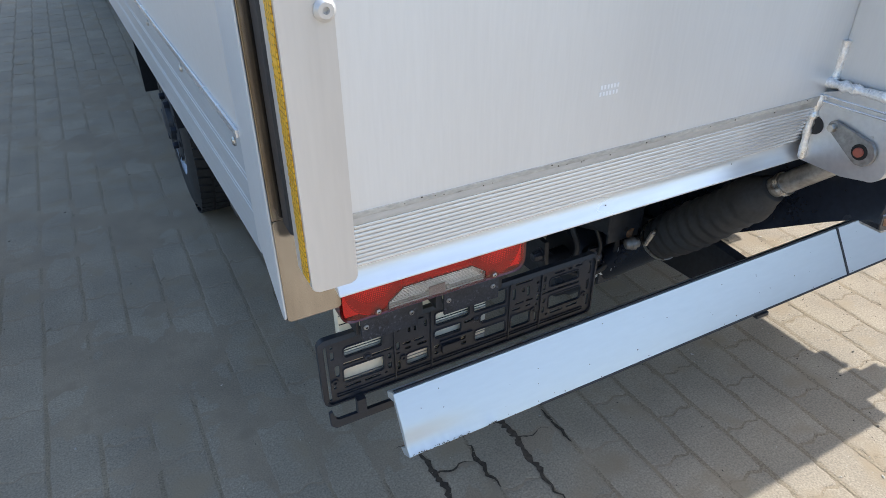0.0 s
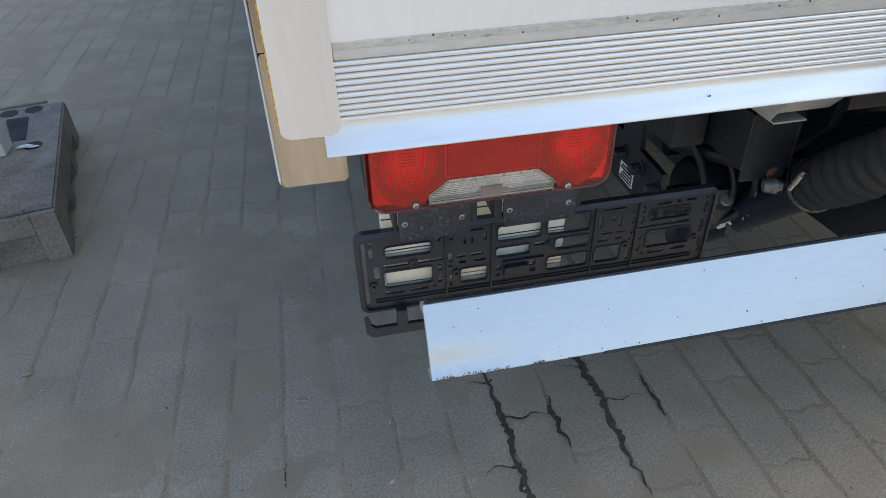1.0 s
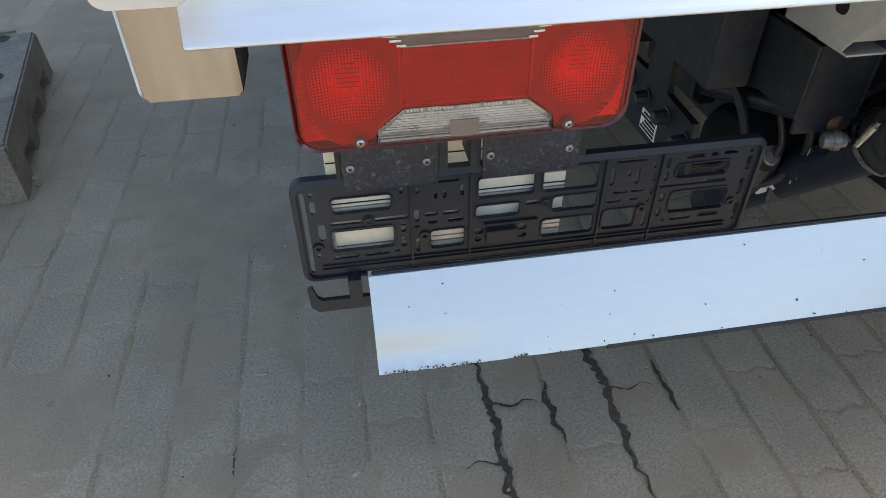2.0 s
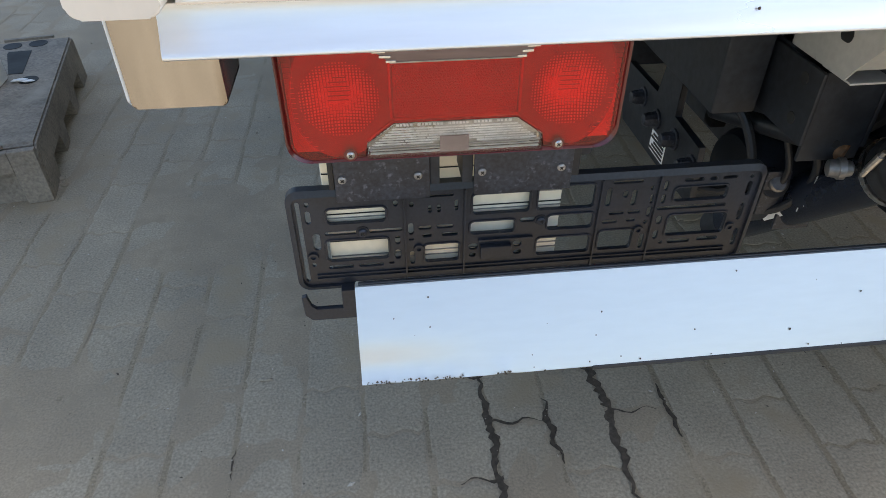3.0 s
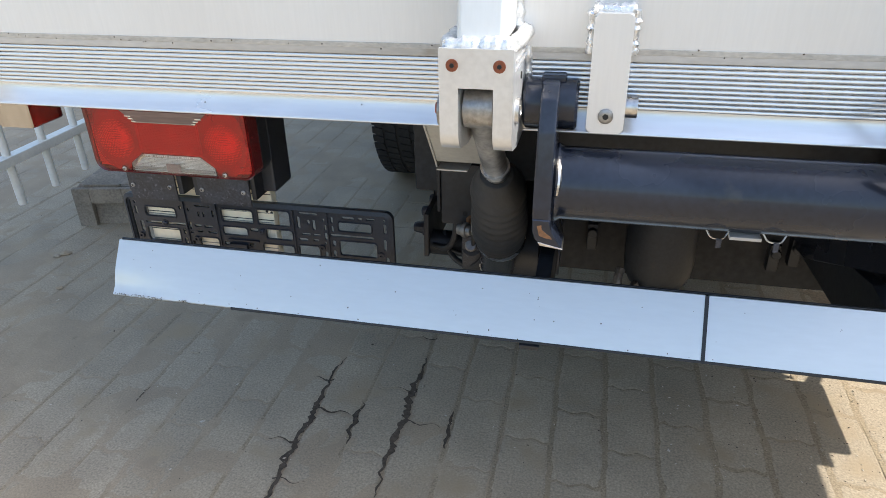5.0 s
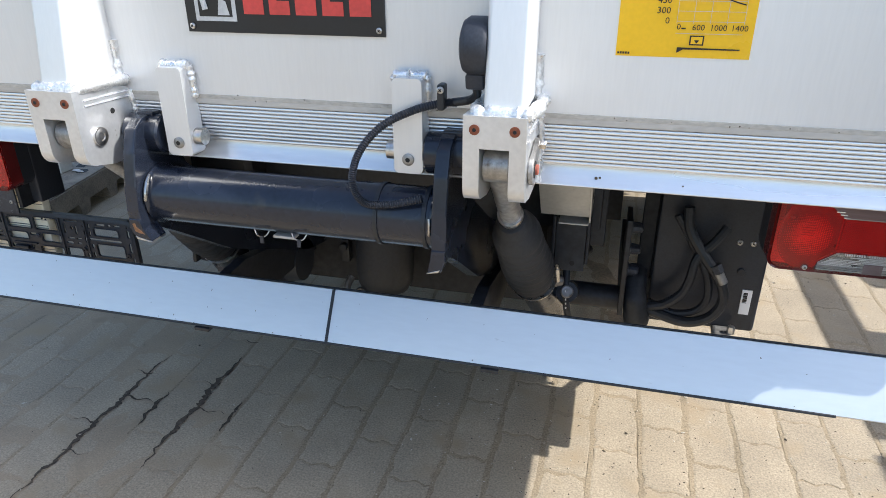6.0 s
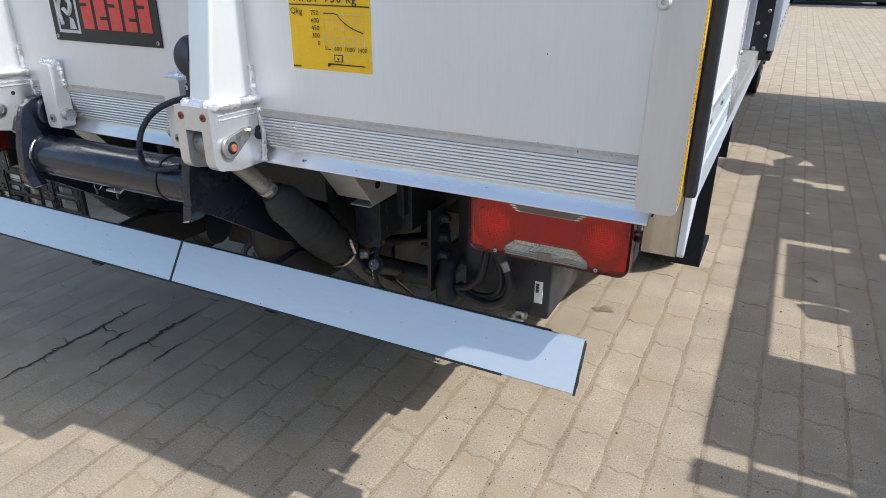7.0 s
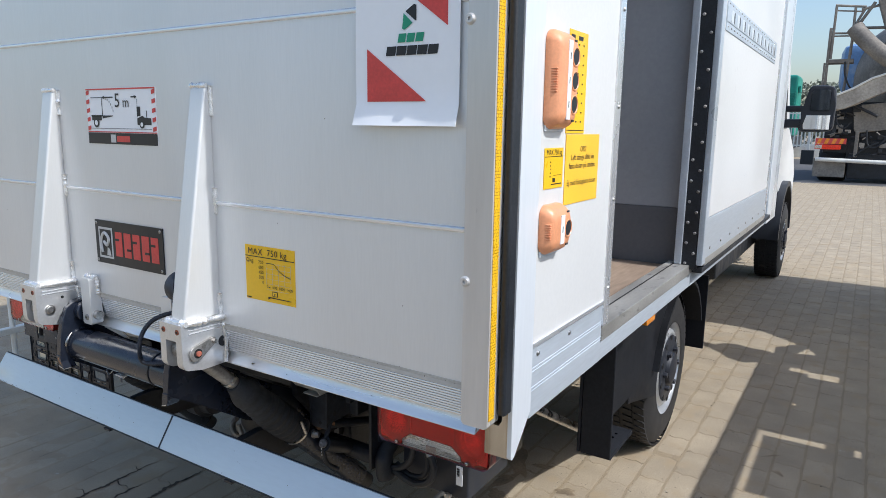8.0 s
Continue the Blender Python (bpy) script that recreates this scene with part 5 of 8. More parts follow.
# wheels
def wheel(x, y, s, r=0.345):
    """Tyre with tread blocks, steel rim with holes and hub. s: the side of its outer face."""
    prof = [(-0.11, 0.20), (-0.112, 0.25), (-0.108, 0.30), (-0.092, r - 0.012), (-0.07, r - 0.003), (0.07, r - 0.003), (0.092, r - 0.012), (0.108, 0.30), (0.112, 0.25), (0.11, 0.205)]
    bb = bm_new()
    lathe(bb, prof, (x, y, r), (1, 0, 0), 56, False)
    tyre = part("wheel", bb, M["tyre"], truck, "dusty tyre on a silver steel rim")
    bb = bm_new()
    for i in range(60):
        a = 2 * math.pi * i / 60
        for k, dx in enumerate((-0.078, -0.028, 0.028, 0.078)):
            aa = a + (0.05 if k % 2 else 0)
            c = Vector((x + dx, y + (r - 0.002) * math.cos(aa), r + (r - 0.002) * math.sin(aa)))
            t = Vector((0, -math.sin(aa), math.cos(aa)))
            o = Vector((0, math.cos(aa), math.sin(aa)))
            vs = [bb.verts.new(c + Vector((u * 0.021, 0, 0)) + t * (v * 0.0135 + u * 0.004) + o * w) for w in (-0.003, 0.0045) for u, v in ((-1, -1), (1, -1), (1, 1), (-1, 1))]
            for f in ((4, 5, 6, 7), (0, 1, 5, 4), (1, 2, 6, 5), (2, 3, 7, 6), (3, 0, 4, 7)):
                bb.faces.new([vs[q] for q in f])
    part("tread", bb, M["tyre"], tyre, "", 0)
    bb = bm_new()
    lathe(bb, [(s * 0.108, 0.214), (s * 0.108, 0.205), (s * 0.098, 0.203), (s * 0.085, 0.198), (s * 0.02, 0.192), (-s * 0.02, 0.188), (-s * 0.09, 0.21)], (x, y, r), (1, 0, 0), 48, False)
    part("rim", bb, M["silver"], tyre, "silver steel rim")
    bb = bm_new()
    lathe(bb, [(s * 0.03, 0.1915), (s * 0.06, 0.186), (s * 0.098, 0.172), (s * 0.106, 0.158), (s * 0.102, 0.135), (s * 0.095, 0.12), (s * 0.095, 0.02)], (x, y, r), (1, 0, 0), 48)
    disc_ob = part("wheel_disc", bb, M["silver"], tyre, "silver wheel disc with dark centre")
    for i in range(10):
        a = 2 * math.pi * (i + 0.5) / 10
        bb = bm_new()
        lathe(bb, [(0, 0.0135), (0.0025, 0.013)], (x + s * 0.1105, y + 0.128 * math.cos(a), r + 0.142 * math.sin(a)), (s, 0, 0), 14)
        part("hand_hole", bb, M["hole"], tyre)
    bb = bm_new()
    lathe(bb, [(s * 0.09, 0.150), (s * 0.1075, 0.148), (s * 0.112, 0.135), (s * 0.112, 0.075), (s * 0.128, 0.068), (s * 0.135, 0.03), (s * 0.135, 0.005)], (x, y, r), (1, 0, 0), 32)
    part("hub", bb, M["plastic"], tyre, "dark hub")
    for i in range(6):
        a = 2 * math.pi * i / 6
        bolt(tyre, (x + s * 0.112, y + 0.102 * math.cos(a), r + 0.088 * math.sin(a)), (s, 0, 0), 0.013, 0.018, M["zinc_black"], True, "wheel_nut")
    return tyre


for x, s in ((0.905, 1), (-0.835, -1)):
    wheel(x, 1.99, s)
    wheel(x + s * 0.03, 6.22, s, 0.36)
one_rod("axle", M["chassis"], truck, (-0.70, 1.99, 0.345), (0.78, 1.99, 0.345), 0.05)
bb = bm_new()
lathe(bb, [(-0.14, 0.02), (-0.13, 0.09), (-0.05, 0.14), (0.05, 0.14), (0.13, 0.09), (0.14, 0.02)], (0.04, 1.98, 0.345), (0, 1, 0), 24)
part("differential", bb, M["chassis"], truck)
for x in (-0.44, 0.53):
    bb = bm_new()
    sweep(bb, curve_through([(x, 1.3, 0.52), (x, 1.65, 0.36), (x, 1.99, 0.30), (x, 2.35, 0.36), (x, 2.7, 0.52)], 6), 0.03, 8)
    part("leaf_spring", bb, M["chassis"], truck)
# black mudguards and flaps
for x0, x1, s in ((0.80, 1.065, 1), (-0.965, -0.72, -1)):
    bb = bm_new()
    outer = [(1.99 + 0.41 * math.cos(radians(a)), 0.345 + 0.41 * math.sin(radians(a))) for a in range(20, 165, 12)]
    inner = [(1.99 + 0.395 * math.cos(radians(a)), 0.345 + 0.395 * math.sin(radians(a))) for a in range(164, 19, -12)]
    prism(bb, outer + inner, "x", x0, x1)
    part("mudguard", bb, M["guard"], truck, "black plastic mudguard")
    one_box("mudflap", M["guard"], truck, x0 - 0.02, x1 + 0.01, 2.40, 2.412, 0.33, 0.70, 0.002, "black rubber mudflap")
guard = one_box("guard_plate", M["guard"], truck, 1.052, 1.140, 0.795, 0.805, 0.462, 0.812, 0.003, "black plate hanging below the box")
one_box("guard_side", M["guard"], guard, 1.040, 1.050, 0.795, 1.30, 0.462, 0.812, 0.003)
bb = bm_new()
perforated(bb, "y", 0, 0.005, 0, 0.088, 0, 0.21, [(0.022 + 0.026 * i, 0.031 + 0.026 * i, 0.03 + 0.03 * j, 0.042 + 0.03 * j) for i in range(2) for j in range(5)])
bmesh.ops.transform(bb, matrix=Matrix(((1, 0, 0, 1.0505), (0, 0, 1, 0.806), (0, 1, 0, 0.462), (0, 0, 0, 1))), verts=bb.verts)
part("step_grating", bb, M["guard"], guard, "perforated dark step")
one_box("step_base", M["guard"], guard, 1.0505, 1.139, 0.806, 1.016, 0.456, 0.460, 0.001)
bb = bm_new()
arch = [(1.30, 0.812), (1.30, 0.425), (1.37, 0.410), (1.66, 0.330), (1.68, 0.335), (1.685, 0.40), (1.70, 0.475), (1.745, 0.575), (1.81, 0.655), (1.89, 0.735), (1.96, 0.812)]
prism(bb, arch, "x", 1.028, 1.040, 0.003)
part("arch_panel", bb, M["guard"], guard, "black wheel arch panel")
one_rod("brace_tube", M["bright"], truck, (0.985, 0.60, 0.655), (1.01, 1.02, 0.415), 0.0125, 14, "bare metal brace tube")
one_box("side_marker", M["amber"], truck, RX - 0.030, RX - 0.006, 1.07, 1.16, 0.79, 0.813, 0.004, "amber side marker lamp")


# tail lamps
def tail_lamp(x0, x1):
    """Red rear lamp: clear red cover over faceted silver reflectors, reflex panel, ribbed reversing lens."""
    yf = 0.2035
    z0, z1 = 0.6705, 0.7975
    cm = (x0 + x1) / 2
    zr, TZ = 0.7065, 0.758
    bb = bm_new()
    prism(bb, round_rect(x0 - 0.001, x1 + 0.001, z0 - 0.001, z1 + 0.001, 0.020), "y", yf + 0.030, yf + 0.075, 0.004)
    lamp = part("tail_lamp", bb, M["plastic"], truck, "red and clear tail lamp in a black housing")
    # dark red side wall round the chambers, and the dark moulded border of the lens
    out, inn = round_rect(x0 - 0.0005, x1 + 0.0005, z0 - 0.0005, z1 + 0.0005, 0.0195), round_rect(x0 + 0.0045, x1 - 0.0045, z0 + 0.004, z1 - 0.004, 0.0165)
    bb = bm_new()
    loops = [[bb.verts.new((u, y, v)) for u, v in o] for o, y in ((out, yf + 0.0005), (out, yf + 0.031), (inn, yf + 0.031), (inn, yf + 0.0042))]
    loops.append(loops[0])
    for r, s in zip(loops, loops[1:]):
        for i in range(len(r)):
            bb.faces.new((r[i], r[(i + 1) % len(r)], s[(i + 1) % len(r)], s[i]))
    part("side_wall", bb, M["lamp_edge"], lamp, "dark red border")
    # back plate greyed to paint the falloff round the bulbs
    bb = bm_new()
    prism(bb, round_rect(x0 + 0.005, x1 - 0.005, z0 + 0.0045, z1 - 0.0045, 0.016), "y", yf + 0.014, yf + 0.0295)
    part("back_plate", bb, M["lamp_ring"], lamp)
    rnd = random.Random(int(1000 * abs(x0)))
    for side in (-1, 1):
        cx, cz = cm + side * 0.0985, 0.7235
        # chamber outline: a deep bowl with one slanted corner
        edge = [(cx + side * 0.0405 * math.cos(radians(a)), cz + (0.050 if a < 0 else 0.07) * math.sin(radians(a))) for a in range(60, -91, -10)]
        edge += [(cx - side * 0.017, z0 + 0.0085), (cx - side * 0.0215, z0 + 0.020), (cx - side * 0.0435, zr + 0.001), (cx - side * 0.0435, z1 - 0.008)]
        bb = bm_new()
        sweep(bb, [(u, yf + 0.0046, v) for u, v in edge], 0.0005, 6)
        part("chamber_line", bb, M["red_bright"], lamp, "bright moulded edge")
        # bowl with a soft brim, its metal darkened to paint the glow's falloff
        bb = bm_new()
        rows = []
        for k in range(11):
            r = k / 10
            rows.append([bb.verts.new((cx + 0.0365 * r * math.cos(radians(a)), yf + 0.0053 + 0.0040 * (1 + math.cos(math.pi * r)), cz + 0.004 + 0.0375 * r * math.sin(radians(a)))) for a in range(0, 360, 12)] if k else [bb.verts.new((cx, yf + 0.0133, cz + 0.004))])
        for k in range(30):
            bb.faces.new((rows[0][0], rows[1][(k + 1) % 30], rows[1][k]))
            for r, q in zip(rows[1:], rows[2:]):
                bb.faces.new((r[k], r[(k + 1) % 30], q[(k + 1) % 30], q[k]))
        rim = rows[-1]
        brim = [bb.verts.new((u, yf + 0.0053, v)) for u, v in edge]
        bound = [bb.edges.new((brim[k], brim[(k + 1) % len(brim)])) for k in range(len(brim))] + [bb.edges.get((rim[k], rim[(k + 1) % 30])) for k in range(30)]
        bmesh.ops.triangle_fill(bb, use_beauty=True, edges=bound)
        part("reflector", bb, M["dish"], lamp, "reflector bowl, darkened for the falloff round the bulb", 80)
        # bright facets round the bulb paint its hot spot, shrinking as it fades
        bb = bm_new()
        step = 0.0027
        for i in range(-13, 14):
            for j in range(-13, 14):
                u, v = i * step, j * step
                far_out = (u / 0.034) ** 2 + (v / 0.034) ** 2
                if far_out > 1.0:
                    continue
                h = step * 0.49 * (1 - 0.62 * far_out)
                back = yf + 0.0050 + 0.0040 * (1 + math.cos(math.pi * math.hypot(u / 0.0365, (v + 0.001) / 0.0375)))
                tilt_u, tilt_v = rnd.gauss(0, 0.16) - 14.0 * u, 0.42 + rnd.gauss(0, 0.14) - 10.0 * v
                bb.faces.new([bb.verts.new((cx + u + a * h, back - 0.0012 + h * (a * tilt_u * 0.5 + c * tilt_v * 0.5), cz + 0.005 + v + c * h)) for a, c in ((-1, -1), (1, -1), (1, 1), (-1, 1))])
        part("bulb_facets", bb, M["reflector"], lamp, "bright faceted mirror", 0)
        # bulb holder seen as short dark bars
        bb = bm_new()
        for k in range(6):
            w = 0.0125 - 0.0014 * abs(k - 2)
            box(bb, cx - w + 0.002 * (k % 3), cx + w * 0.8, yf + 0.0042, yf + 0.0047, cz + 0.0045 + 0.0040 * k, cz + 0.0052 + 0.0040 * k)
        part("bulb_holder", bb, M["worn_steel"], lamp, "", 0)
    # cover: clear red plastic, with the reversing lens let into it
    outline = round_rect(x0 + 0.0038, x1 - 0.0038, z0 + 0.0034, z1 - 0.0034, 0.017)
    cut = [(cm - 0.0795, z0 + 0.0034), (cm - 0.0785, z0 + 0.018), (cm - 0.0545, zr), (cm + 0.0545, zr), (cm + 0.0785, z0 + 0.018), (cm + 0.0795, z0 + 0.0034)]
    bb = bm_new()
    prism(bb, outline + cut, "y", yf, yf + 0.0035, 0.0006, 1)
    cover = part("lens", bb, M["red_glass"], lamp, "glossy clear red lens")
    cover.visible_shadow = False
    # reversing lens: glints painted as rows of pale bars, ribs, a plain foot
    bb = bm_new()
    prism(bb, [(cm - 0.0785, z0 + 0.0012), (cm + 0.0785, z0 + 0.0012), (cm + 0.0775, z0 + 0.0175), (cm + 0.0538, zr - 0.001), (cm - 0.0538, zr - 0.001), (cm - 0.0775, z0 + 0.0175)], "y", yf - 0.0006, yf + 0.003, 0.0006, 1)
    clear = part("clear_lens", bb, M["clear_glass"], lamp, "ribbed clear reversing lens")
    clear.visible_shadow = False
    bb = bm_new()
    prism(bb, [(cm - 0.077, z0 + 0.002), (cm + 0.077, z0 + 0.002), (cm + 0.077, z0 + 0.017), (cm + 0.053, zr - 0.001), (cm - 0.053, zr - 0.001), (cm - 0.077, z0 + 0.017)], "y", yf + 0.010, yf + 0.012)
    part("reversing_back", bb, M["bright"], lamp)
    bb, dark = bm_new(), bm_new()
    rows = [(zr - 0.0066, zr - 0.0022, 0.052)] + [(zr - 0.0098 - 0.0024 * k, zr - 0.0084 - 0.0024 * k, 0.056 + 0.003 * k) for k in range(8)]
    for row, (za, zb, wide) in enumerate(rows):
        x = cm - wide
        while x < cm + wide - 0.004:
            w = rnd.uniform(0.0018, 0.0030) if row < 1 else rnd.uniform(0.012, 0.045)
            d = (zb - za) * rnd.uniform(0.0, 0.5)
            if rnd.random() < 0.86:
                q = [(x, yf + 0.0055, za), (min(x + w, cm + wide), yf + 0.0055, za), (min(x + w, cm + wide), yf + 0.0055 + d, zb), (x, yf + 0.0055 + d, zb)]
                bb.faces.new([bb.verts.new(p) for p in q])
            x += w + rnd.uniform(0.0006, 0.0014)
    part("lens_prisms", bb, M["lens_glint"], lamp, "pale bars painting glints behind the clear lens", 0)
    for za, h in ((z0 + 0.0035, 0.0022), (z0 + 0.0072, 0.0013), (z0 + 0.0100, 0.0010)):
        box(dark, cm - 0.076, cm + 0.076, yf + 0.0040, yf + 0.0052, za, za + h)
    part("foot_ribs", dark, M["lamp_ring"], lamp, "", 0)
    one_box("foot_block", M["strip"], lamp, cm - 0.014, cm + 0.012, yf + 0.0036, yf + 0.0050, z0 + 0.002, z0 + 0.019, 0.0003)
    # reflex panel with its fine pattern
    bb = bm_new()
    prism(bb, round_rect(cm - 0.0535, cm + 0.0535, 0.7095, 0.757, 0.002), "y", yf + 0.0045, yf + 0.010, 0.0006, 1)
    reflex = part("reflex_panel", bb, M["reflex"], lamp, "red reflex panel")
    bb = bm_new()
    for i in range(36):
        for j in range(17):
            u, v = cm - 0.0505 + 0.00288 * i + (0.00144 if j % 2 else 0), 0.7118 + 0.0026 * j
            tip = bb.verts.new((u, yf + 0.0036, v))
            ring = [bb.verts.new((u + 0.0012 * math.cos(a), yf + 0.0043, v + 0.0012 * math.sin(a))) for a in (0.52, 2.62, 4.71)]
            for k in range(3):
                bb.faces.new((ring[k], ring[(k + 1) % 3], tip))
    part("corner_cubes", bb, M["red_bright"], reflex, "", 0)["kind"] = "stuff"
    for z, h in ((0.7068, 0.0022), (0.7572, 0.0022)):
        one_box("chamber_wall", M["red"], lamp, cm - 0.056, cm + 0.056, yf + 0.0042, yf + 0.02, z, z + h, 0.0005)
    for x in (cm - 0.0572, cm + 0.0548):
        one_box("chamber_wall", M["red"], lamp, x, x + 0.0024, yf + 0.0042, yf + 0.02, 0.709, 0.79, 0.0005)
    # clear strip along the top
    bb = bm_new()
    prism(bb, [(cm - 0.054, TZ + 0.0015), (cm + 0.054, TZ + 0.0015), (cm + 0.078, TZ + 0.021), (cm - 0.078, TZ + 0.021)], "y", yf - 0.0006, yf + 0.001, 0.0004, 1)
    strip = part("top_strip", bb, M["strip"], lamp, "dull smoked strip along the top")
    for k in range(3):
        for side in (-1, 1):
            one_box("rib", M["clear"], strip, *sorted((cm + side * (0.050 + 0.004 * k), cm + side * (0.058 + 0.0055 * k))), yf - 0.0014, yf - 0.0004, TZ + 0.0025 + 0.0042 * k, TZ + 0.0045 + 0.0042 * k, 0.0003)
    one_box("rib", M["worn_steel"], strip, cm - 0.055, cm + 0.055, yf - 0.0012, yf - 0.0002, TZ + 0.0018, TZ + 0.0032, 0.0003)
    # bright prisms down both ends
    bb = bm_new()
    for k in range(25):
        z = z0 + 0.010 + 0.0046 * k
        for side in (-1, 1):
            xe = cm + side * ((x1 - x0) / 2 - 0.0055)
            reach = max(0.004, 0.0075 + 0.018 * max(0.0, 1 - k / 6) ** 1.5)
            a, c = sorted((xe, xe - side * reach))
            bb.faces.new([bb.verts.new(p) for p in ((a, yf + 0.0050, z), (c, yf + 0.0050, z), (c, yf + 0.0072, z + 0.0034), (a, yf + 0.0072, z + 0.0034))])
    part("edge_prisms", bb, M["reflector"], lamp, "bright prism ladder", 0)
    for x in (cm - 0.0935, cm + 0.0935):
        bolt(lamp, (x, yf + 0.0002, 0.677), (0, -1, 0), 0.0058, 0.0006, M["lamp_edge"], False, "screw_well")
        screw(lamp, (x, yf - 0.0004, 0.677), (0, -1, 0), 0.0038, M["bright"])
    return lamp


tail_lamp(-0.935, -0.640)
tail_lamp(0.772, 1.0675)
# bracket arms behind the right lamp
one_rod("lamp_arm", M["bright"], truck, (1.05, 0.25, 0.735), (1.12, 0.21, 0.745), 0.011, 12)
one_box("lamp_bracket", M["chassis"], truck, -0.80, -0.72, 0.305, 0.33, 0.60, 0.84, 0.003)
one_box("lamp_bracket", M["chassis"], truck, 0.88, 0.96, 0.27, 0.30, 0.70, 0.84, 0.003)
one_box("lamp_back", M["plastic"], truck, -0.70, -0.637, 0.262, 0.33, 0.625, 0.80, 0.006)

# number-plate carrier
YH = 0.274
def fretted(bm, y0, y1, outline, holes):
    """A thin plate in the x-z plane with rounded openings through it."""
    loops = []
    for line in (outline, *holes):
        vs = [bm.verts.new((u, y0, v)) for u, v in line]
        loops.append((vs, [bm.edges.new((vs[i], vs[(i + 1) % len(vs)])) for i in range(len(vs))]))
    made = bmesh.ops.triangle_fill(bm, use_beauty=True, edges=[e for _, es in loops for e in es])
    front = [f for f in made["geom"] if isinstance(f, bmesh.types.BMFace)]
    twin = {}
    for vs, _ in loops:
        for v in vs:
            twin[v] = bm.verts.new((v.co.x, y1, v.co.z))
    for f in front:
        bm.faces.new([twin[v] for v in f.verts])
    for vs, _ in loops:
        for i, v in enumerate(vs):
            w = vs[(i + 1) % len(vs)]
            bm.faces.new((v, w, twin[w], twin[v]))


# openings of the carrier in millimetres: x from, x to, z from, z to
CELLS = [
    [(-916, -854, 555, 573), (-921, -836, 539, 544), (-920, -853, 504, 532), (-921, -893, 492, 497), (-887, -859, 492, 497), (-853, -847, 494, 497), (-845, -839, 521, 533), (-846, -839, 500, 514), (-939, -933, 556, 573), (-934, -926, 520, 543), (-938, -933, 578, 584), (-939, -934, 497, 503), (-948, -943, 476, 585), (-845, -840, 572, 580)],
    [(-828, -823, 570, 577), (-830, -824, 533, 549), (-830, -824, 525, 528), (-829, -824, 491, 510), (-811, -780, 581, 584), (-808, -804, 561, 571), (-798, -794, 561, 571), (-779, -775, 562, 576), (-819, -804, 539, 544), (-799, -780, 539, 544), (-815, -804, 528, 533), (-793, -775, 528, 533), (-812, -774, 494, 518)],
    [(-759, -697, 556, 581), (-761, -712, 529, 545), (-706, -688, 540, 546), (-763, -752, 506, 515), (-762, -754, 495, 502), (-712, -702, 506, 515), (-711, -701, 495, 502), (-687, -625, 556, 585), (-674, -623, 528, 547), (-684, -623, 493, 516)],
    [(-606, -571, 583, 587), (-611, -605, 554, 578), (-592, -586, 564, 573), (-582, -576, 553, 574), (-605, -587, 542, 546), (-583, -568, 542, 546), (-611, -593, 530, 535), (-583, -572, 531, 535), (-612, -573, 494, 520), (-563, -557, 491, 512), (-561, -555, 536, 550), (-562, -558, 526, 532), (-560, -556, 554, 566), (-562, -558, 572, 578)],
    [(-550, -468, 544, 549), (-533, -464, 508, 536), (-528, -500, 495, 501), (-492, -466, 496, 502), (-547, -540, 524, 536), (-547, -541, 503, 516), (-538, -533, 495, 500), (-451, -445, 523, 546), (-448, -442, 486, 511), (-533, -472, 556, 573), (-450, -444, 557, 576), (-525, -502, 580, 585), (-496, -487, 580, 585), (-481, -464, 581, 585), (-450, -445, 580, 585), (-547, -542, 570, 583), (-547, -542, 553, 565)],
]
cells = [[0.001 * v for v in c] for group in CELLS for c in group]
bb = bm_new()
fretted(bb, YH - 0.003, YH + 0.0005, round_rect(-0.9475 - 0.004, -0.4365, 0.471, 0.591, 0.010, 3), [round_rect(a, c, d, e, min(0.0035, (c - a) / 2.1, (e - d) / 2.1), 2) for a, c, d, e in cells])
carrier = part("plate_carrier", bb, M["plastic"], truck, "empty black plastic number-plate carrier", 20)
rim_out, rim_in = round_rect(-0.957, -0.432, 0.464, 0.599, 0.014), round_rect(-0.951, -0.438, 0.470, 0.592, 0.010)
bb = bm_new()
ring = [[bb.verts.new((u, y, v)) for u, v in outline] for outline, y in ((rim_out, YH - 0.004), (rim_out, YH + 0.006), (rim_in, YH + 0.006), (rim_in, YH - 0.007))]
ring.append(ring[0])
for r, s in zip(ring, ring[1:]):
    for i in range(len(r)):
        bb.faces.new((r[i], r[(i + 1) % len(r)], s[(i + 1) % len(r)], s[i]))
part("carrier_rim", bb, M["plastic"], carrier)
# raised beads round the larger openings
for a, c, d, e in cells:
    if c - a > 0.035 and e - d > 0.012:
        bb = bm_new()
        lines = [[bb.verts.new((u, y, v)) for u, v in round_rect(a - g, c + g, d - g, e + g, 0.004 + g, 3)] for g, y in ((0.0004, YH - 0.0029), (0.0006, YH - 0.0046), (0.0020, YH - 0.0046), (0.0026, YH - 0.0029))]
        for r, s in zip(lines, lines[1:]):
            for i in range(len(r)):
                bb.faces.new((r[i], r[(i + 1) % len(r)], s[(i + 1) % len(r)], s[i]))
        part("bead", bb, M["plastic"], carrier)
for x, z in ((-0.936, 0.512), (-0.819, 0.514), (-0.567, 0.519), (-0.456, 0.5145)):
    bb = bm_new()
    lathe(bb, [(0, 0.0062), (0.003, 0.0056), (0.003, 0.0026), (0.0005, 0.0024)], (x, YH - 0.003, z), (0, -1, 0), 16)
    part("boss", bb, M["plastic"], carrier)
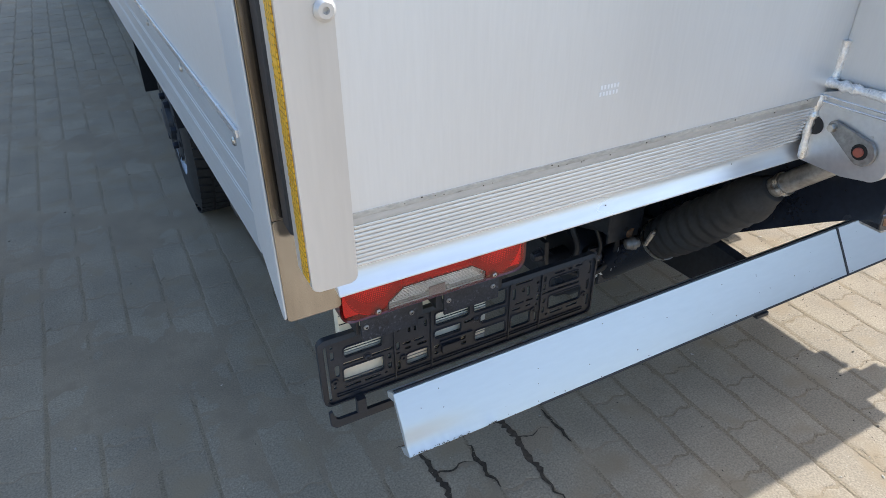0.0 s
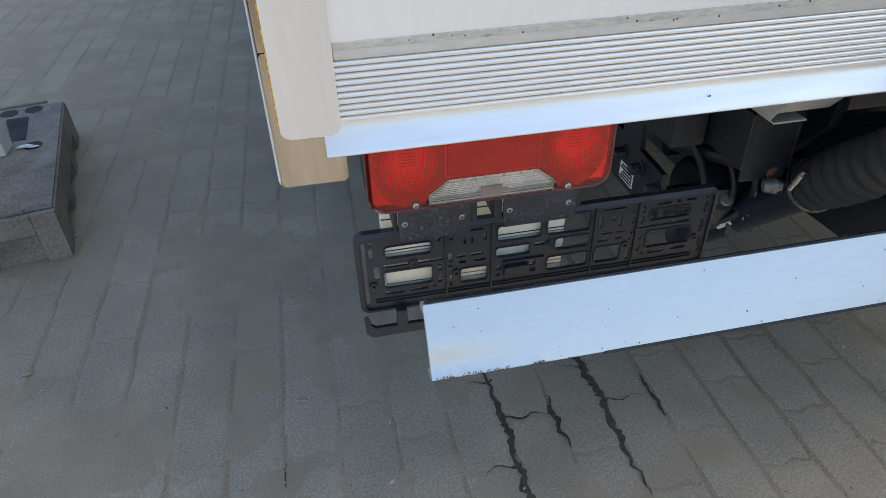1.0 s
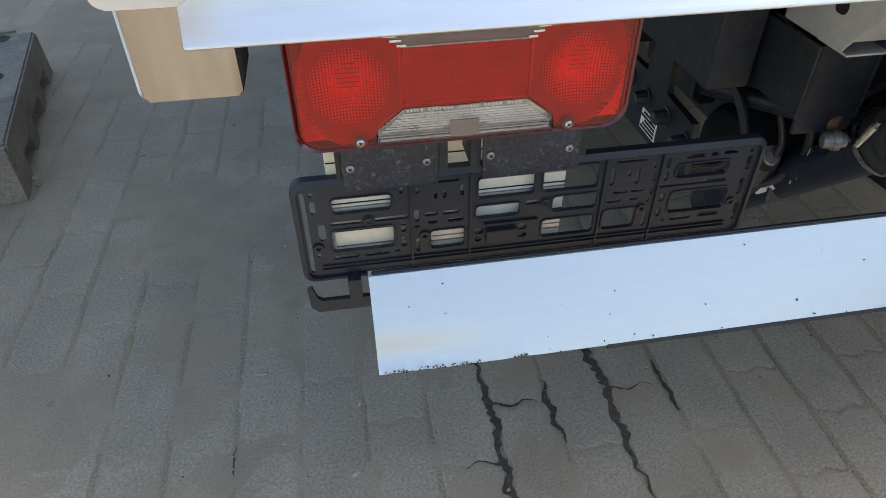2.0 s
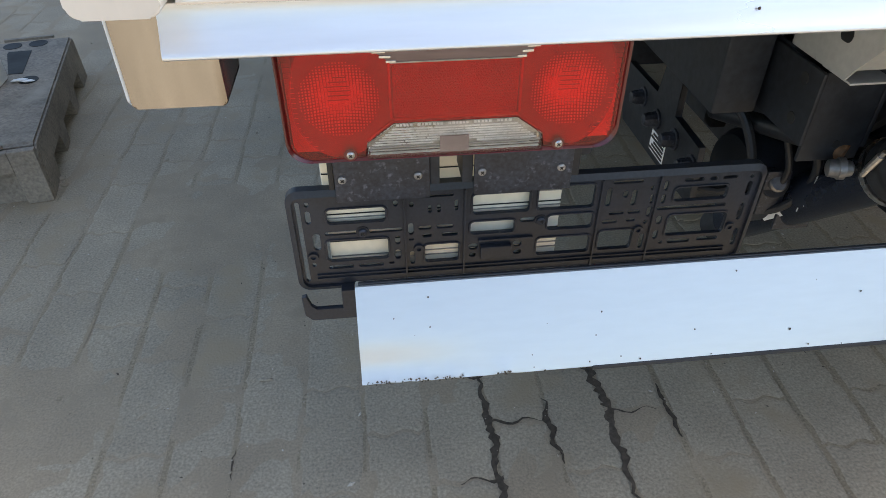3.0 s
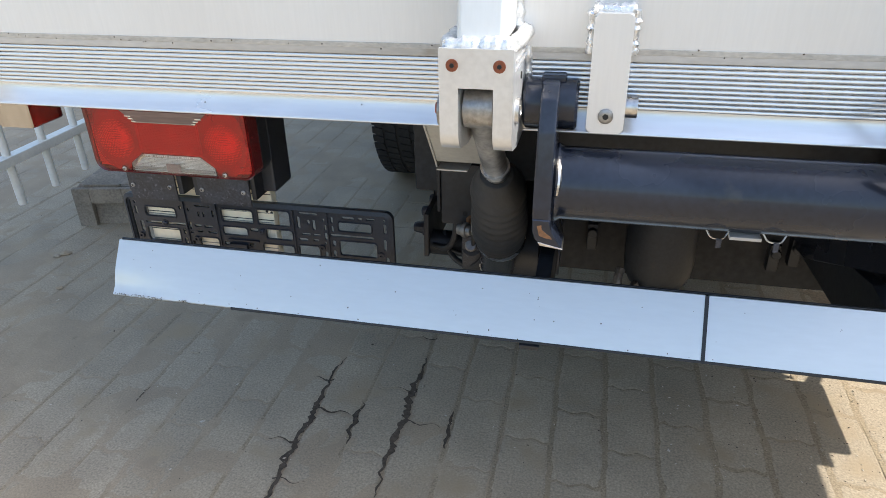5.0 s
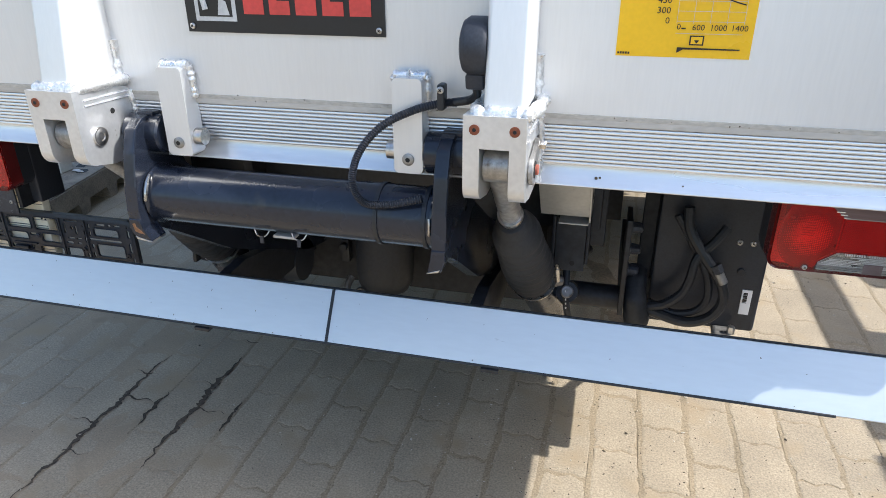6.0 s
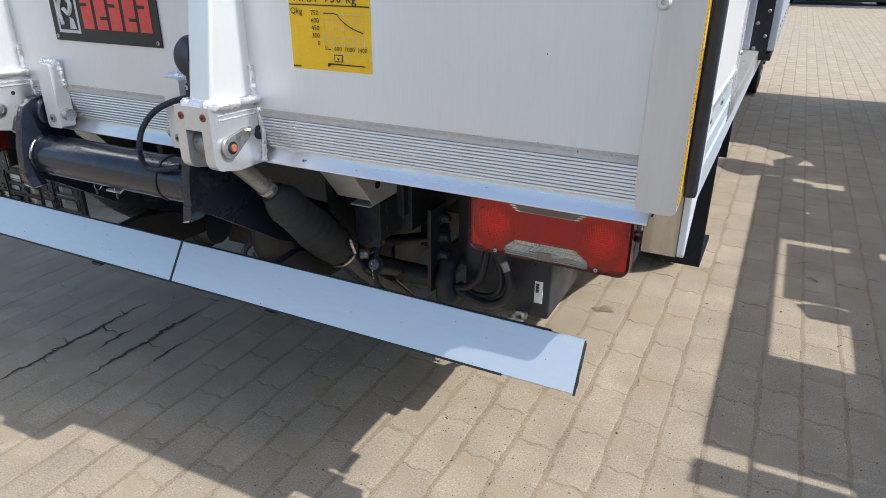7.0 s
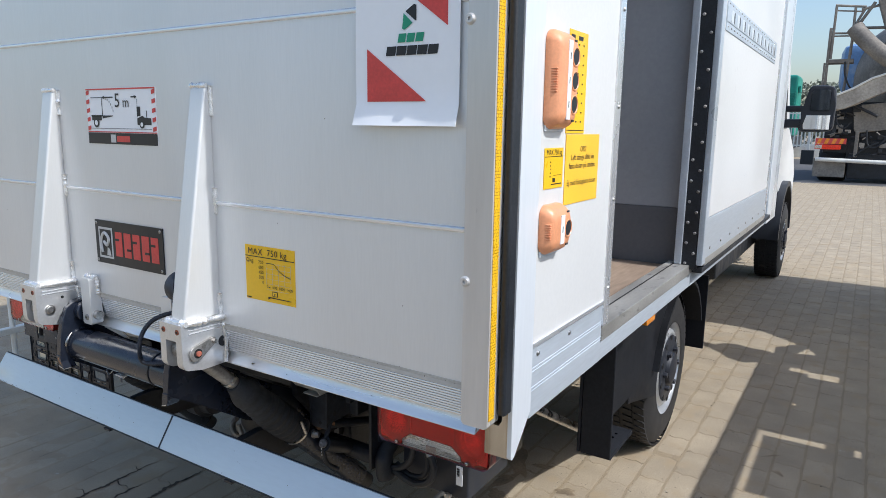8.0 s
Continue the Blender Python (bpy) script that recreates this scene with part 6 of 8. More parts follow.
for x in (-0.8795, -0.6825):
    bb = bm_new()
    lathe(bb, [(0, 0.0075), (0.001, 0.0072)], (x, YH - 0.003, 0.5415), (0, -1, 0), 18)
    part("washer", bb, M["chassis"], carrier)
    screw(carrier, (x, YH - 0.004, 0.5415), (0, -1, 0), 0.0052, M["zinc_black"])
for x in (-0.8335, -0.768, -0.6175, -0.5525):
    one_box("carrier_rib", M["plastic"], carrier, x - 0.0011, x + 0.0011, YH - 0.0062, YH - 0.0028, 0.473, 0.590, 0.0006)
for z in (0.4845, 0.4795):
    one_box("carrier_rib", M["plastic"], carrier, -0.935, -0.455, YH - 0.0055, YH - 0.0028, z, z + 0.0016, 0.0005)
latch = one_box("latch", M["plastic"], carrier, -0.750, -0.714, YH - 0.010, YH - 0.002, 0.4955, 0.5135, 0.002)
one_box("latch_arm", M["plastic"], carrier, -0.752, -0.690, YH - 0.0065, YH - 0.0028, 0.5185, 0.5215, 0.0006)
# scuffed dark tabs that hold it, bent from deeper brackets
for x0, x1, e0, e1 in ((-0.900, -0.809, -0.906, -0.799), (-0.766, -0.669, -0.777, -0.660)):
    tab = one_box("carrier_tab", M["zinc_black"], truck, x0, x1, 0.2275, 0.2315, 0.6105, 0.668, 0.001, "scuffed mottled steel tab")
    for x in (x0 + 0.0075, x1 - 0.0115):
        screw(tab, (x, 0.2275, 0.6365), (0, -1, 0), 0.0042, M["worn_steel"])
    for a, c in ((e0, x0 - 0.0005), (x1 + 0.0005, e1)):
        one_box("tab_side", M["chassis"], tab, a, c, 0.233, 0.2755, 0.622, 0.668, 0.001)
backer = one_box("cream_profile", M["cream"], truck, -0.918, -0.6585, 0.2795, 0.300, 0.467, 0.668, 0.003, "cream aluminium profile behind the carrier")
for z in (0.497, 0.5035, 0.5245, 0.556, 0.561, 0.575, 0.612, 0.628):
    one_box("profile_groove", M["hole"] if z in (0.5245, 0.561, 0.612) else M["worn_steel"], backer, -0.917, -0.6595, 0.2783, 0.2800, z, z + 0.0010, 0)
for x, z in ((-0.662, 0.577), (-0.667, 0.547), (-0.671, 0.579)):
    bolt(backer, (x, 0.2795, z), (0, -1, 0), 0.0026, 0.0006, M["hole"], False, "rivet_hole")
bb = bm_new()
prism(bb, [(-0.955, 0.464), (-0.949, 0.466), (-0.946, 0.449), (-0.940, 0.4435), (-0.68, 0.4435), (-0.68, 0.427), (-0.946, 0.427), (-0.954, 0.436)], "y", 0.257, 0.263, 0.001, 1)
hookbar = part("hook_bar", bb, M["plastic"], truck, "black hooked bar under the carrier")
one_box("hook_post", M["plastic"], hookbar, -0.909, -0.894, 0.252, 0.264, 0.4435, 0.475, 0.001)

# pale folded brackets under the lip, one each side
for x0, x1, s in ((-0.271, -0.357, -1), (0.415, 0.499, 1)):
    bb = bm_new()
    prism(bb, [(0.300, 0.677), (0.52, 0.677), (0.52, 0.84), (0.165, 0.84), (0.293, 0.690)], "x", min(x1, x1 + s * 0.003), max(x1, x1 + s * 0.003), 0.0006, 1)
    br = part("folded_bracket", bb, M["bracket"], truck, "pale folded sheet bracket with a leaning face")
    bb = bm_new()
    lo, hi = min(x0, x1), max(x0, x1)
    prism(bb, [(0.2965, 0.689), (0.1685, 0.839), (0.1715, 0.8405), (0.2995, 0.691)], "x", lo, hi, 0.0005, 1)
    part("bracket_face", bb, M["bracket"], br, "dusty leaning face")
    one_box("bracket_flange", M["bracket"], br, min(x1, x1 - s * 0.052), max(x1, x1 - s * 0.052), 0.292, 0.345, 0.6745, 0.677, 0.0006)
    bb = bm_new()
    prism(bb, round_rect(0.310, 0.330, 0.712, 0.728, 0.007, 4), "x", min(x1 + s * 0.0032, x1 + s * 0.0038), max(x1 + s * 0.0032, x1 + s * 0.0038))
    part("slot", bb, M["hole"], br)

# dark equipment box with a barcode label
eq = one_box("equipment_box", M["plastic"], truck, 0.632, 0.849, 0.498, 0.74, 0.383, 0.76, 0.008, "black equipment box with a barcode label")
lab = one_box("barcode_label", M["paper"], eq, 0.8125, 0.832, 0.4955, 0.4985, 0.425, 0.481, 0.0004)
for i in range(9):
    one_box("bar", M["ink"], eq, 0.8155, 0.8235, 0.4945, 0.4956, 0.452 + 0.0026 * i, 0.4532 + 0.0026 * i + 0.0006 * (i % 3), 0)
for x in (0.790, 0.815):
    screw(eq, (x, 0.498, 0.584), (0, -1, 0), 0.006)
bolt(eq, (0.803, 0.498, 0.520), (0, -1, 0), 0.008, 0.004, M["chassis"], False, "plug")
for x0, x1, z0, z1 in ((0.688, 0.706, 0.592, 0.5945), (0.690, 0.697, 0.586, 0.5885), (0.700, 0.712, 0.586, 0.5875)):
    one_box("cable_clip", M["bright"], eq, x0, x1, 0.490, 0.4935, z0, z1, 0.0005)
one_box("seat_bracket", M["worn_steel"], truck, 0.765, 0.800, 0.455, 0.497, 0.385, 0.392, 0.001)
bolt(truck, (0.80, 0.47, 0.392), (0, 0, 1), 0.008, 0.016, M["bright"])


# hoses, joints and plates under the bed
def cable(pts, r=0.007, material=None, name="cable", label=""):
    bb = bm_new()
    sweep(bb, curve_through(pts, 8), r, 10)
    return part(name, bb, material or M["rubber"], truck, label)


def sub_frame(s):
    """One side of the lift's sub-frame: bolted side plate, drilled hanger, rod end. s: -1 or 1."""
    def at(u):
        return 0.0795 + s * u
    # side plate with a row of capped bolts
    x0, x1 = sorted((at(0.490), at(0.500)))
    bb = bm_new()
    prism(bb, [(0.43, 0.43), (0.52, 0.425), (0.72, 0.42), (0.74, 0.46), (0.73, 0.525), (0.60, 0.525), (0.585, 0.60), (0.55, 0.84), (0.50, 0.84), (0.53, 0.60), (0.53, 0.52), (0.44, 0.52)] if s < 0 else [(0.42, 0.43), (0.52, 0.425), (0.74, 0.42), (0.78, 0.46), (0.78, 0.50), (0.53, 0.51), (0.50, 0.64), (0.42, 0.64)], "x", x0, x1, 0.002)
    plate_ob = part("side_plate", bb, M["chassis"], truck, "black bolted side plate of the lift frame")
    for y, z in ((0.648, 0.497), (0.585, 0.489), (0.515, 0.492), (0.450, 0.486)) if s < 0 else ((0.475, 0.605), (0.470, 0.560), (0.465, 0.515), (0.46, 0.47)):
        bb = bm_new()
        lathe(bb, [(0, 0.0165), (0.003, 0.0165), (0.0035, 0.0125), (0.016, 0.0115), (0.022, 0.009), (0.024, 0.004)], (at(0.500), y, z), (s, 0, 0), 10)
        part("capped_bolt", bb, M["zinc_black"], plate_ob, "", 30)
    if s < 0:
        lab_ob = one_box("maker_label", M["paper"], plate_ob, at(0.5012), at(0.5002), 0.535, 0.590, 0.436, 0.470, 0)
        for k in range(5):
            one_box("print_bar", M["ink"], lab_ob, at(0.5018), at(0.5012), 0.538, 0.588 - 0.006 * (k % 3), 0.4385 + 0.0062 * k, 0.4425 + 0.0062 * k, 0)
    # second web behind, and a dark backdrop added across the gap
    one_box("inner_web", M["chassis"], truck, *sorted((at(0.33), at(0.342))), 0.52, 0.92, 0.40, 0.84, 0.002)
    one_box("cross_web", M["chassis"], truck, *sorted((at(0.345), at(0.485))), 0.765, 0.777, 0.50, 0.84, 0.002)
    one_box("web_strut", M["dusty"], truck, *sorted((at(0.385), at(0.412))), 0.58, 0.605, 0.47, 0.84, 0.003)
    # drilled hanger: outer cheek and front web
    uo = 0.4445 if s < 0 else 0.4235
    cheek = one_box("hanger", M["chassis"], truck, *sorted((at(uo - 0.006), at(uo))), 0.3245, 0.44, 0.583, 0.6735, 0.002, "black drilled hanger")
    one_box("hanger_web", M["chassis"], cheek, *sorted((at(uo - 0.0065), at(0.362))), 0.328, 0.334, 0.560 if s < 0 else 0.566, 0.6735, 0.002)
    one_box("hanger_web", M["chassis"], cheek, *sorted((at(0.3615), at(0.355))), 0.328, 0.44, 0.575, 0.6735, 0.002)
    for z in (0.606, 0.656):
        bb = bm_new()
        lathe(bb, [(0, 0.0078), (0.0006, 0.0074)], (at(uo), 0.355, z), (s, 0, 0), 14)
        part("bolt_hole", bb, M["dusty"], cheek)
    bb = bm_new()
    lathe(bb, [(0, 0.005), (0.0006, 0.0047)], (at(0.395), 0.328, 0.582), (0, -1, 0), 14)
    part("bolt_hole", bb, M["hole"], cheek)
    # rod end beside the boot
    c = Vector((at(0.391) if s < 0 else at(0.366), 0.310 if s < 0 else 0.335, 0.559 if s < 0 else 0.540))
    bb = bm_new()
    lathe(bb, [(-0.016, 0.005), (-0.014, 0.0100), (-0.004, 0.0118), (-0.003, 0.0135), (0.004, 0.0135), (0.005, 0.0105), (0.012, 0.009), (0.014, 0.005)], c, (-s, -0.35, 0.1), 18)
    joint = part("rod_end", bb, M["label_metal"], truck, "worn steel rod end", 50)
    one_rod("stub", M["rust_paint"], joint, c + Vector((-s * 0.012, 0.016, 0.010)), c + Vector((s * 0.018, 0.06, 0.016)), 0.011, 12)
    one_rod("link", M["chassis"], joint, c + Vector((s * 0.010, 0.05, 0.012)), c + Vector((s * 0.05, 0.22, -0.03)), 0.013, 12)
    # pale end of a pin lower down
    p = Vector((at(0.3965), 0.40, 0.481)) if s < 0 else Vector((0.469, 0.345, 0.512))
    bb = bm_new()
    lathe(bb, [(0, 0.0125), (0.004, 0.0125), (0.006, 0.010)], p, (0.1 * s, -0.8, 0.55), 20)
    part("pin_end", bb, M["label_metal"], truck, "dull grey pin end")
    one_rod("pin_boss", M["chassis"], truck, p + Vector((0, 0.004, -0.002)), p + Vector((0, 0.10, -0.05)), 0.021, 16)
    one_rod("cross_tube", M["chassis"], truck, (at(0.30), 0.47, 0.445), (at(0.49), 0.47, 0.445), 0.026, 18)


sub_frame(-1)
sub_frame(1)
# hoses beside the hangers, with printed marks
print_hose = cable([(-0.335, 0.40, 0.64), (-0.312, 0.375, 0.575), (-0.290, 0.372, 0.52), (-0.288, 0.385, 0.468), (-0.318, 0.405, 0.432), (-0.36, 0.43, 0.437), (-0.385, 0.47, 0.47)], 0.0062, None, "cable", "black hydraulic hose with white print")
cable([(-0.345, 0.42, 0.62), (-0.328, 0.40, 0.555), (-0.312, 0.395, 0.50), (-0.325, 0.41, 0.455), (-0.365, 0.44, 0.445)], 0.0045)
cable([(-0.400, 0.50, 0.60), (-0.365, 0.45, 0.56), (-0.352, 0.42, 0.50), (-0.372, 0.43, 0.455), (-0.42, 0.46, 0.45)], 0.0065)
for x, y, z, h in ((-0.2955, 0.372, 0.452, 0.006), (-0.291, 0.368, 0.462, 0.005), (-0.2905, 0.3655, 0.49, 0.022), (-0.302, 0.369, 0.548, 0.026)):
    one_box("print_bar", M["signgrey"], print_hose, x - 0.0008, x + 0.0008, y - 0.0006, y, z, z + h, 0)
marked = cable([(0.462, 0.40, 0.60), (0.464, 0.375, 0.55), (0.468, 0.345, 0.50), (0.476, 0.35, 0.455), (0.49, 0.38, 0.425)], 0.0068, None, "cable", "black hydraulic hose with white print")
for k in range(5):
    one_box("print_bar", M["signgrey"], marked, 0.4655 + 0.0008 * k, 0.468 + 0.0008 * k, 0.3365, 0.338, 0.515 - 0.009 * k, 0.519 - 0.009 * k, 0)
# pump fittings low down between the boots and the motor
one_box("coupling_block", M["label_metal"], truck, -0.245, -0.205, 0.470, 0.500, 0.385, 0.415, 0.003, "grey cast coupling block")
one_rod("coupling", M["bright"], truck, (-0.262, 0.480, 0.400), (-0.246, 0.480, 0.400), 0.015, 14)
bolt(truck, (-0.225, 0.470, 0.400), (0, -1, 0.3), 0.011, 0.003, M["hole"], False, "bore")
# bundle of hoses in front of the equipment box
for pts, r in (([(0.683, 0.47, 0.66), (0.690, 0.465, 0.615), (0.723, 0.455, 0.565), (0.757, 0.45, 0.520), (0.770, 0.45, 0.476), (0.752, 0.45, 0.436), (0.708, 0.45, 0.417), (0.652, 0.455, 0.426), (0.606, 0.46, 0.440)], 0.0105),
               ([(0.758, 0.47, 0.625), (0.738, 0.462, 0.595), (0.710, 0.455, 0.560), (0.702, 0.45, 0.515), (0.690, 0.45, 0.480), (0.658, 0.452, 0.450), (0.612, 0.458, 0.437)], 0.0095),
               ([(0.665, 0.475, 0.64), (0.705, 0.468, 0.575), (0.735, 0.462, 0.520), (0.742, 0.462, 0.470), (0.722, 0.462, 0.437), (0.676, 0.464, 0.428), (0.63, 0.47, 0.445)], 0.008)):
    cable(pts, r, M["rubber"], "cable", "black hose")
one_rod("hose_fitting", M["worn_steel"], truck, (0.752, 0.444, 0.538), (0.763, 0.441, 0.518), 0.0095, 12)
one_rod("hose_fitting", M["zinc_black"], truck, (0.744, 0.448, 0.552), (0.752, 0.444, 0.538), 0.0115, 6)
bb = bm_new()
sweep(bb, curve_through([(0.600, 0.50, 0.50), (0.598, 0.465, 0.478), (0.604, 0.445, 0.445), (0.612, 0.445, 0.405)], 6), [0.024 + 0.002 * ((i // 3) % 2) for i in range(19)], 18)
part("hose_elbow", bb, M["rubber"], truck, "thick black hose elbow")
one_box("hanger_plate", M["dusty"], truck, 0.602, 0.632, 0.52, 0.532, 0.47, 0.84, 0.004, "black hanger plate")
# hydraulic pack and gear between the rails
one_box("pump_case", M["plastic"], truck, 0.115, 0.30, 0.63, 0.85, 0.44, 0.66, 0.01, "black pump case")
bb = bm_new()
lathe(bb, [(0.0, 0.01), (0.004, 0.035), (0.016, 0.055), (0.035, 0.064), (0.06, 0.067), (0.24, 0.067), (0.25, 0.06), (0.25, 0.02)], (0.042, 0.50, 0.372), (0, 0.05, 1), 28)
part("oil_tank", bb, M["rubber"], truck, "dusty black oil tank")
one_box("rear_cross_panel", M["dusty"], truck, -0.245, 0.405, 0.60, 0.62, 0.337, 0.84, 0.004, "dusty brown cross panel under the bed")
for x, z in ((0.262, 0.385), (0.30, 0.40), (-0.10, 0.40)):
    one_box("panel_clip", M["chassis"], truck, x, x + 0.022, 0.575, 0.5985, z, z + 0.062, 0.004)
    bolt(truck, (x + 0.011, 0.575, z + 0.045), (0, -1, 0), 0.010, 0.012, M["rubber"], False, "plug")
one_rod("exhaust_pipe", M["bright"], truck, (-0.6, 2.8, 0.45), (-0.62, 5.0, 0.45), 0.035, 14)
bb = bm_new()
lathe(bb, [(0, 0.03), (0.0, 0.062), (0.012, 0.07), (0.15, 0.07), (0.155, 0.055), (0.19, 0.05), (0.19, 0.02)], (-0.34, 0.48, 0.445), (1, 0, 0.0), 28)
part("pump_motor", bb, M["plastic"], truck, "black pump motor")
one_box("splash_panel", M["plastic"], truck, 0.62, 0.80, 0.745, 0.757, 0.40, 0.84, 0.003, "black splash panel")
# gear round the foot of the oil tank: elbow, tap, bare clips
cable([(-0.03, 0.47, 0.42), (-0.035, 0.45, 0.40), (-0.02, 0.44, 0.375), (0.0, 0.45, 0.36)], 0.009, M["label_metal"], "pipe_elbow", "dull metal pipe elbow")
one_rod("tap", M["label_metal"], truck, (-0.005, 0.445, 0.405), (0.012, 0.445, 0.375), 0.008, 10)
for x0, x1, z0, z1 in ((-0.335, -0.300, 0.43, 0.50), (-0.30, -0.245, 0.40, 0.425)):
    one_box("guard_tab", M["zinc_black"], truck, x0, x1, 0.40, 0.405, z0, z1, 0.001)
for s, x in ((1, 0.335), (-1, -0.20)):
    bb = bm_new()
    prism(bb, [(0.34, 0.80), (0.52, 0.80), (0.56, 0.60), (0.46, 0.50), (0.36, 0.62)], "x", x, x + 0.022, 0.004)
    part("gusset_plate", bb, M["chassis"], truck)

# cab, mirror
bb = bm_new()
outline = [(4.83, 0.86), (5.70, 0.86)] + [(6.22 + 0.47 * math.cos(radians(a)), 0.42 + 0.47 * math.sin(radians(a))) for a in range(120, 14, -15)] + [(6.72, 0.45), (6.95, 0.42), (7.25, 0.55), (7.28, 0.95), (6.95, 1.22), (6.25, 1.42), (5.55, 2.42), (5.2, 2.62), (4.83, 2.66)]
prism(bb, outline, "x", -0.92, 0.985, 0.02, 2)
cab = part("cab", bb, M["white"], truck, "white van cab")
# unseen filler; the gap left before the cab lets a sun strip through
one_box("cab_extension", M["white"], cab, -0.92, 0.985, NOSE + 0.006, 4.77, 0.90, 2.66, 0.02)
# unseen block added to break the sun strip in two
one_box("cab_joint", M["rubber"], cab, -0.06, 0.06, 4.768, 4.835, 1.40, 2.43, 0.004)
for x0, x1 in ((0.982, 0.992), (-0.927, -0.917)):
    bb = bm_new()
    prism(bb, [(4.95, 1.42), (6.0, 1.42), (5.45, 2.28), (5.0, 2.32)], "x", x0, x1, 0.003)
    part("side_window", bb, M["glass"], cab)
    bb = bm_new()
    rim = [(6.22 + r * math.cos(radians(a)), 0.42 + r * math.sin(radians(a))) for r, angles in ((0.51, range(0, 181, 10)), (0.46, range(180, -1, -10))) for a in angles]
    prism(bb, rim, "x", *((x0 - 0.16, x1 + 0.05) if x0 > 0 else (x0 - 0.05, x1 + 0.16)))
    part("wheel_arch", bb, M["plastic"], cab, "black plastic wheel arch")
one_box("under_tray", M["chassis"], cab, -0.80, 0.80, 4.2, 6.9, 0.30, 0.55, 0.02)
bb = bm_new()
prism(bb, [(5.62, 2.38), (6.24, 1.47), (6.27, 1.48), (5.65, 2.40)], "x", -0.85, 0.915)
part("windscreen", bb, M["glass"], cab)
bb = bm_new()
prism(bb, [(1.183, 1.770), (1.205, 1.778), (1.311, 1.777), (1.352, 1.768), (1.371, 1.745), (1.380, 1.614), (1.378, 1.430), (1.364, 1.404), (1.311, 1.395), (1.150, 1.390), (1.120, 1.399), (1.115, 1.422), (1.132, 1.490), (1.149, 1.552), (1.158, 1.676), (1.168, 1.745)], "y", 5.58, 5.70, 0.02, 2)
mir = part("wing_mirror", bb, M["plastic"], truck, "black wing mirror with two glasses")
for key, pts in (("smoke", [(1.195, 1.570), (1.340, 1.570), (1.340, 1.725), (1.325, 1.742), (1.215, 1.742), (1.198, 1.725)]), ("mirror", [(1.158, 1.412), (1.350, 1.412), (1.352, 1.532), (1.172, 1.532), (1.150, 1.450)])):
    bb = bm_new()
    prism(bb, pts, "y", 5.571, 5.584, 0.002, 1)
    part("mirror_glass", bb, M[key], mir)
for z, h in ((1.425, 0.075), (1.558, 0.055)):
    one_box("mirror_arm", M["plastic"], mir, 0.95, 1.16, 5.60, 5.67, z, z + h, 0.015)

# ---- the fence and its rubber foot ----
FY = math.atan2(-0.09, 0.78)


def foot_block(cx, cy, yaw):
    """Moulded rubber fence foot with sockets, hand slots and cut-outs."""
    foot = thing("rubber_block", (cx, cy, 0), "grey recycled rubber fence foot with a white post in it", "rubber block")
    bb = bm_new()
    hw, hl, h = 0.124, 0.396, 0.150
    # long body standing on feet, its sides drawn in towards the top
    side = [(-hl, 0), (-hl + 0.10, 0), (-hl + 0.115, 0.06), (-hl + 0.23, 0.06), (-hl + 0.245, 0), (-0.09, 0), (-0.075, 0.06), (0.075, 0.06), (0.09, 0), (hl - 0.245, 0), (hl - 0.23, 0.06), (hl - 0.115, 0.06), (hl - 0.10, 0), (hl, 0), (hl - 0.012, h - 0.01), (hl - 0.022, h), (-hl + 0.022, h), (-hl + 0.012, h - 0.01)]
    lo = [bb.verts.new((-hw + 0.015 * z, y, z)) for y, z in side]
    hi = [bb.verts.new((hw - 0.015 * z, y, z)) for y, z in side]
    bb.faces.new(lo), bb.faces.new(hi)
    for i in range(len(side)):
        j = (i + 1) % len(side)
        bb.faces.new((lo[i], lo[j], hi[j], hi[i]))
    bmesh.ops.bevel(bb, geom=[e for e in bb.edges if min(v.co.z for v in e.verts) > 0.1], offset=0.006, segments=2, affect="EDGES")
    turn = Matrix.Translation((cx, cy, 0)) @ Matrix.Rotation(yaw, 4, "Z")
    bmesh.ops.transform(bb, matrix=turn, verts=bb.verts)
    body = part("body", bb, M["block"], foot)

    def on_top(pts, z0, z1, name, material):
        q = bm_new()
        prism(q, pts, "z", z0, z1)
        bmesh.ops.transform(q, matrix=turn, verts=q.verts)
        part(name, q, material, foot, "", 0)

    for u, v in ((-0.048, 0.334), (0.028, 0.337), (0.044, 0.034)):
        on_top(circle(u, v, 0.028, 20), h - 0.001, h + 0.0015, "socket", M["hole"])
    on_top([(-0.020, 0.094), (0.020, 0.090), (0.017, 0.277), (-0.050, 0.283), (-0.052, 0.265)], h - 0.001, h + 0.0016, "hand_slot", M["hole"])
    on_top(round_rect(-0.08, 0.07, 0.375, 0.388, 0.004), h, h + 0.008, "ridge", M["block"])
    on_top(round_rect(-0.085, 0.05, -0.395, -0.38, 0.004), h, h + 0.008, "ridge", M["block"])
    for u0, u1, z0, z1 in ((-hw, -0.06, 0.0, 0.150), (0.062, hw, 0.0, 0.150), (-0.06, 0.062, 0.092, 0.150)):
        q = bm_new()
        box(q, u0, u1, -hl - 0.022, -hl, z0, z1, 0.003)
        bmesh.ops.transform(q, matrix=turn, verts=q.verts)
        part("end_wall", q, M["block"], foot)
    return foot


foot_block(-1.904, 1.612, radians(11.0))
fence = thing("fence", (-2.1, 1.4, 0.15), "white painted steel fence panel with round bars", "fence")
D = Vector((-0.04, 0.999, 0)).normalized()
P0 = Vector((-1.966, 1.632, 0))        # the post in the foot


def fence_at(d, z):
    p = P0 + D * d
    return Vector((p.x, p.y, z))


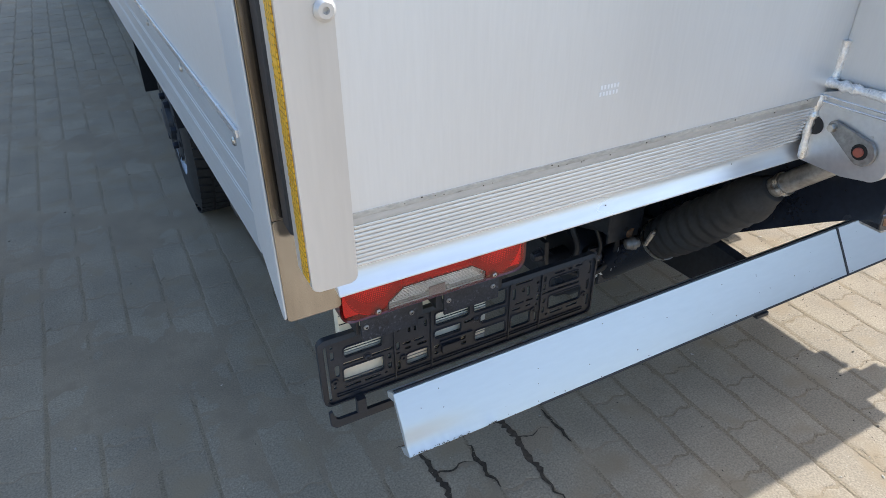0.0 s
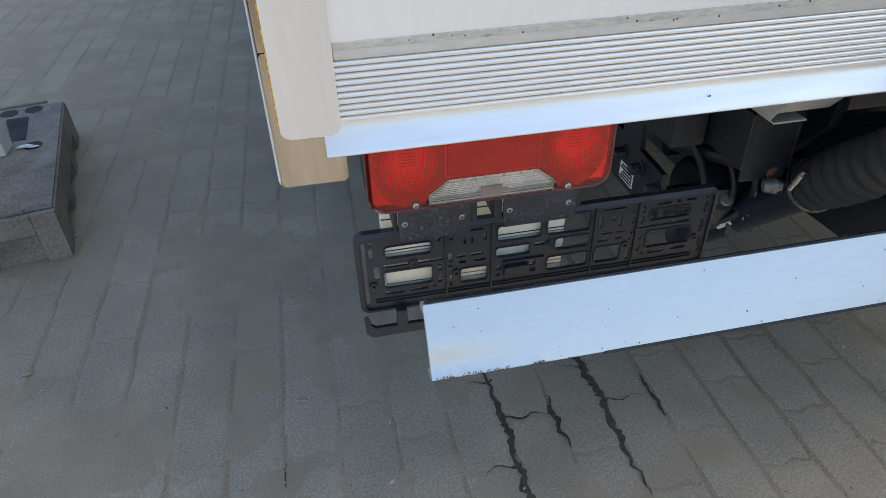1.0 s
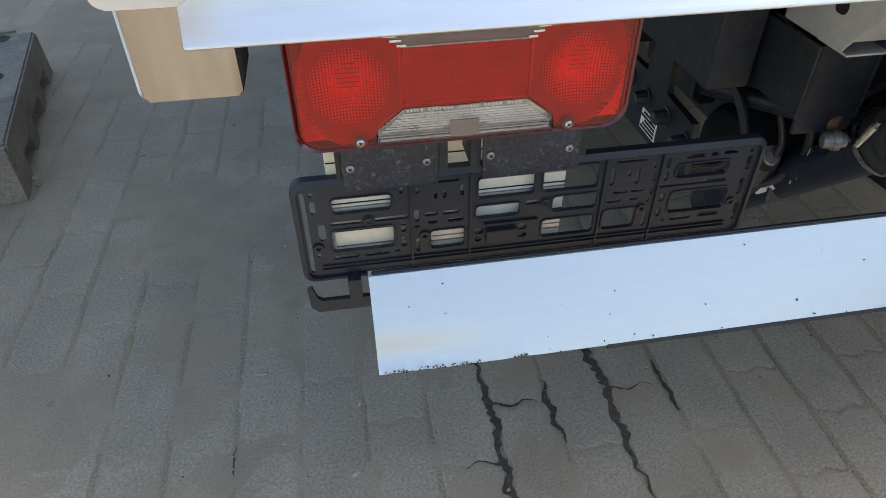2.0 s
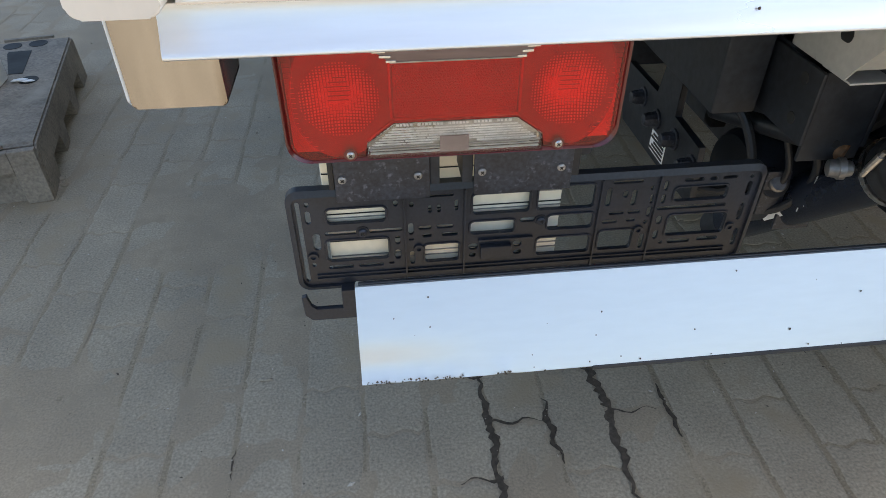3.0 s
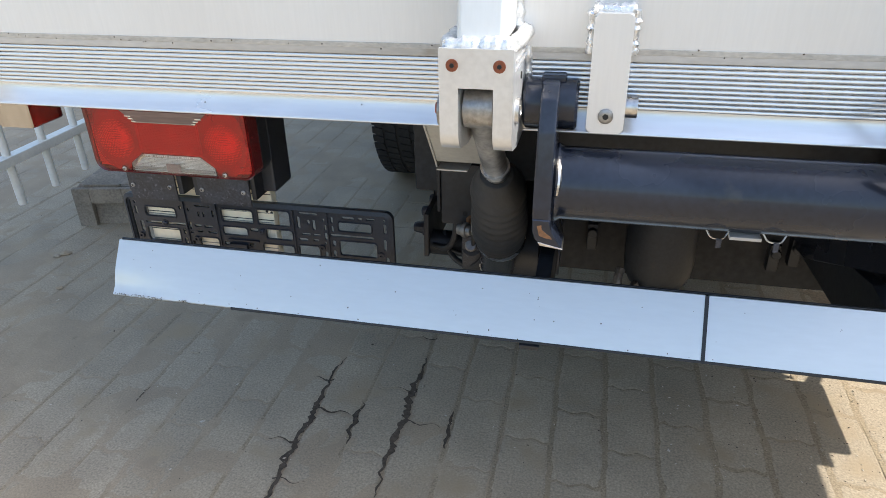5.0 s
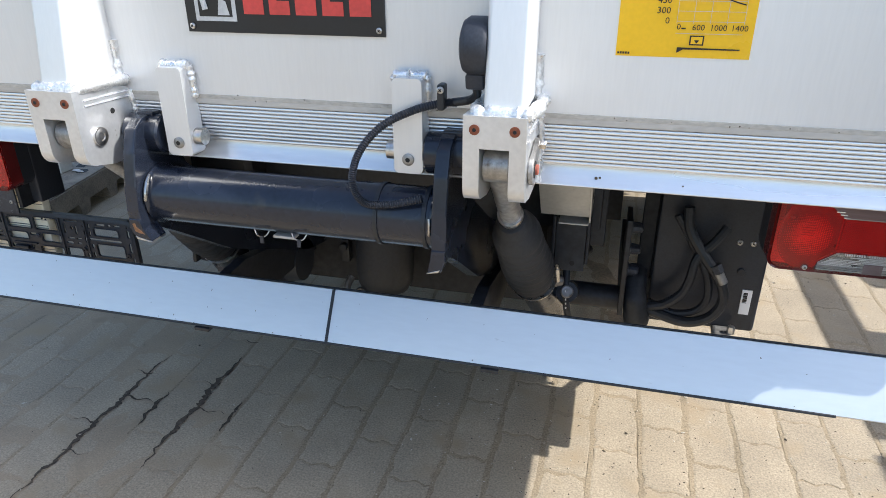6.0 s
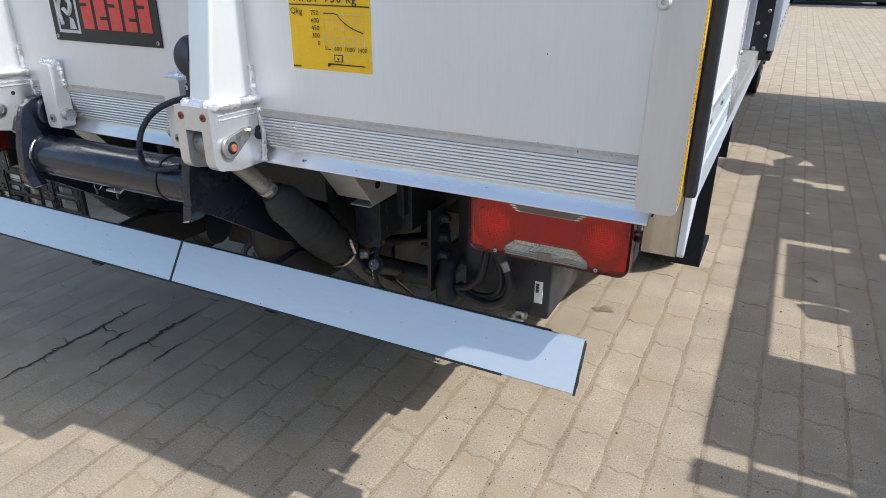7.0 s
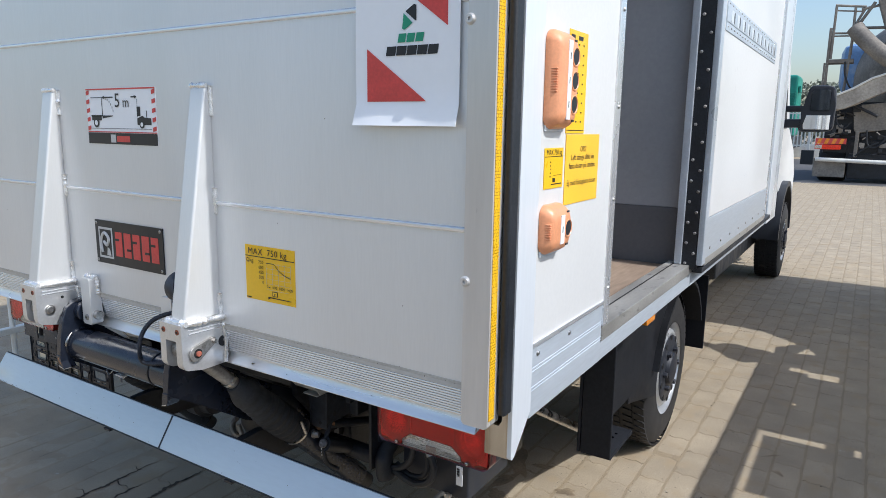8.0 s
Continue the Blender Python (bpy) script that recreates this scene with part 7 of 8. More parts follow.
def square_post(p, w, z0, z1, name):
    bb = bm_new()
    box(bb, -w / 2, w / 2, -w / 2, w / 2, z0, z1, 0.004)
    bmesh.ops.transform(bb, matrix=Matrix.Translation((p.x, p.y, 0)) @ Matrix.Rotation(math.atan2(-D.x, D.y), 4, "Z"), verts=bb.verts)
    return part(name, bb, M["fence"], fence)


square_post(fence_at(0.0, 0), 0.078, 0.151, 1.25, "post")
for z in (0.335, 1.15):
    bb = bm_new()
    box(bb, -0.038, 0.004, -2.3, -0.01, z - 0.016, z + 0.016, 0.004)
    bmesh.ops.transform(bb, matrix=Matrix.Translation((P0.x, P0.y, 0)) @ Matrix.Rotation(math.atan2(-D.x, D.y), 4, "Z"), verts=bb.verts)
    part("rail", bb, M["fence"], fence)
for i in range(12):
    d = -0.160 - 0.165 * i
    bb = bm_new()
    sweep(bb, [fence_at(d, 0.18) - Vector((0.017, 0, 0)), fence_at(d, 1.15) - Vector((0.017, 0, 0))], 0.0135, 12)
    part("bar", bb, M["fence"], fence)

# ---- what stands beyond the truck ----
mixer = thing("concrete_mixer_truck", (1.6, 18, 0), "dusty grey concrete mixer truck seen from behind", "truck")
MY = 16.0


def mbox(name, material, x0, x1, y0, y1, z0, z1, bev=0.01, label=""):
    return one_box(name, material, mixer, x0, x1, MY + y0, MY + y1, z0, z1, bev, label)


def mtube(name, material, pts, r, seg=8, label="", curved=True):
    bb = bm_new()
    sweep(bb, curve_through(pts, 6) if curved and len(pts) > 2 else pts, r, seg)
    return part(name, bb, material, mixer, label)


mbox("rear_guard", M["mixer"], 0.60, 1.22, 0.03, 0.10, 0.43, 0.84, 0.02, "grey mud guard")
for x in (0.95, 3.1):
    bb = bm_new()
    lathe(bb, [(-0.28, 0.24), (-0.28, 0.35), (-0.24, 0.385), (0.24, 0.385), (0.28, 0.35), (0.28, 0.24)], (x, MY + 0.8, 0.705), (1, 0, 0), 28)
    part("wheel", bb, M["tyre"], mixer)
mtube("rear_bar", M["fence"], [(0.64, MY - 0.06, 0.815), (3.4, MY - 0.06, 0.75)], 0.045, 12, "pale steel bumper bar", False)
board_ob = mbox("warning_board", M["signred"], 0.605, 1.19, -0.02, 0.02, 1.15, 1.27, 0.004, "red and orange marker board")
for k in range(4):
    bb = bm_new()
    prism(bb, [(0.63 + 0.14 * k, 1.153), (0.70 + 0.14 * k, 1.153), (0.74 + 0.14 * k, 1.267), (0.67 + 0.14 * k, 1.267)], "y", MY - 0.023, MY - 0.0205)
    part("marker_stripe", bb, M["amber"], board_ob)
lampm = mbox("tail_lamp", M["red_bright"], 0.60, 1.10, -0.03, 0.05, 1.03, 1.14, 0.015, "red tail lamp cluster")
one_box("lamp_lens", M["clear"], lampm, 0.615, 0.74, MY - 0.04, MY - 0.025, 1.045, 1.125, 0.004)
mbox("frame", M["chassis"], 1.2, 3.0, 0.3, 7.0, 0.75, 1.25, 0.02)
mbox("under_guard", M["chassis"], 1.25, 3.2, 0.25, 0.35, 0.40, 0.95, 0.02)
bb = bm_new()
lathe(bb, [(0.0, 0.62), (0.12, 0.80), (0.6, 1.15), (1.6, 1.48), (3.2, 1.45), (4.6, 0.8)], (2.52, MY + 0.45, 3.05), (0, 1, -0.26), 40)
part("drum", bb, M["mixer"], mixer, "dusty concrete drum")
for i in range(2):
    mtube("drum_blade", M["mixer"], [(2.52 + (0.85 + 0.4 * t) * math.cos(2.2 * t + 2.6 + 3.1 * i), MY + 0.6 + 1.2 * t, 2.98 - 0.3 * t + (0.85 + 0.4 * t) * math.sin(2.2 * t + 2.6 + 3.1 * i)) for t in [j / 12 for j in range(13)]], 0.05, 8)
bb = bm_new()
prism(bb, [(1.45, 4.10), (3.3, 4.3), (3.0, 3.25), (2.0, 3.0), (1.70, 3.35)], "y", MY - 0.1, MY + 0.4, 0.03)
part("hopper", bb, M["mixer"], mixer, "grey hopper")
# fat discharge pipe, open trough and the plate under it
mtube("discharge_pipe", M["mixer"], [(1.10, MY - 0.05, 3.56), (1.22, MY - 0.1, 3.40), (1.47, MY - 0.18, 3.14), (1.80, MY - 0.25, 2.86), (2.2, MY - 0.3, 2.70)], 0.165, 16, "dusty steel discharge pipe")
bb = bm_new()
prism(bb, [(0.85, 2.13), (1.20, 2.29), (1.52, 2.49), (1.77, 2.58), (2.2, 2.72), (2.2, 2.42), (1.81, 2.28), (1.34, 1.99), (1.10, 1.90), (0.90, 1.84)], "y", MY - 0.35, MY - 0.05, 0.03, 2)
trough = part("chute", bb, M["chute"], mixer, "mortar-coated chute")
bb = bm_new()
sweep(bb, [(0.85, MY - 0.36, 2.14), (1.20, MY - 0.36, 2.30), (1.52, MY - 0.36, 2.50), (1.77, MY - 0.36, 2.59), (2.2, MY - 0.36, 2.73)], 0.022, 8)
part("chute_rim", bb, M["fence"], trough, "pale worn rim")
bb = bm_new()
prism(bb, [(1.24, 1.97), (2.5, 2.1), (2.5, 1.52), (1.90, 1.47), (1.36, 1.38), (1.30, 1.44)], "y", MY + 0.05, MY + 0.12, 0.02)
part("chute_plate", bb, M["mixer"], mixer, "dusty plate under the chute")
mtube("chute_ram", M["chassis"], [(1.23, MY - 0.02, 1.99), (1.70, MY - 0.06, 1.74)], 0.03, 10, "", False)
# thin cage and ladder beside the drum
for pts, r in (([(0.66, 3.59), (0.66, 2.30)], 0.028), ([(0.72, 4.04), (0.71, 2.95)], 0.026), ([(1.07, 4.02), (1.07, 3.02)], 0.026), ([(0.70, 4.05), (1.26, 3.98)], 0.024), ([(0.75, 3.94), (1.20, 3.89)], 0.016), ([(0.71, 3.48), (1.05, 3.46)], 0.022), ([(0.71, 3.42), (1.05, 3.41)], 0.016), ([(0.61, 2.87), (0.61, 2.35)], 0.02), ([(1.08, 3.41), (1.02, 2.25)], 0.028), ([(1.18, 3.93), (1.58, 4.01)], 0.028), ([(1.26, 3.98), (1.07, 3.56)], 0.026), ([(1.41, 4.06), (1.16, 3.63)], 0.032), ([(1.20, 3.56), (1.65, 3.54)], 0.03)):
    mtube("cage_bar", M["mixer"], [(x, MY + 0.02, z) for x, z in pts], r, 8, "", False)
mbox("walkway", M["mixer"], 0.66, 1.14, 0.0, 0.4, 2.86, 2.94, 0.008)
mbox("water_tank", M["blue"], 0.83, 1.6, 1.7, 2.6, 2.30, 3.45, 0.22, "blue water tank, its sun reflection painted as pale patches")
mbox("support_frame", M["mixer"], 1.34, 1.41, 0.0, 0.1, 0.88, 1.42, 0.01)
mbox("support_frame", M["mixer"], 2.9, 3.05, 0.2, 0.35, 1.2, 2.6, 0.02)
# dark sheet added to stand for the darkness between the gear
mbox("rear_bulkhead", M["chassis"], 0.74, 3.0, 0.32, 0.40, 0.95, 2.05, 0.02, "dark sheet added behind the gear as a backdrop")
for pts, r in (([(0.99, 2.88), (1.02, 2.60), (1.13, 2.35), (1.28, 2.25)], 0.018), ([(1.54, 1.45), (1.57, 1.19), (1.67, 1.09), (1.80, 1.15), (1.90, 1.30)], 0.016), ([(1.38, 0.90), (1.49, 1.03), (1.62, 1.12), (1.78, 1.20)], 0.018), ([(0.95, 1.70), (1.03, 1.52), (1.14, 1.50), (1.24, 1.62)], 0.014)):
    mtube("hose", M["rubber"], [(x, MY - 0.05, z) for x, z in pts], r)
rnd = random.Random(31)
for i in range(46):
    x, z = (rnd.uniform(0.80, 1.26), rnd.uniform(1.28, 1.84)) if i < 24 else (rnd.uniform(1.25, 2.2), rnd.uniform(0.86, 1.42))
    w, key = rnd.uniform(0.04, 0.15), ("chassis", "mixer", "rubber", "chute", "dusty")[i % 5]
    if i % 2:
        lean = rnd.uniform(-0.8, 0.8)
        mtube("pipe", M[key], [(x, MY + 0.04, z), (x + 1.6 * w * math.cos(lean), MY + rnd.uniform(-0.02, 0.1), z + 1.6 * w * math.sin(lean))], rnd.uniform(0.010, 0.022), 8, "", False)
    else:
        mbox("fitting", M[key], x, x + w, 0.02, 0.2, z, z + w * rnd.uniform(0.5, 1.2), 0.010)

far = Matrix.Translation((1.67, -0.94, 1.386)) @ Matrix.Scale(1.3, 4) @ Matrix.Translation((-1.67, 0.94, -1.386))
mixer.location, mixer.scale = far @ mixer.location, (1.3, 1.3, 1.3)

# green lorry, far fence and hedge
far_lorry = thing("green_lorry", (-2.6, 36, 0), "green covered lorry standing behind a white fence", "lorry")
cover = one_box("cover", M["teal"], far_lorry, -4.6, -1.62, 36, 38, 1.2, 4.12, 0.16, "green cab back")
for k in range(5):
    one_box("vent_slat", M["teal"], cover, -2.15, -1.72, 35.95, 36.0, 2.75 + 0.12 * k, 2.81 + 0.12 * k, 0.01)
one_box("side_fin", M["teal"], cover, -1.62, -1.52, 36.1, 36.6, 3.3, 3.6, 0.02)
one_box("chassis", M["chassis"], far_lorry, -4.4, -1.7, 36.2, 42, 0.6, 1.2, 0.05)
for x in (-4.2, -1.9):
    bb = bm_new()
    lathe(bb, [(-0.15, 0.25), (-0.15, 0.45), (-0.12, 0.5), (0.12, 0.5), (0.15, 0.45), (0.15, 0.25)], (x, 37, 0.5), (1, 0, 0), 20)
    part("wheel", bb, M["tyre"], far_lorry)
far_fence = thing("far_fence", (0, 33, 0), "white barred fence across the yard", "fence")
FB = 33.0
for z in (0.82, 2.22):
    one_box("rail", M["fence"], far_fence, -7, 3.2, FB - 0.03, FB + 0.03, z - 0.03, z + 0.03, 0.004)
bb = bm_new()
box(bb, -0.025, 0.025, FB - 0.02, FB + 0.02, 0.75, 2.30)
first = part("bar", bb, M["fence"], far_fence, "", 0)
first.location.x = -7
for i in range(1, 72):
    o = new("bar", first.data)
    o.parent, o.matrix_parent_inverse = far_fence, Matrix.Translation(far_fence.location).inverted()
    o.location.x = -7 + 0.142 * i
for x in (-4.6, -2.6, -0.72, 1.2):
    one_box("fence_weight", M["rubber"], far_fence, x - 0.25, x + 0.25, FB - 0.2, FB + 0.2, 0, 0.62, 0.01)
    one_box("post", M["fence"], far_fence, x - 0.05, x + 0.05, FB - 0.05, FB + 0.05, 0.62, 2.35, 0.004)

one_box("low_wall", M["fence"], far_fence, -14, 8, 42.5, 42.7, 0.0, 0.75, 0.02, "pale low wall")
random.seed(11)
bb = bm_new()
for i in range(17000):
    x = random.uniform(-16, 9)
    top = 4.3 + 0.5 * noise.noise((x * 0.35, 0, 3)) + 0.35 * noise.noise((x * 1.3, 2, 0))
    z = 0.5 + (top - 0.5) * random.random() ** 0.8
    c = Vector((x, 44 + random.uniform(-0.9, 0.9) + 0.5 * noise.noise((x, z, 0)), max(0.1, z)))
    u = Vector((random.gauss(0, 1), random.gauss(0, 1), random.gauss(0, 1))).normalized()
    v = u.orthogonal().normalized()
    w = random.uniform(0.06, 0.14)
    bb.faces.new([bb.verts.new(c + u * w), bb.verts.new(c + v * w * 0.6), bb.verts.new(c - u * w), bb.verts.new(c - v * w * 0.6)])
me = bpy.data.meshes.new("hedge")
bb.to_mesh(me), bb.free()
me.materials.append(M["leaf"])
tagged(new("hedge", me), "green hedge at the far edge of the yard, muted for haze", "hedge", "", "stuff")

# unseen parked vehicle, inferred from its shade: thin sheets cut to that shade's outline
trailer = thing("unseen_shade_trailer", (4.0, 2.0, 0), "unseen trailer alongside the truck, sheets cut to the shade they throw", "trailer")
TX, TB, DZ = 2.447, 0.006, -0.972
bb = bm_new()
perforated(bb, "x", TX, TX + TB, 0.755, 3.40, 1.05, 2.33, [(1.275, 1.735, 1.905, 2.18), (1.735, 2.315, 2.145, 2.18), (2.315, 2.365, 1.87, 2.18), (3.33, 3.39, 2.03, 2.14), (3.27, 3.37, 1.85, 2.03), (2.30, 2.37, 1.715, 1.75), (1.69, 1.745, 1.73, 1.775), (1.48, 1.57, 1.725, 1.785), (1.26, 1.29, 1.76, 1.80), (2.78, 2.80, 2.04, 2.07)])
bmesh.ops.translate(bb, vec=(0, 0, DZ), verts=bb.verts)
part("side_board", bb, M["mixer"], trailer, "unseen grey sheet with holes for the sun patches")
# small unseen sheet that blocks one corner of the sun patch
bb = bm_new()
prism(bb, [(1.60, 1.90), (1.715, 1.90), (1.735, 1.965), (1.72, 2.03), (1.70, 2.09), (1.66, 2.065), (1.60, 2.04)], "x", TX - 0.008, TX - 0.001)
bmesh.ops.translate(bb, vec=(0, 0, DZ), verts=bb.verts)
part("latch", bb, M["chassis"], trailer)
bb = bm_new()
perforated(bb, "x", TX, TX + TB, -3.2, 0.754, 1.05, 2.20, [(0.69, 0.712, 1.94, 2.19)])
bmesh.ops.translate(bb, vec=(0, 0, DZ), verts=bb.verts)
part("tail_board", bb, M["mixer"], trailer)
one_box("tail_lamp_pod", M["chassis"], trailer, TX, TX + TB, 0.565, 0.665, 2.15 + DZ, 2.345 + DZ, 0.002)
one_box("hinge_bar", M["chassis"], trailer, TX, TX + TB, 0.725, 0.754, 2.201 + DZ, 2.33 + DZ, 0.001)
# outline follows the shade's far edge and the arm-like shape in it
bb = bm_new()
prism(bb, [(4.09, 1.05), (6.26, 1.05), (6.26, 3.1), (4.15, 3.1), (4.13, 2.60), (4.105, 2.40), (3.92, 2.15), (3.77, 2.275), (3.62, 2.27), (3.66, 2.33), (3.65, 2.42), (3.69, 2.52), (3.68, 2.60), (3.60, 2.66), (3.63, 2.75), (3.67, 2.84), (3.62, 2.87), (3.57, 2.77), (3.50, 2.66), (3.44, 2.59), (3.37, 2.53), (3.33, 2.43), (3.405, 2.31), (3.405, 1.98), (3.64, 1.98), (3.735, 2.015), (3.705, 2.135), (3.87, 2.075), (3.735, 2.012), (3.641, 1.978), (3.385, 1.976), (3.385, 1.05)], "x", TX + 0.007, TX + 0.007 + TB)
bmesh.ops.translate(bb, vec=(0, 0, DZ), verts=bb.verts)
part("head_board", bb, M["mixer"], trailer, "unseen sheet cut to the far part of the shade")
one_box("bed", M["chassis"], trailer, TX + TB, TX + 2.3, -3.2, 6.2, 0.45, 0.60, 0.02)
for y in (-2.0, -0.9, 5.2):
    for x in (TX + 0.25, TX + 2.05):
        bb = bm_new()
        lathe(bb, [(-0.14, 0.25), (-0.14, 0.42), (-0.1, 0.46), (0.1, 0.46), (0.14, 0.42), (0.14, 0.25)], (x, y, 0.46), (1, 0, 0), 24)
        part("wheel", bb, M["tyre"], trailer)

# ---- ground ----
bb = bm_new()
q = [bb.verts.new(p) for p in ((-400, -400, -0.0021), (400, -400, -0.0021), (400, 400, -0.0021), (-400, 400, -0.0021))]
bb.faces.new(q)
solo("ground", bb, M["sand"], "sandy bed of the paved yard", "ground", "", "structure")
bb = bm_new()
for x0, x1, y0, y1 in ((-60, -3, 10.5, 20.3), (5, 60, 10.5, 20.3), (-60, 60, 39, 200), (-60, -6, -25, 10.5), (8, 60, -25, 10.5), (-6, 8, -25, -3.5)):
    q = [bb.verts.new(p) for p in ((x0, y0, -0.0004), (x1, y0, -0.0004), (x1, y1, -0.0004), (x0, y1, -0.0004))]
    bb.faces.new(q)
solo("pavement", bb, M["ground"], "tan block paving farther off in the yard", "pavement", "", "structure")
bb = bm_new()
q = [bb.verts.new(p) for p in ((-60, 20.3, 0.0), (60, 20.3, 0.0), (60, 39, 0.0), (-60, 39, 0.0))]
bb.faces.new(q)
solo("road", bb, M["asphalt"], "grey asphalt lane beyond the paving", "road", "", "structure")

# interlocking pavers: long edges step sideways, rows staggered by half a stone
PW, PL, GAP = 0.1115, 0.2193, 0.0045
SIDE = 0.0008           # the long joints are wider


def jog(f):
    """Sideways step of the long joint, along one stone."""
    f %= 1.0
    if f < 0.18:
        return 0.0
    if f < 0.30:
        return (f - 0.18) / 0.12
    if f < 0.68:
        return 1.0
    if f < 0.80:
        return 1 - (f - 0.68) / 0.12
    return 0.0


def ripple(g):
    """Wave of the short joint across a stone."""
    return 0.0055 * math.sin(g * 12.0)


STEPS = (0.0, 0.18, 0.30, 0.68, 0.80, 1.0)


def stone_outline(inset):
    """Outline of one stone round its own middle."""
    out = []
    for g in (-0.36, -0.24, -0.12, 0.0, 0.12, 0.24, 0.36):
        out.append((g * PW, -0.5 * (PL - 2 * inset) + ripple(g)))
    for f in STEPS:
        out.append((PW / 2 - SIDE - inset + 0.004 * (jog(f) - 0.5), (f - 0.5) * (PL - 2 * inset)))
    for g in (0.36, 0.24, 0.12, 0.0, -0.12, -0.24, -0.36):
        out.append((g * PW, 0.5 * (PL - 2 * inset) + ripple(g)))
    for f in reversed(STEPS):
        out.append((-PW / 2 + SIDE + inset + 0.004 * (jog(f + 0.5) - 0.5), (f - 0.5) * (PL - 2 * inset)))
    return out


def stone_mesh(name, seed):
    """One stone with chipped, uneven edges."""
    dense = []
    base_line = stone_outline(GAP / 2)
    for i, p in enumerate(base_line):
        q = base_line[(i + 1) % len(base_line)]
        steps = max(1, round(math.dist(p, q) / 0.014))
        dense += [(p[0] + (q[0] - p[0]) * k / steps, p[1] + (q[1] - p[1]) * k / steps) for k in range(steps)]
    chip = random.Random(seed)
    bb = bm_new()
    worn = [chip.gauss(0, 0.0009) + (0.004 if chip.random() < 0.06 else 0) for _ in dense]
    rings = []
    for inset, z in ((0.0, -0.006), (0.0006, -0.0009), (0.006, -0.0001), (0.014, 0.0)):
        ring = []
        for (u, v), w in zip(dense, worn):
            d = inset + max(-0.002, w) * (1 if inset < 0.01 else 0.4)
            su = 1 - d / (PW / 2) if abs(u) / (PW / 2) > 0.86 else 1 - d / (PW / 2) * (abs(u) / (PW / 2))
            sv = 1 - d / (PL / 2) if abs(v) / (PL / 2) > 0.9 else 1 - d / (PL / 2) * (abs(v) / (PL / 2))
            ring.append(bb.verts.new((u * su, v * sv, z + (chip.gauss(0, 0.0001) if inset > 0.01 else 0))))
        rings.append(ring)
    c = len(dense)
    for r, s in zip(rings, rings[1:]):
        for i in range(c):
            bb.faces.new((r[i], r[(i + 1) % c], s[(i + 1) % c], s[i]))
    bb.faces.new(rings[-1])
    me = bpy.data.meshes.new(name)
    bb.to_mesh(me)
    bb.free()
    me.materials.append(M["paver"])
    return me


Y_REF = 0.405


def column(i):
    """Place of the long joint left of column i; the rows were laid a little unevenly."""
    if -5 <= i <= 15:
        return float(np.interp(i, (-5, 0, 2, 15), (-1.247, -0.695, -0.480, 1.010)))
    return -1.247 + 0.1125 * (i + 5) if i < -5 else 1.010 + 0.1125 * (i - 15)


def stone_at(i, j):
    """Middle of the stone in column i, row j; the long joints of neighbours match when shifted by half a stone."""
    return (column(i) + column(i + 1)) / 2, Y_REF + PL * (j + 0.5 + (0.5 if i % 2 else 0.0))


def lies_near(x, y):
    return -1.45 < x < 1.15 and -0.55 < y < 1.05


stones = [stone_mesh("paver", k) for k in range(6)]
simple = bmesh.new()
rings = [[simple.verts.new((u, v, z)) for u, v in stone_outline(i)] for i, z in ((GAP / 2, -0.006), (GAP / 2 + 0.0006, -0.0014), (GAP / 2 + 0.005, 0.0))]
for r, s in zip(rings, rings[1:]):
    for i in range(len(r)):
        simple.faces.new((r[i], r[(i + 1) % len(r)], s[(i + 1) % len(r)], s[i]))
simple.faces.new(rings[-1])
far_stone = bpy.data.meshes.new("far_stone")
simple.to_mesh(far_stone)
simple.free()
SHAPES = [([v.co.copy() for v in me.vertices], [tuple(p.vertices) for p in me.polygons]) for me in (*stones, far_stone)]
paving = thing("pavement", (0, 0, 0), "tan interlocking concrete pavers with sandy joints", "pavement", "", "structure")
rnd = random.Random(5)
verts_all, faces_all = [], []
count = 0
for i in range(-49, 80):
    for j in range(-19, 92):
        x, y = stone_at(i, j)
        if not (-6.0 < x < 8.0 and -3.5 < y < 10.5 or -3 < x < 5 and 10 < y < 20.3):
            continue
        dz = max(-0.0006, min(0.0008, rnd.gauss(0, 0.0004)))
        tx, ty = rnd.gauss(0, 0.002), rnd.gauss(0, 0.0013)
        if lies_near(x, y) and count < 300:
            count += 1
            o = new("paver", stones[rnd.randrange(6)])
            o.parent = paving
            o.location, o.rotation_euler = (x, y, dz), (ty, tx, rnd.gauss(0, 0.004))
        else:
            k = len(verts_all)
            base, faces = SHAPES[rnd.randrange(6) if -2.6 < x < 1.9 and -1.2 < y < 4.5 else 6]
            verts_all += [(x + v.x, y + v.y, v.z + dz + ty * v.y - tx * v.x) for v in base]
            faces_all += [tuple(k + q for q in f) for f in faces]
me = bpy.data.meshes.new("paver_field")
me.from_pydata(verts_all, [], faces_all)
me.materials.append(M["paver"])
field = new("paver_field", me)
field.parent = paving
field["kind"] = "stuff"

# sand washed into the joints; beside the truck's far flank packed dust buries the stones
def drift(x, y):
    """Height of the sand in the joints."""
    h = 0.0015 * noise.noise((x * 2.3, y * 2.3, 4.0)) + 0.0011 * noise.noise((x * 9, y * 9, 1.0)) + 0.0007 * noise.noise((x * 31, y * 31, 2.0))
    bank = float(np.interp(x + 0.12 * noise.noise((x * 1.5, y * 1.5, 8.0)) + 0.06 * max(0.0, y - 2.5), (-1.0, -0.55, -0.15), (0.0004, 0.0003, 0.0)))
    return max(-0.0016, min(3.0 * bank - 0.0008, 1.6 * h - 0.0009 + bank))


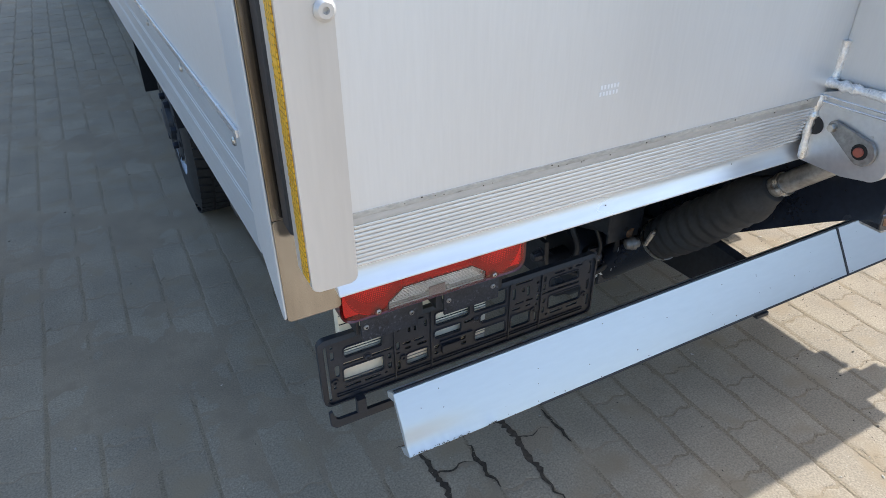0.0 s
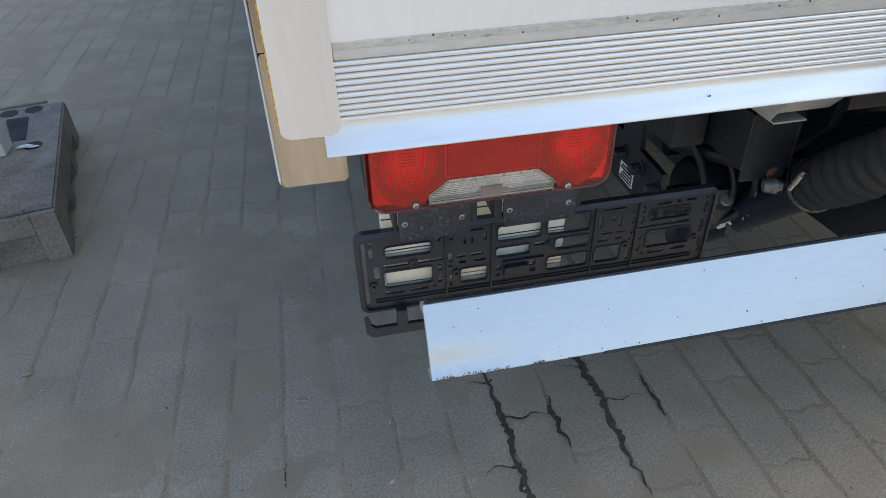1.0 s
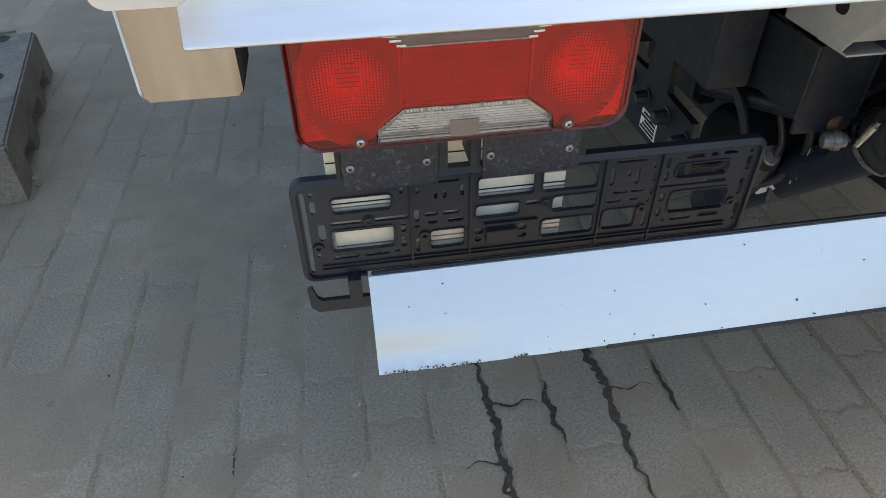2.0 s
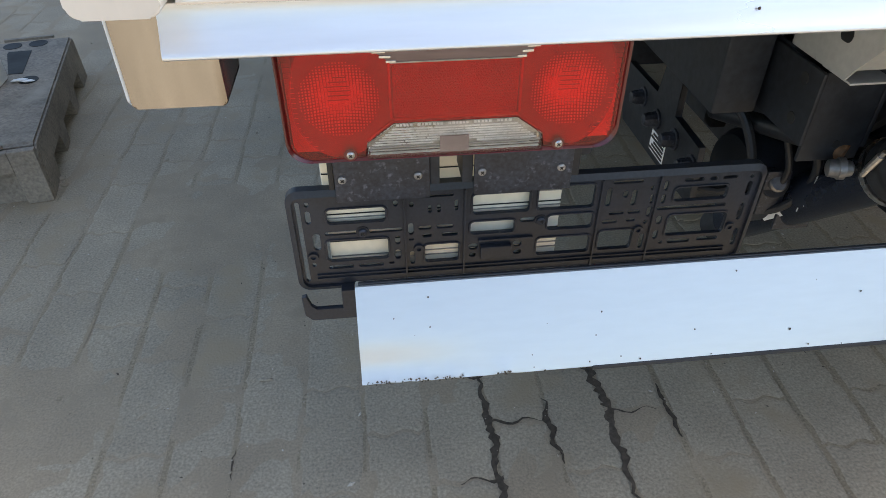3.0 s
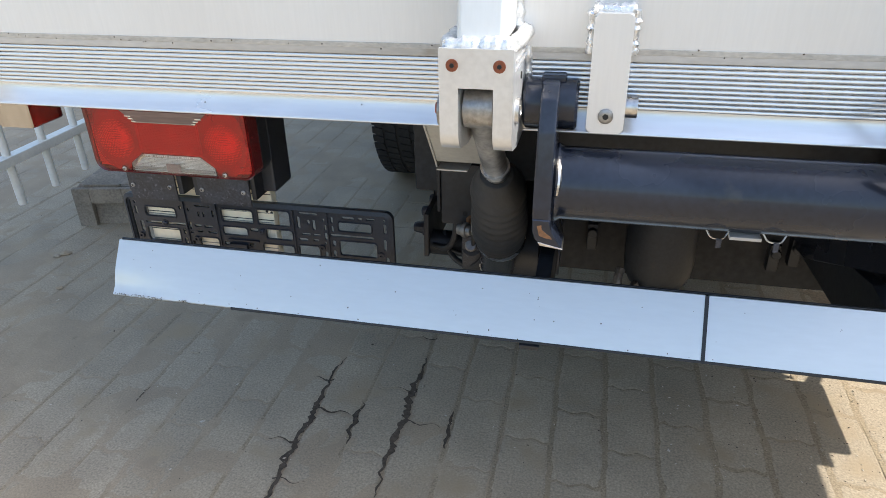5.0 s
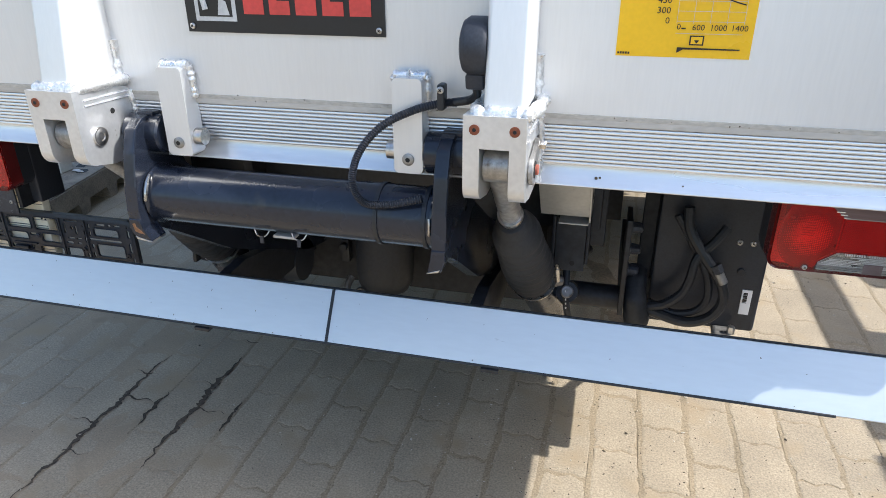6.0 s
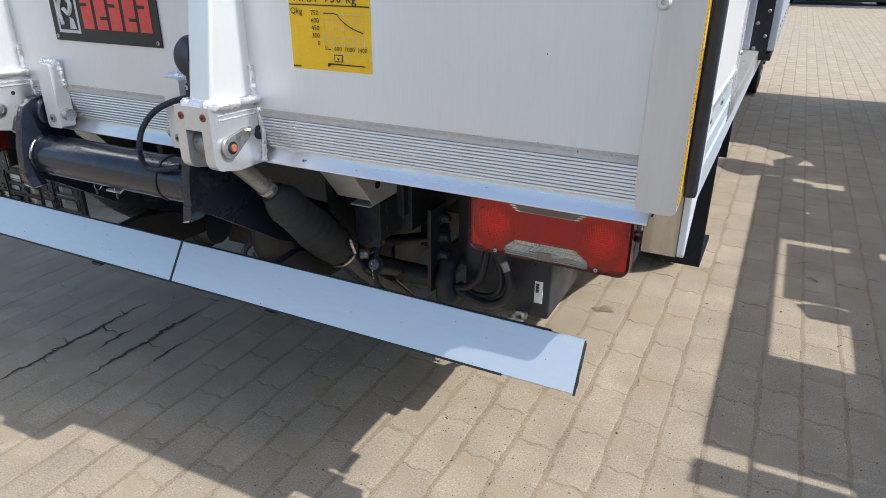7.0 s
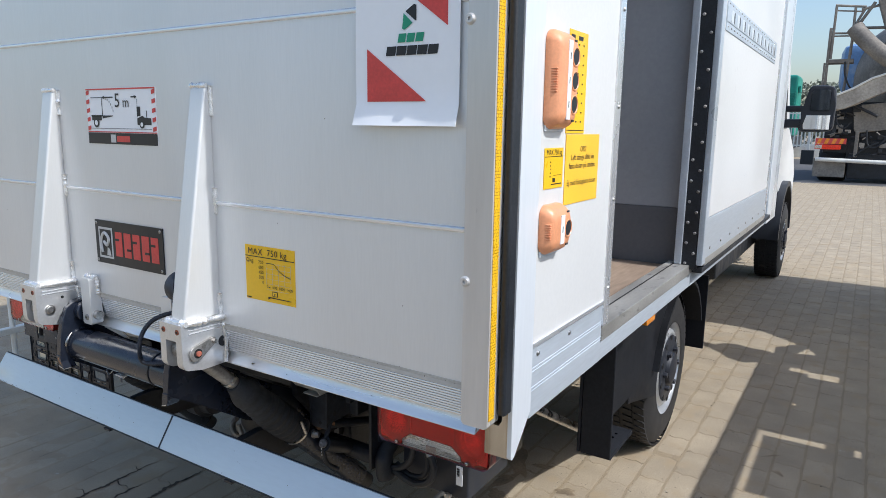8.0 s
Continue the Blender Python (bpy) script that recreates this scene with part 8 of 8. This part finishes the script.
for key, x_from, nx in (("dust", -3.2, 100), ("sand", -0.2, 70)):
    sx, sy = [x_from + 0.03 * i for i in range(nx + 1)], [-1.4 + 0.03 * j for j in range(181)]
    fill = bpy.data.meshes.new("joint_" + key)
    fill.from_pydata([(x, y, drift(x, y)) for x in sx for y in sy], [], [(i * 181 + j, (i + 1) * 181 + j, (i + 1) * 181 + j + 1, i * 181 + j + 1) for i in range(nx) for j in range(180)])
    for p in fill.polygons:
        p.use_smooth = True
    fill.materials.append(M[key])
    fill = new("joint_" + key, fill)
    fill.parent = paving
    fill["kind"] = "stuff"

# the long joints are swept nearly full of sand
verts, faces = [], []
for i in range(-17, 27):
    k0 = len(verts)
    for k in range(150):
        y = -1.4 + 0.036 * k
        x = column(i) + 0.0022 * noise.noise((i * 3.1, y * 12, 0))
        z = -0.0004 + 0.0007 * noise.noise((i * 2.3, y * 6, 9))
        w = 0.0045 + 0.0026 * noise.noise((i * 1.7, y * 7, 5))
        verts += [(x - w, y, z), (x + w, y, z)]
        if k:
            a = k0 + 2 * k
            faces.append((a - 2, a - 1, a + 1, a))
strips = bpy.data.meshes.new("joint_sand")
strips.from_pydata(verts, [], faces)
strips.materials.append(M["sand"])
strips = new("joint_sand", strips)
strips.parent = paving
strips["kind"] = "stuff"

# open damp joints behind the bumper
rnd = random.Random(3)


def damp_joint(i, y0, y1, w):
    """A dark, washed-out length of the joint right of column i."""
    bb = bm_new()
    n = max(6, int((y1 - y0) / 0.008))
    a, c = [], []
    for k in range(n + 1):
        y = y0 + (y1 - y0) * k / n
        x0, yy = stone_at(i, 0)
        f = (y - yy) / PL + 0.5
        x = column(i + 1) + 0.004 * (jog(f) - 0.5)
        x += 0.009 * noise.noise((x * 5, y * 38, i)) + 0.005 * noise.noise((x * 3, y * 110, i + 7))
        ww = w * (0.35 + 1.3 * abs(noise.noise((x * 9, y * 60, i)))) * min(1, 3 * k / n + 0.15, 3 * (n - k) / n + 0.15)
        a.append(bb.verts.new((x - ww, y, 0.0012))), c.append(bb.verts.new((x + ww, y, 0.0012)))
    for k in range(n):
        bb.faces.new((a[k], a[k + 1], c[k + 1], c[k]))
    part("damp_joint", bb, M["damp"], paving, "dark damp open joint", 0)


for i, y0, y1, w in ((-1, 0.02, 0.61, 0.009), (0, 0.31, 0.45, 0.009), (1, 0.18, 0.65, 0.0095), (2, 0.34, 0.46, 0.007)):
    damp_joint(i, y0, y1, w)


def damp_cross(i, j, g0, g1, w):
    """A dark length of the short joint at the near end of stone i, j."""
    cx, cy = stone_at(i, j)
    bb = bm_new()
    a, c = [], []
    for k in range(13):
        g = g0 + (g1 - g0) * k / 12
        x, y = cx + g * PW, cy - PL / 2 + ripple(g) + 0.002 * noise.noise((g * 9, i, j))
        ww = w * (0.3 + 1.3 * abs(noise.noise((g * 12, j, i)))) * max(0.15, 1 - k / 12)
        a.append(bb.verts.new((x, y - ww, 0.0013))), c.append(bb.verts.new((x, y + ww, 0.0013)))
    for k in range(12):
        bb.faces.new((a[k], a[k + 1], c[k + 1], c[k]))
    part("damp_joint", bb, M["damp"], paving, "dark damp open joint", 0)


for i, j, g0, g1, w in ((-1, 0, 0.55, 0.05, 0.006), (-1, -1, 0.55, -0.1, 0.007), (0, 0, -0.55, 0.5, 0.006), (0, -1, -0.55, 0.1, 0.006), (1, 0, 0.55, 0.1, 0.007), (1, 1, 0.55, 0.0, 0.005), (2, 0, -0.55, 0.3, 0.006)):
    damp_cross(i, j, g0, g1, w)
for i, y0, y1, w in ((-2, -0.2, -0.02, 0.004), (-3, -0.32, -0.2, 0.004), (-5, 0.34, 0.40, 0.003)):
    damp_joint(i, y0, y1, w)
# oil and water stains by the rear corner of the truck
rnd = random.Random(12)


def stain(cx, cy, rx, ry, turn):
    bb = bm_new()
    pts = []
    for k in range(28):
        a = 2 * math.pi * k / 28
        f = 0.8 + 0.5 * noise.noise((math.cos(a) * 1.3 + cx * 9, math.sin(a) * 1.3, cy * 7)) + 0.2 * noise.noise((math.cos(a) * 4 + cx * 9, math.sin(a) * 4, cy * 7))
        u, v = rx * f * math.cos(a), ry * f * math.sin(a)
        pts.append((cx + u * math.cos(turn) - v * math.sin(turn), cy + u * math.sin(turn) + v * math.cos(turn), 0.0016))
    bb.faces.new([bb.verts.new(p) for p in pts])
    part("oil_stain", bb, M["oil"], paving, "dark wet stain", 0)


for args in ((0.55, 1.45, 0.05, 0.16, 0.5), (0.58, 1.28, 0.03, 0.10, -0.2), (0.66, 1.46, 0.07, 0.02, 0.2), (0.81, 1.32, 0.05, 0.03, 0.4), (0.60, 1.16, 0.04, 0.05, 0.9), (1.49, 1.95, 0.018, 0.03, 0.8), (1.45, 2.10, 0.05, 0.008, 0.7)):
    stain(*args)
# pale scraps lying about
for k, (x, y, z, r) in enumerate(((-1.885, 1.642, 0.152, 0.017), (-1.860, 1.636, 0.152, 0.013), (-2.57, 2.88, 0.0, 0.022), (-2.25, 1.56, 0.0, 0.012), (-1.10, 0.55, 0.0, 0.010))):
    bb = bm_new()
    lathe(bb, [(0, r * 0.5), (r * 0.25, r), (r * 0.5, r * 0.55)], (x, y, z), (0.1 * k - 0.2, 0.1, 1), 6)
    bmesh.ops.scale(bb, vec=(1.7, 0.6, 1), space=Matrix.Translation((-x, -y, -z)), verts=bb.verts)
    solo("plaster_scrap", bb, M["paper"] if k < 3 else M["pebble"], "small pale scrap lying in the yard", "scrap", "scraps in the yard", "", 0)
# clods of dirt beside the rubber foot
for k, (x, y, r) in enumerate(((-1.845, 0.972, 0.015), (-1.862, 0.952, 0.011), (-1.704, 0.770, 0.009), (-1.722, 1.331, 0.010), (-1.700, 1.296, 0.007), (-1.735, 1.275, 0.006))):
    bb = bm_new()
    lathe(bb, [(0, r * 0.7), (r * 0.3, r), (r * 0.62, r * 0.7), (r * 0.8, r * 0.25)], (x, y, 0), (0, 0, 1), 9)
    for v in bb.verts:
        v.co += r * 0.45 * Vector((noise.noise(v.co * 90), noise.noise(v.co * 90 + Vector((5, 0, 0))), 0))
        v.co.x = x + (v.co.x - x) * 1.35
    solo("dirt_clod", bb, M["pebble"] if k % 2 else M["dust"], "small tan clod of dirt near the rubber foot", "clod", "clods of dirt", "", 0)
# loose grit
bb = bm_new()
rnd = random.Random(8)
for i in range(3600):
    if i < 900:
        x, y = rnd.uniform(-3.2, 1.7), rnd.uniform(-0.6, 3.2)
    else:
        x, y = rnd.uniform(-1.4, 1.75), rnd.uniform(-0.6, 1.7) if i < 2900 else rnd.uniform(1.5, 4.0)
    if i % 3:
        x = column(round((x + 0.695) / PW)) + rnd.gauss(0, 0.006)
    r = rnd.uniform(0.0007, 0.0022) * (2.2 if rnd.random() < 0.03 else 1)
    m = Matrix.Translation((x, y, r * 0.5)) @ Matrix.Rotation(rnd.uniform(0, 6), 4, "Z") @ Matrix.Diagonal((r * rnd.uniform(0.8, 1.7), r, r * 0.7, 1))
    vs = [bb.verts.new(m @ Vector(p)) for p in ((1, 0, 0), (0, 1, 0), (-1, 0, 0), (0, -1, 0), (0, 0, 1), (0, 0, -1))]
    for f in ((0, 1, 4), (1, 2, 4), (2, 3, 4), (3, 0, 4), (1, 0, 5), (2, 1, 5), (3, 2, 5), (0, 3, 5)):
        bb.faces.new([vs[k] for k in f])
solo("grit", bb, M["pebble"], "loose grit and stone chips on the pavers", "grit", "", "stuff", 0)
for name, key, seed, count, size, label in (("dark_crumbs", "damp", 21, 4600, 0.0015, "dark crumbs of dirt on the pavers"), ("pale_flecks", "fleck", 22, 2600, 0.0016, "pale chips of stone on the pavers")):
    bb = bm_new()
    rnd = random.Random(seed)
    for i in range(count):
        x, y = (rnd.uniform(0.1, 2.3), rnd.uniform(-0.3, 2.6)) if i % 3 else (rnd.uniform(-3.0, 2.0), rnd.uniform(-0.5, 4.5))
        if noise.noise((x * 3, y * 3, seed)) < -0.15:
            continue
        r = size * rnd.uniform(0.5, 1.3) * (2.2 if rnd.random() < 0.04 else 1)
        m = Matrix.Translation((x, y, r * 0.35)) @ Matrix.Rotation(rnd.uniform(0, 6), 4, "Z") @ Matrix.Diagonal((r * rnd.uniform(0.9, 2.4), r, r * 0.6, 1))
        vs = [bb.verts.new(m @ Vector(p)) for p in ((1, 0, 0), (0.2, 1, 0), (-1, 0.2, 0), (0, -0.9, 0), (0, 0, 1))]
        for f in ((0, 1, 4), (1, 2, 4), (2, 3, 4), (3, 0, 4)):
            bb.faces.new([vs[k] for k in f])
    solo(name, bb, M[key], label, "grit", "", "stuff", 0)
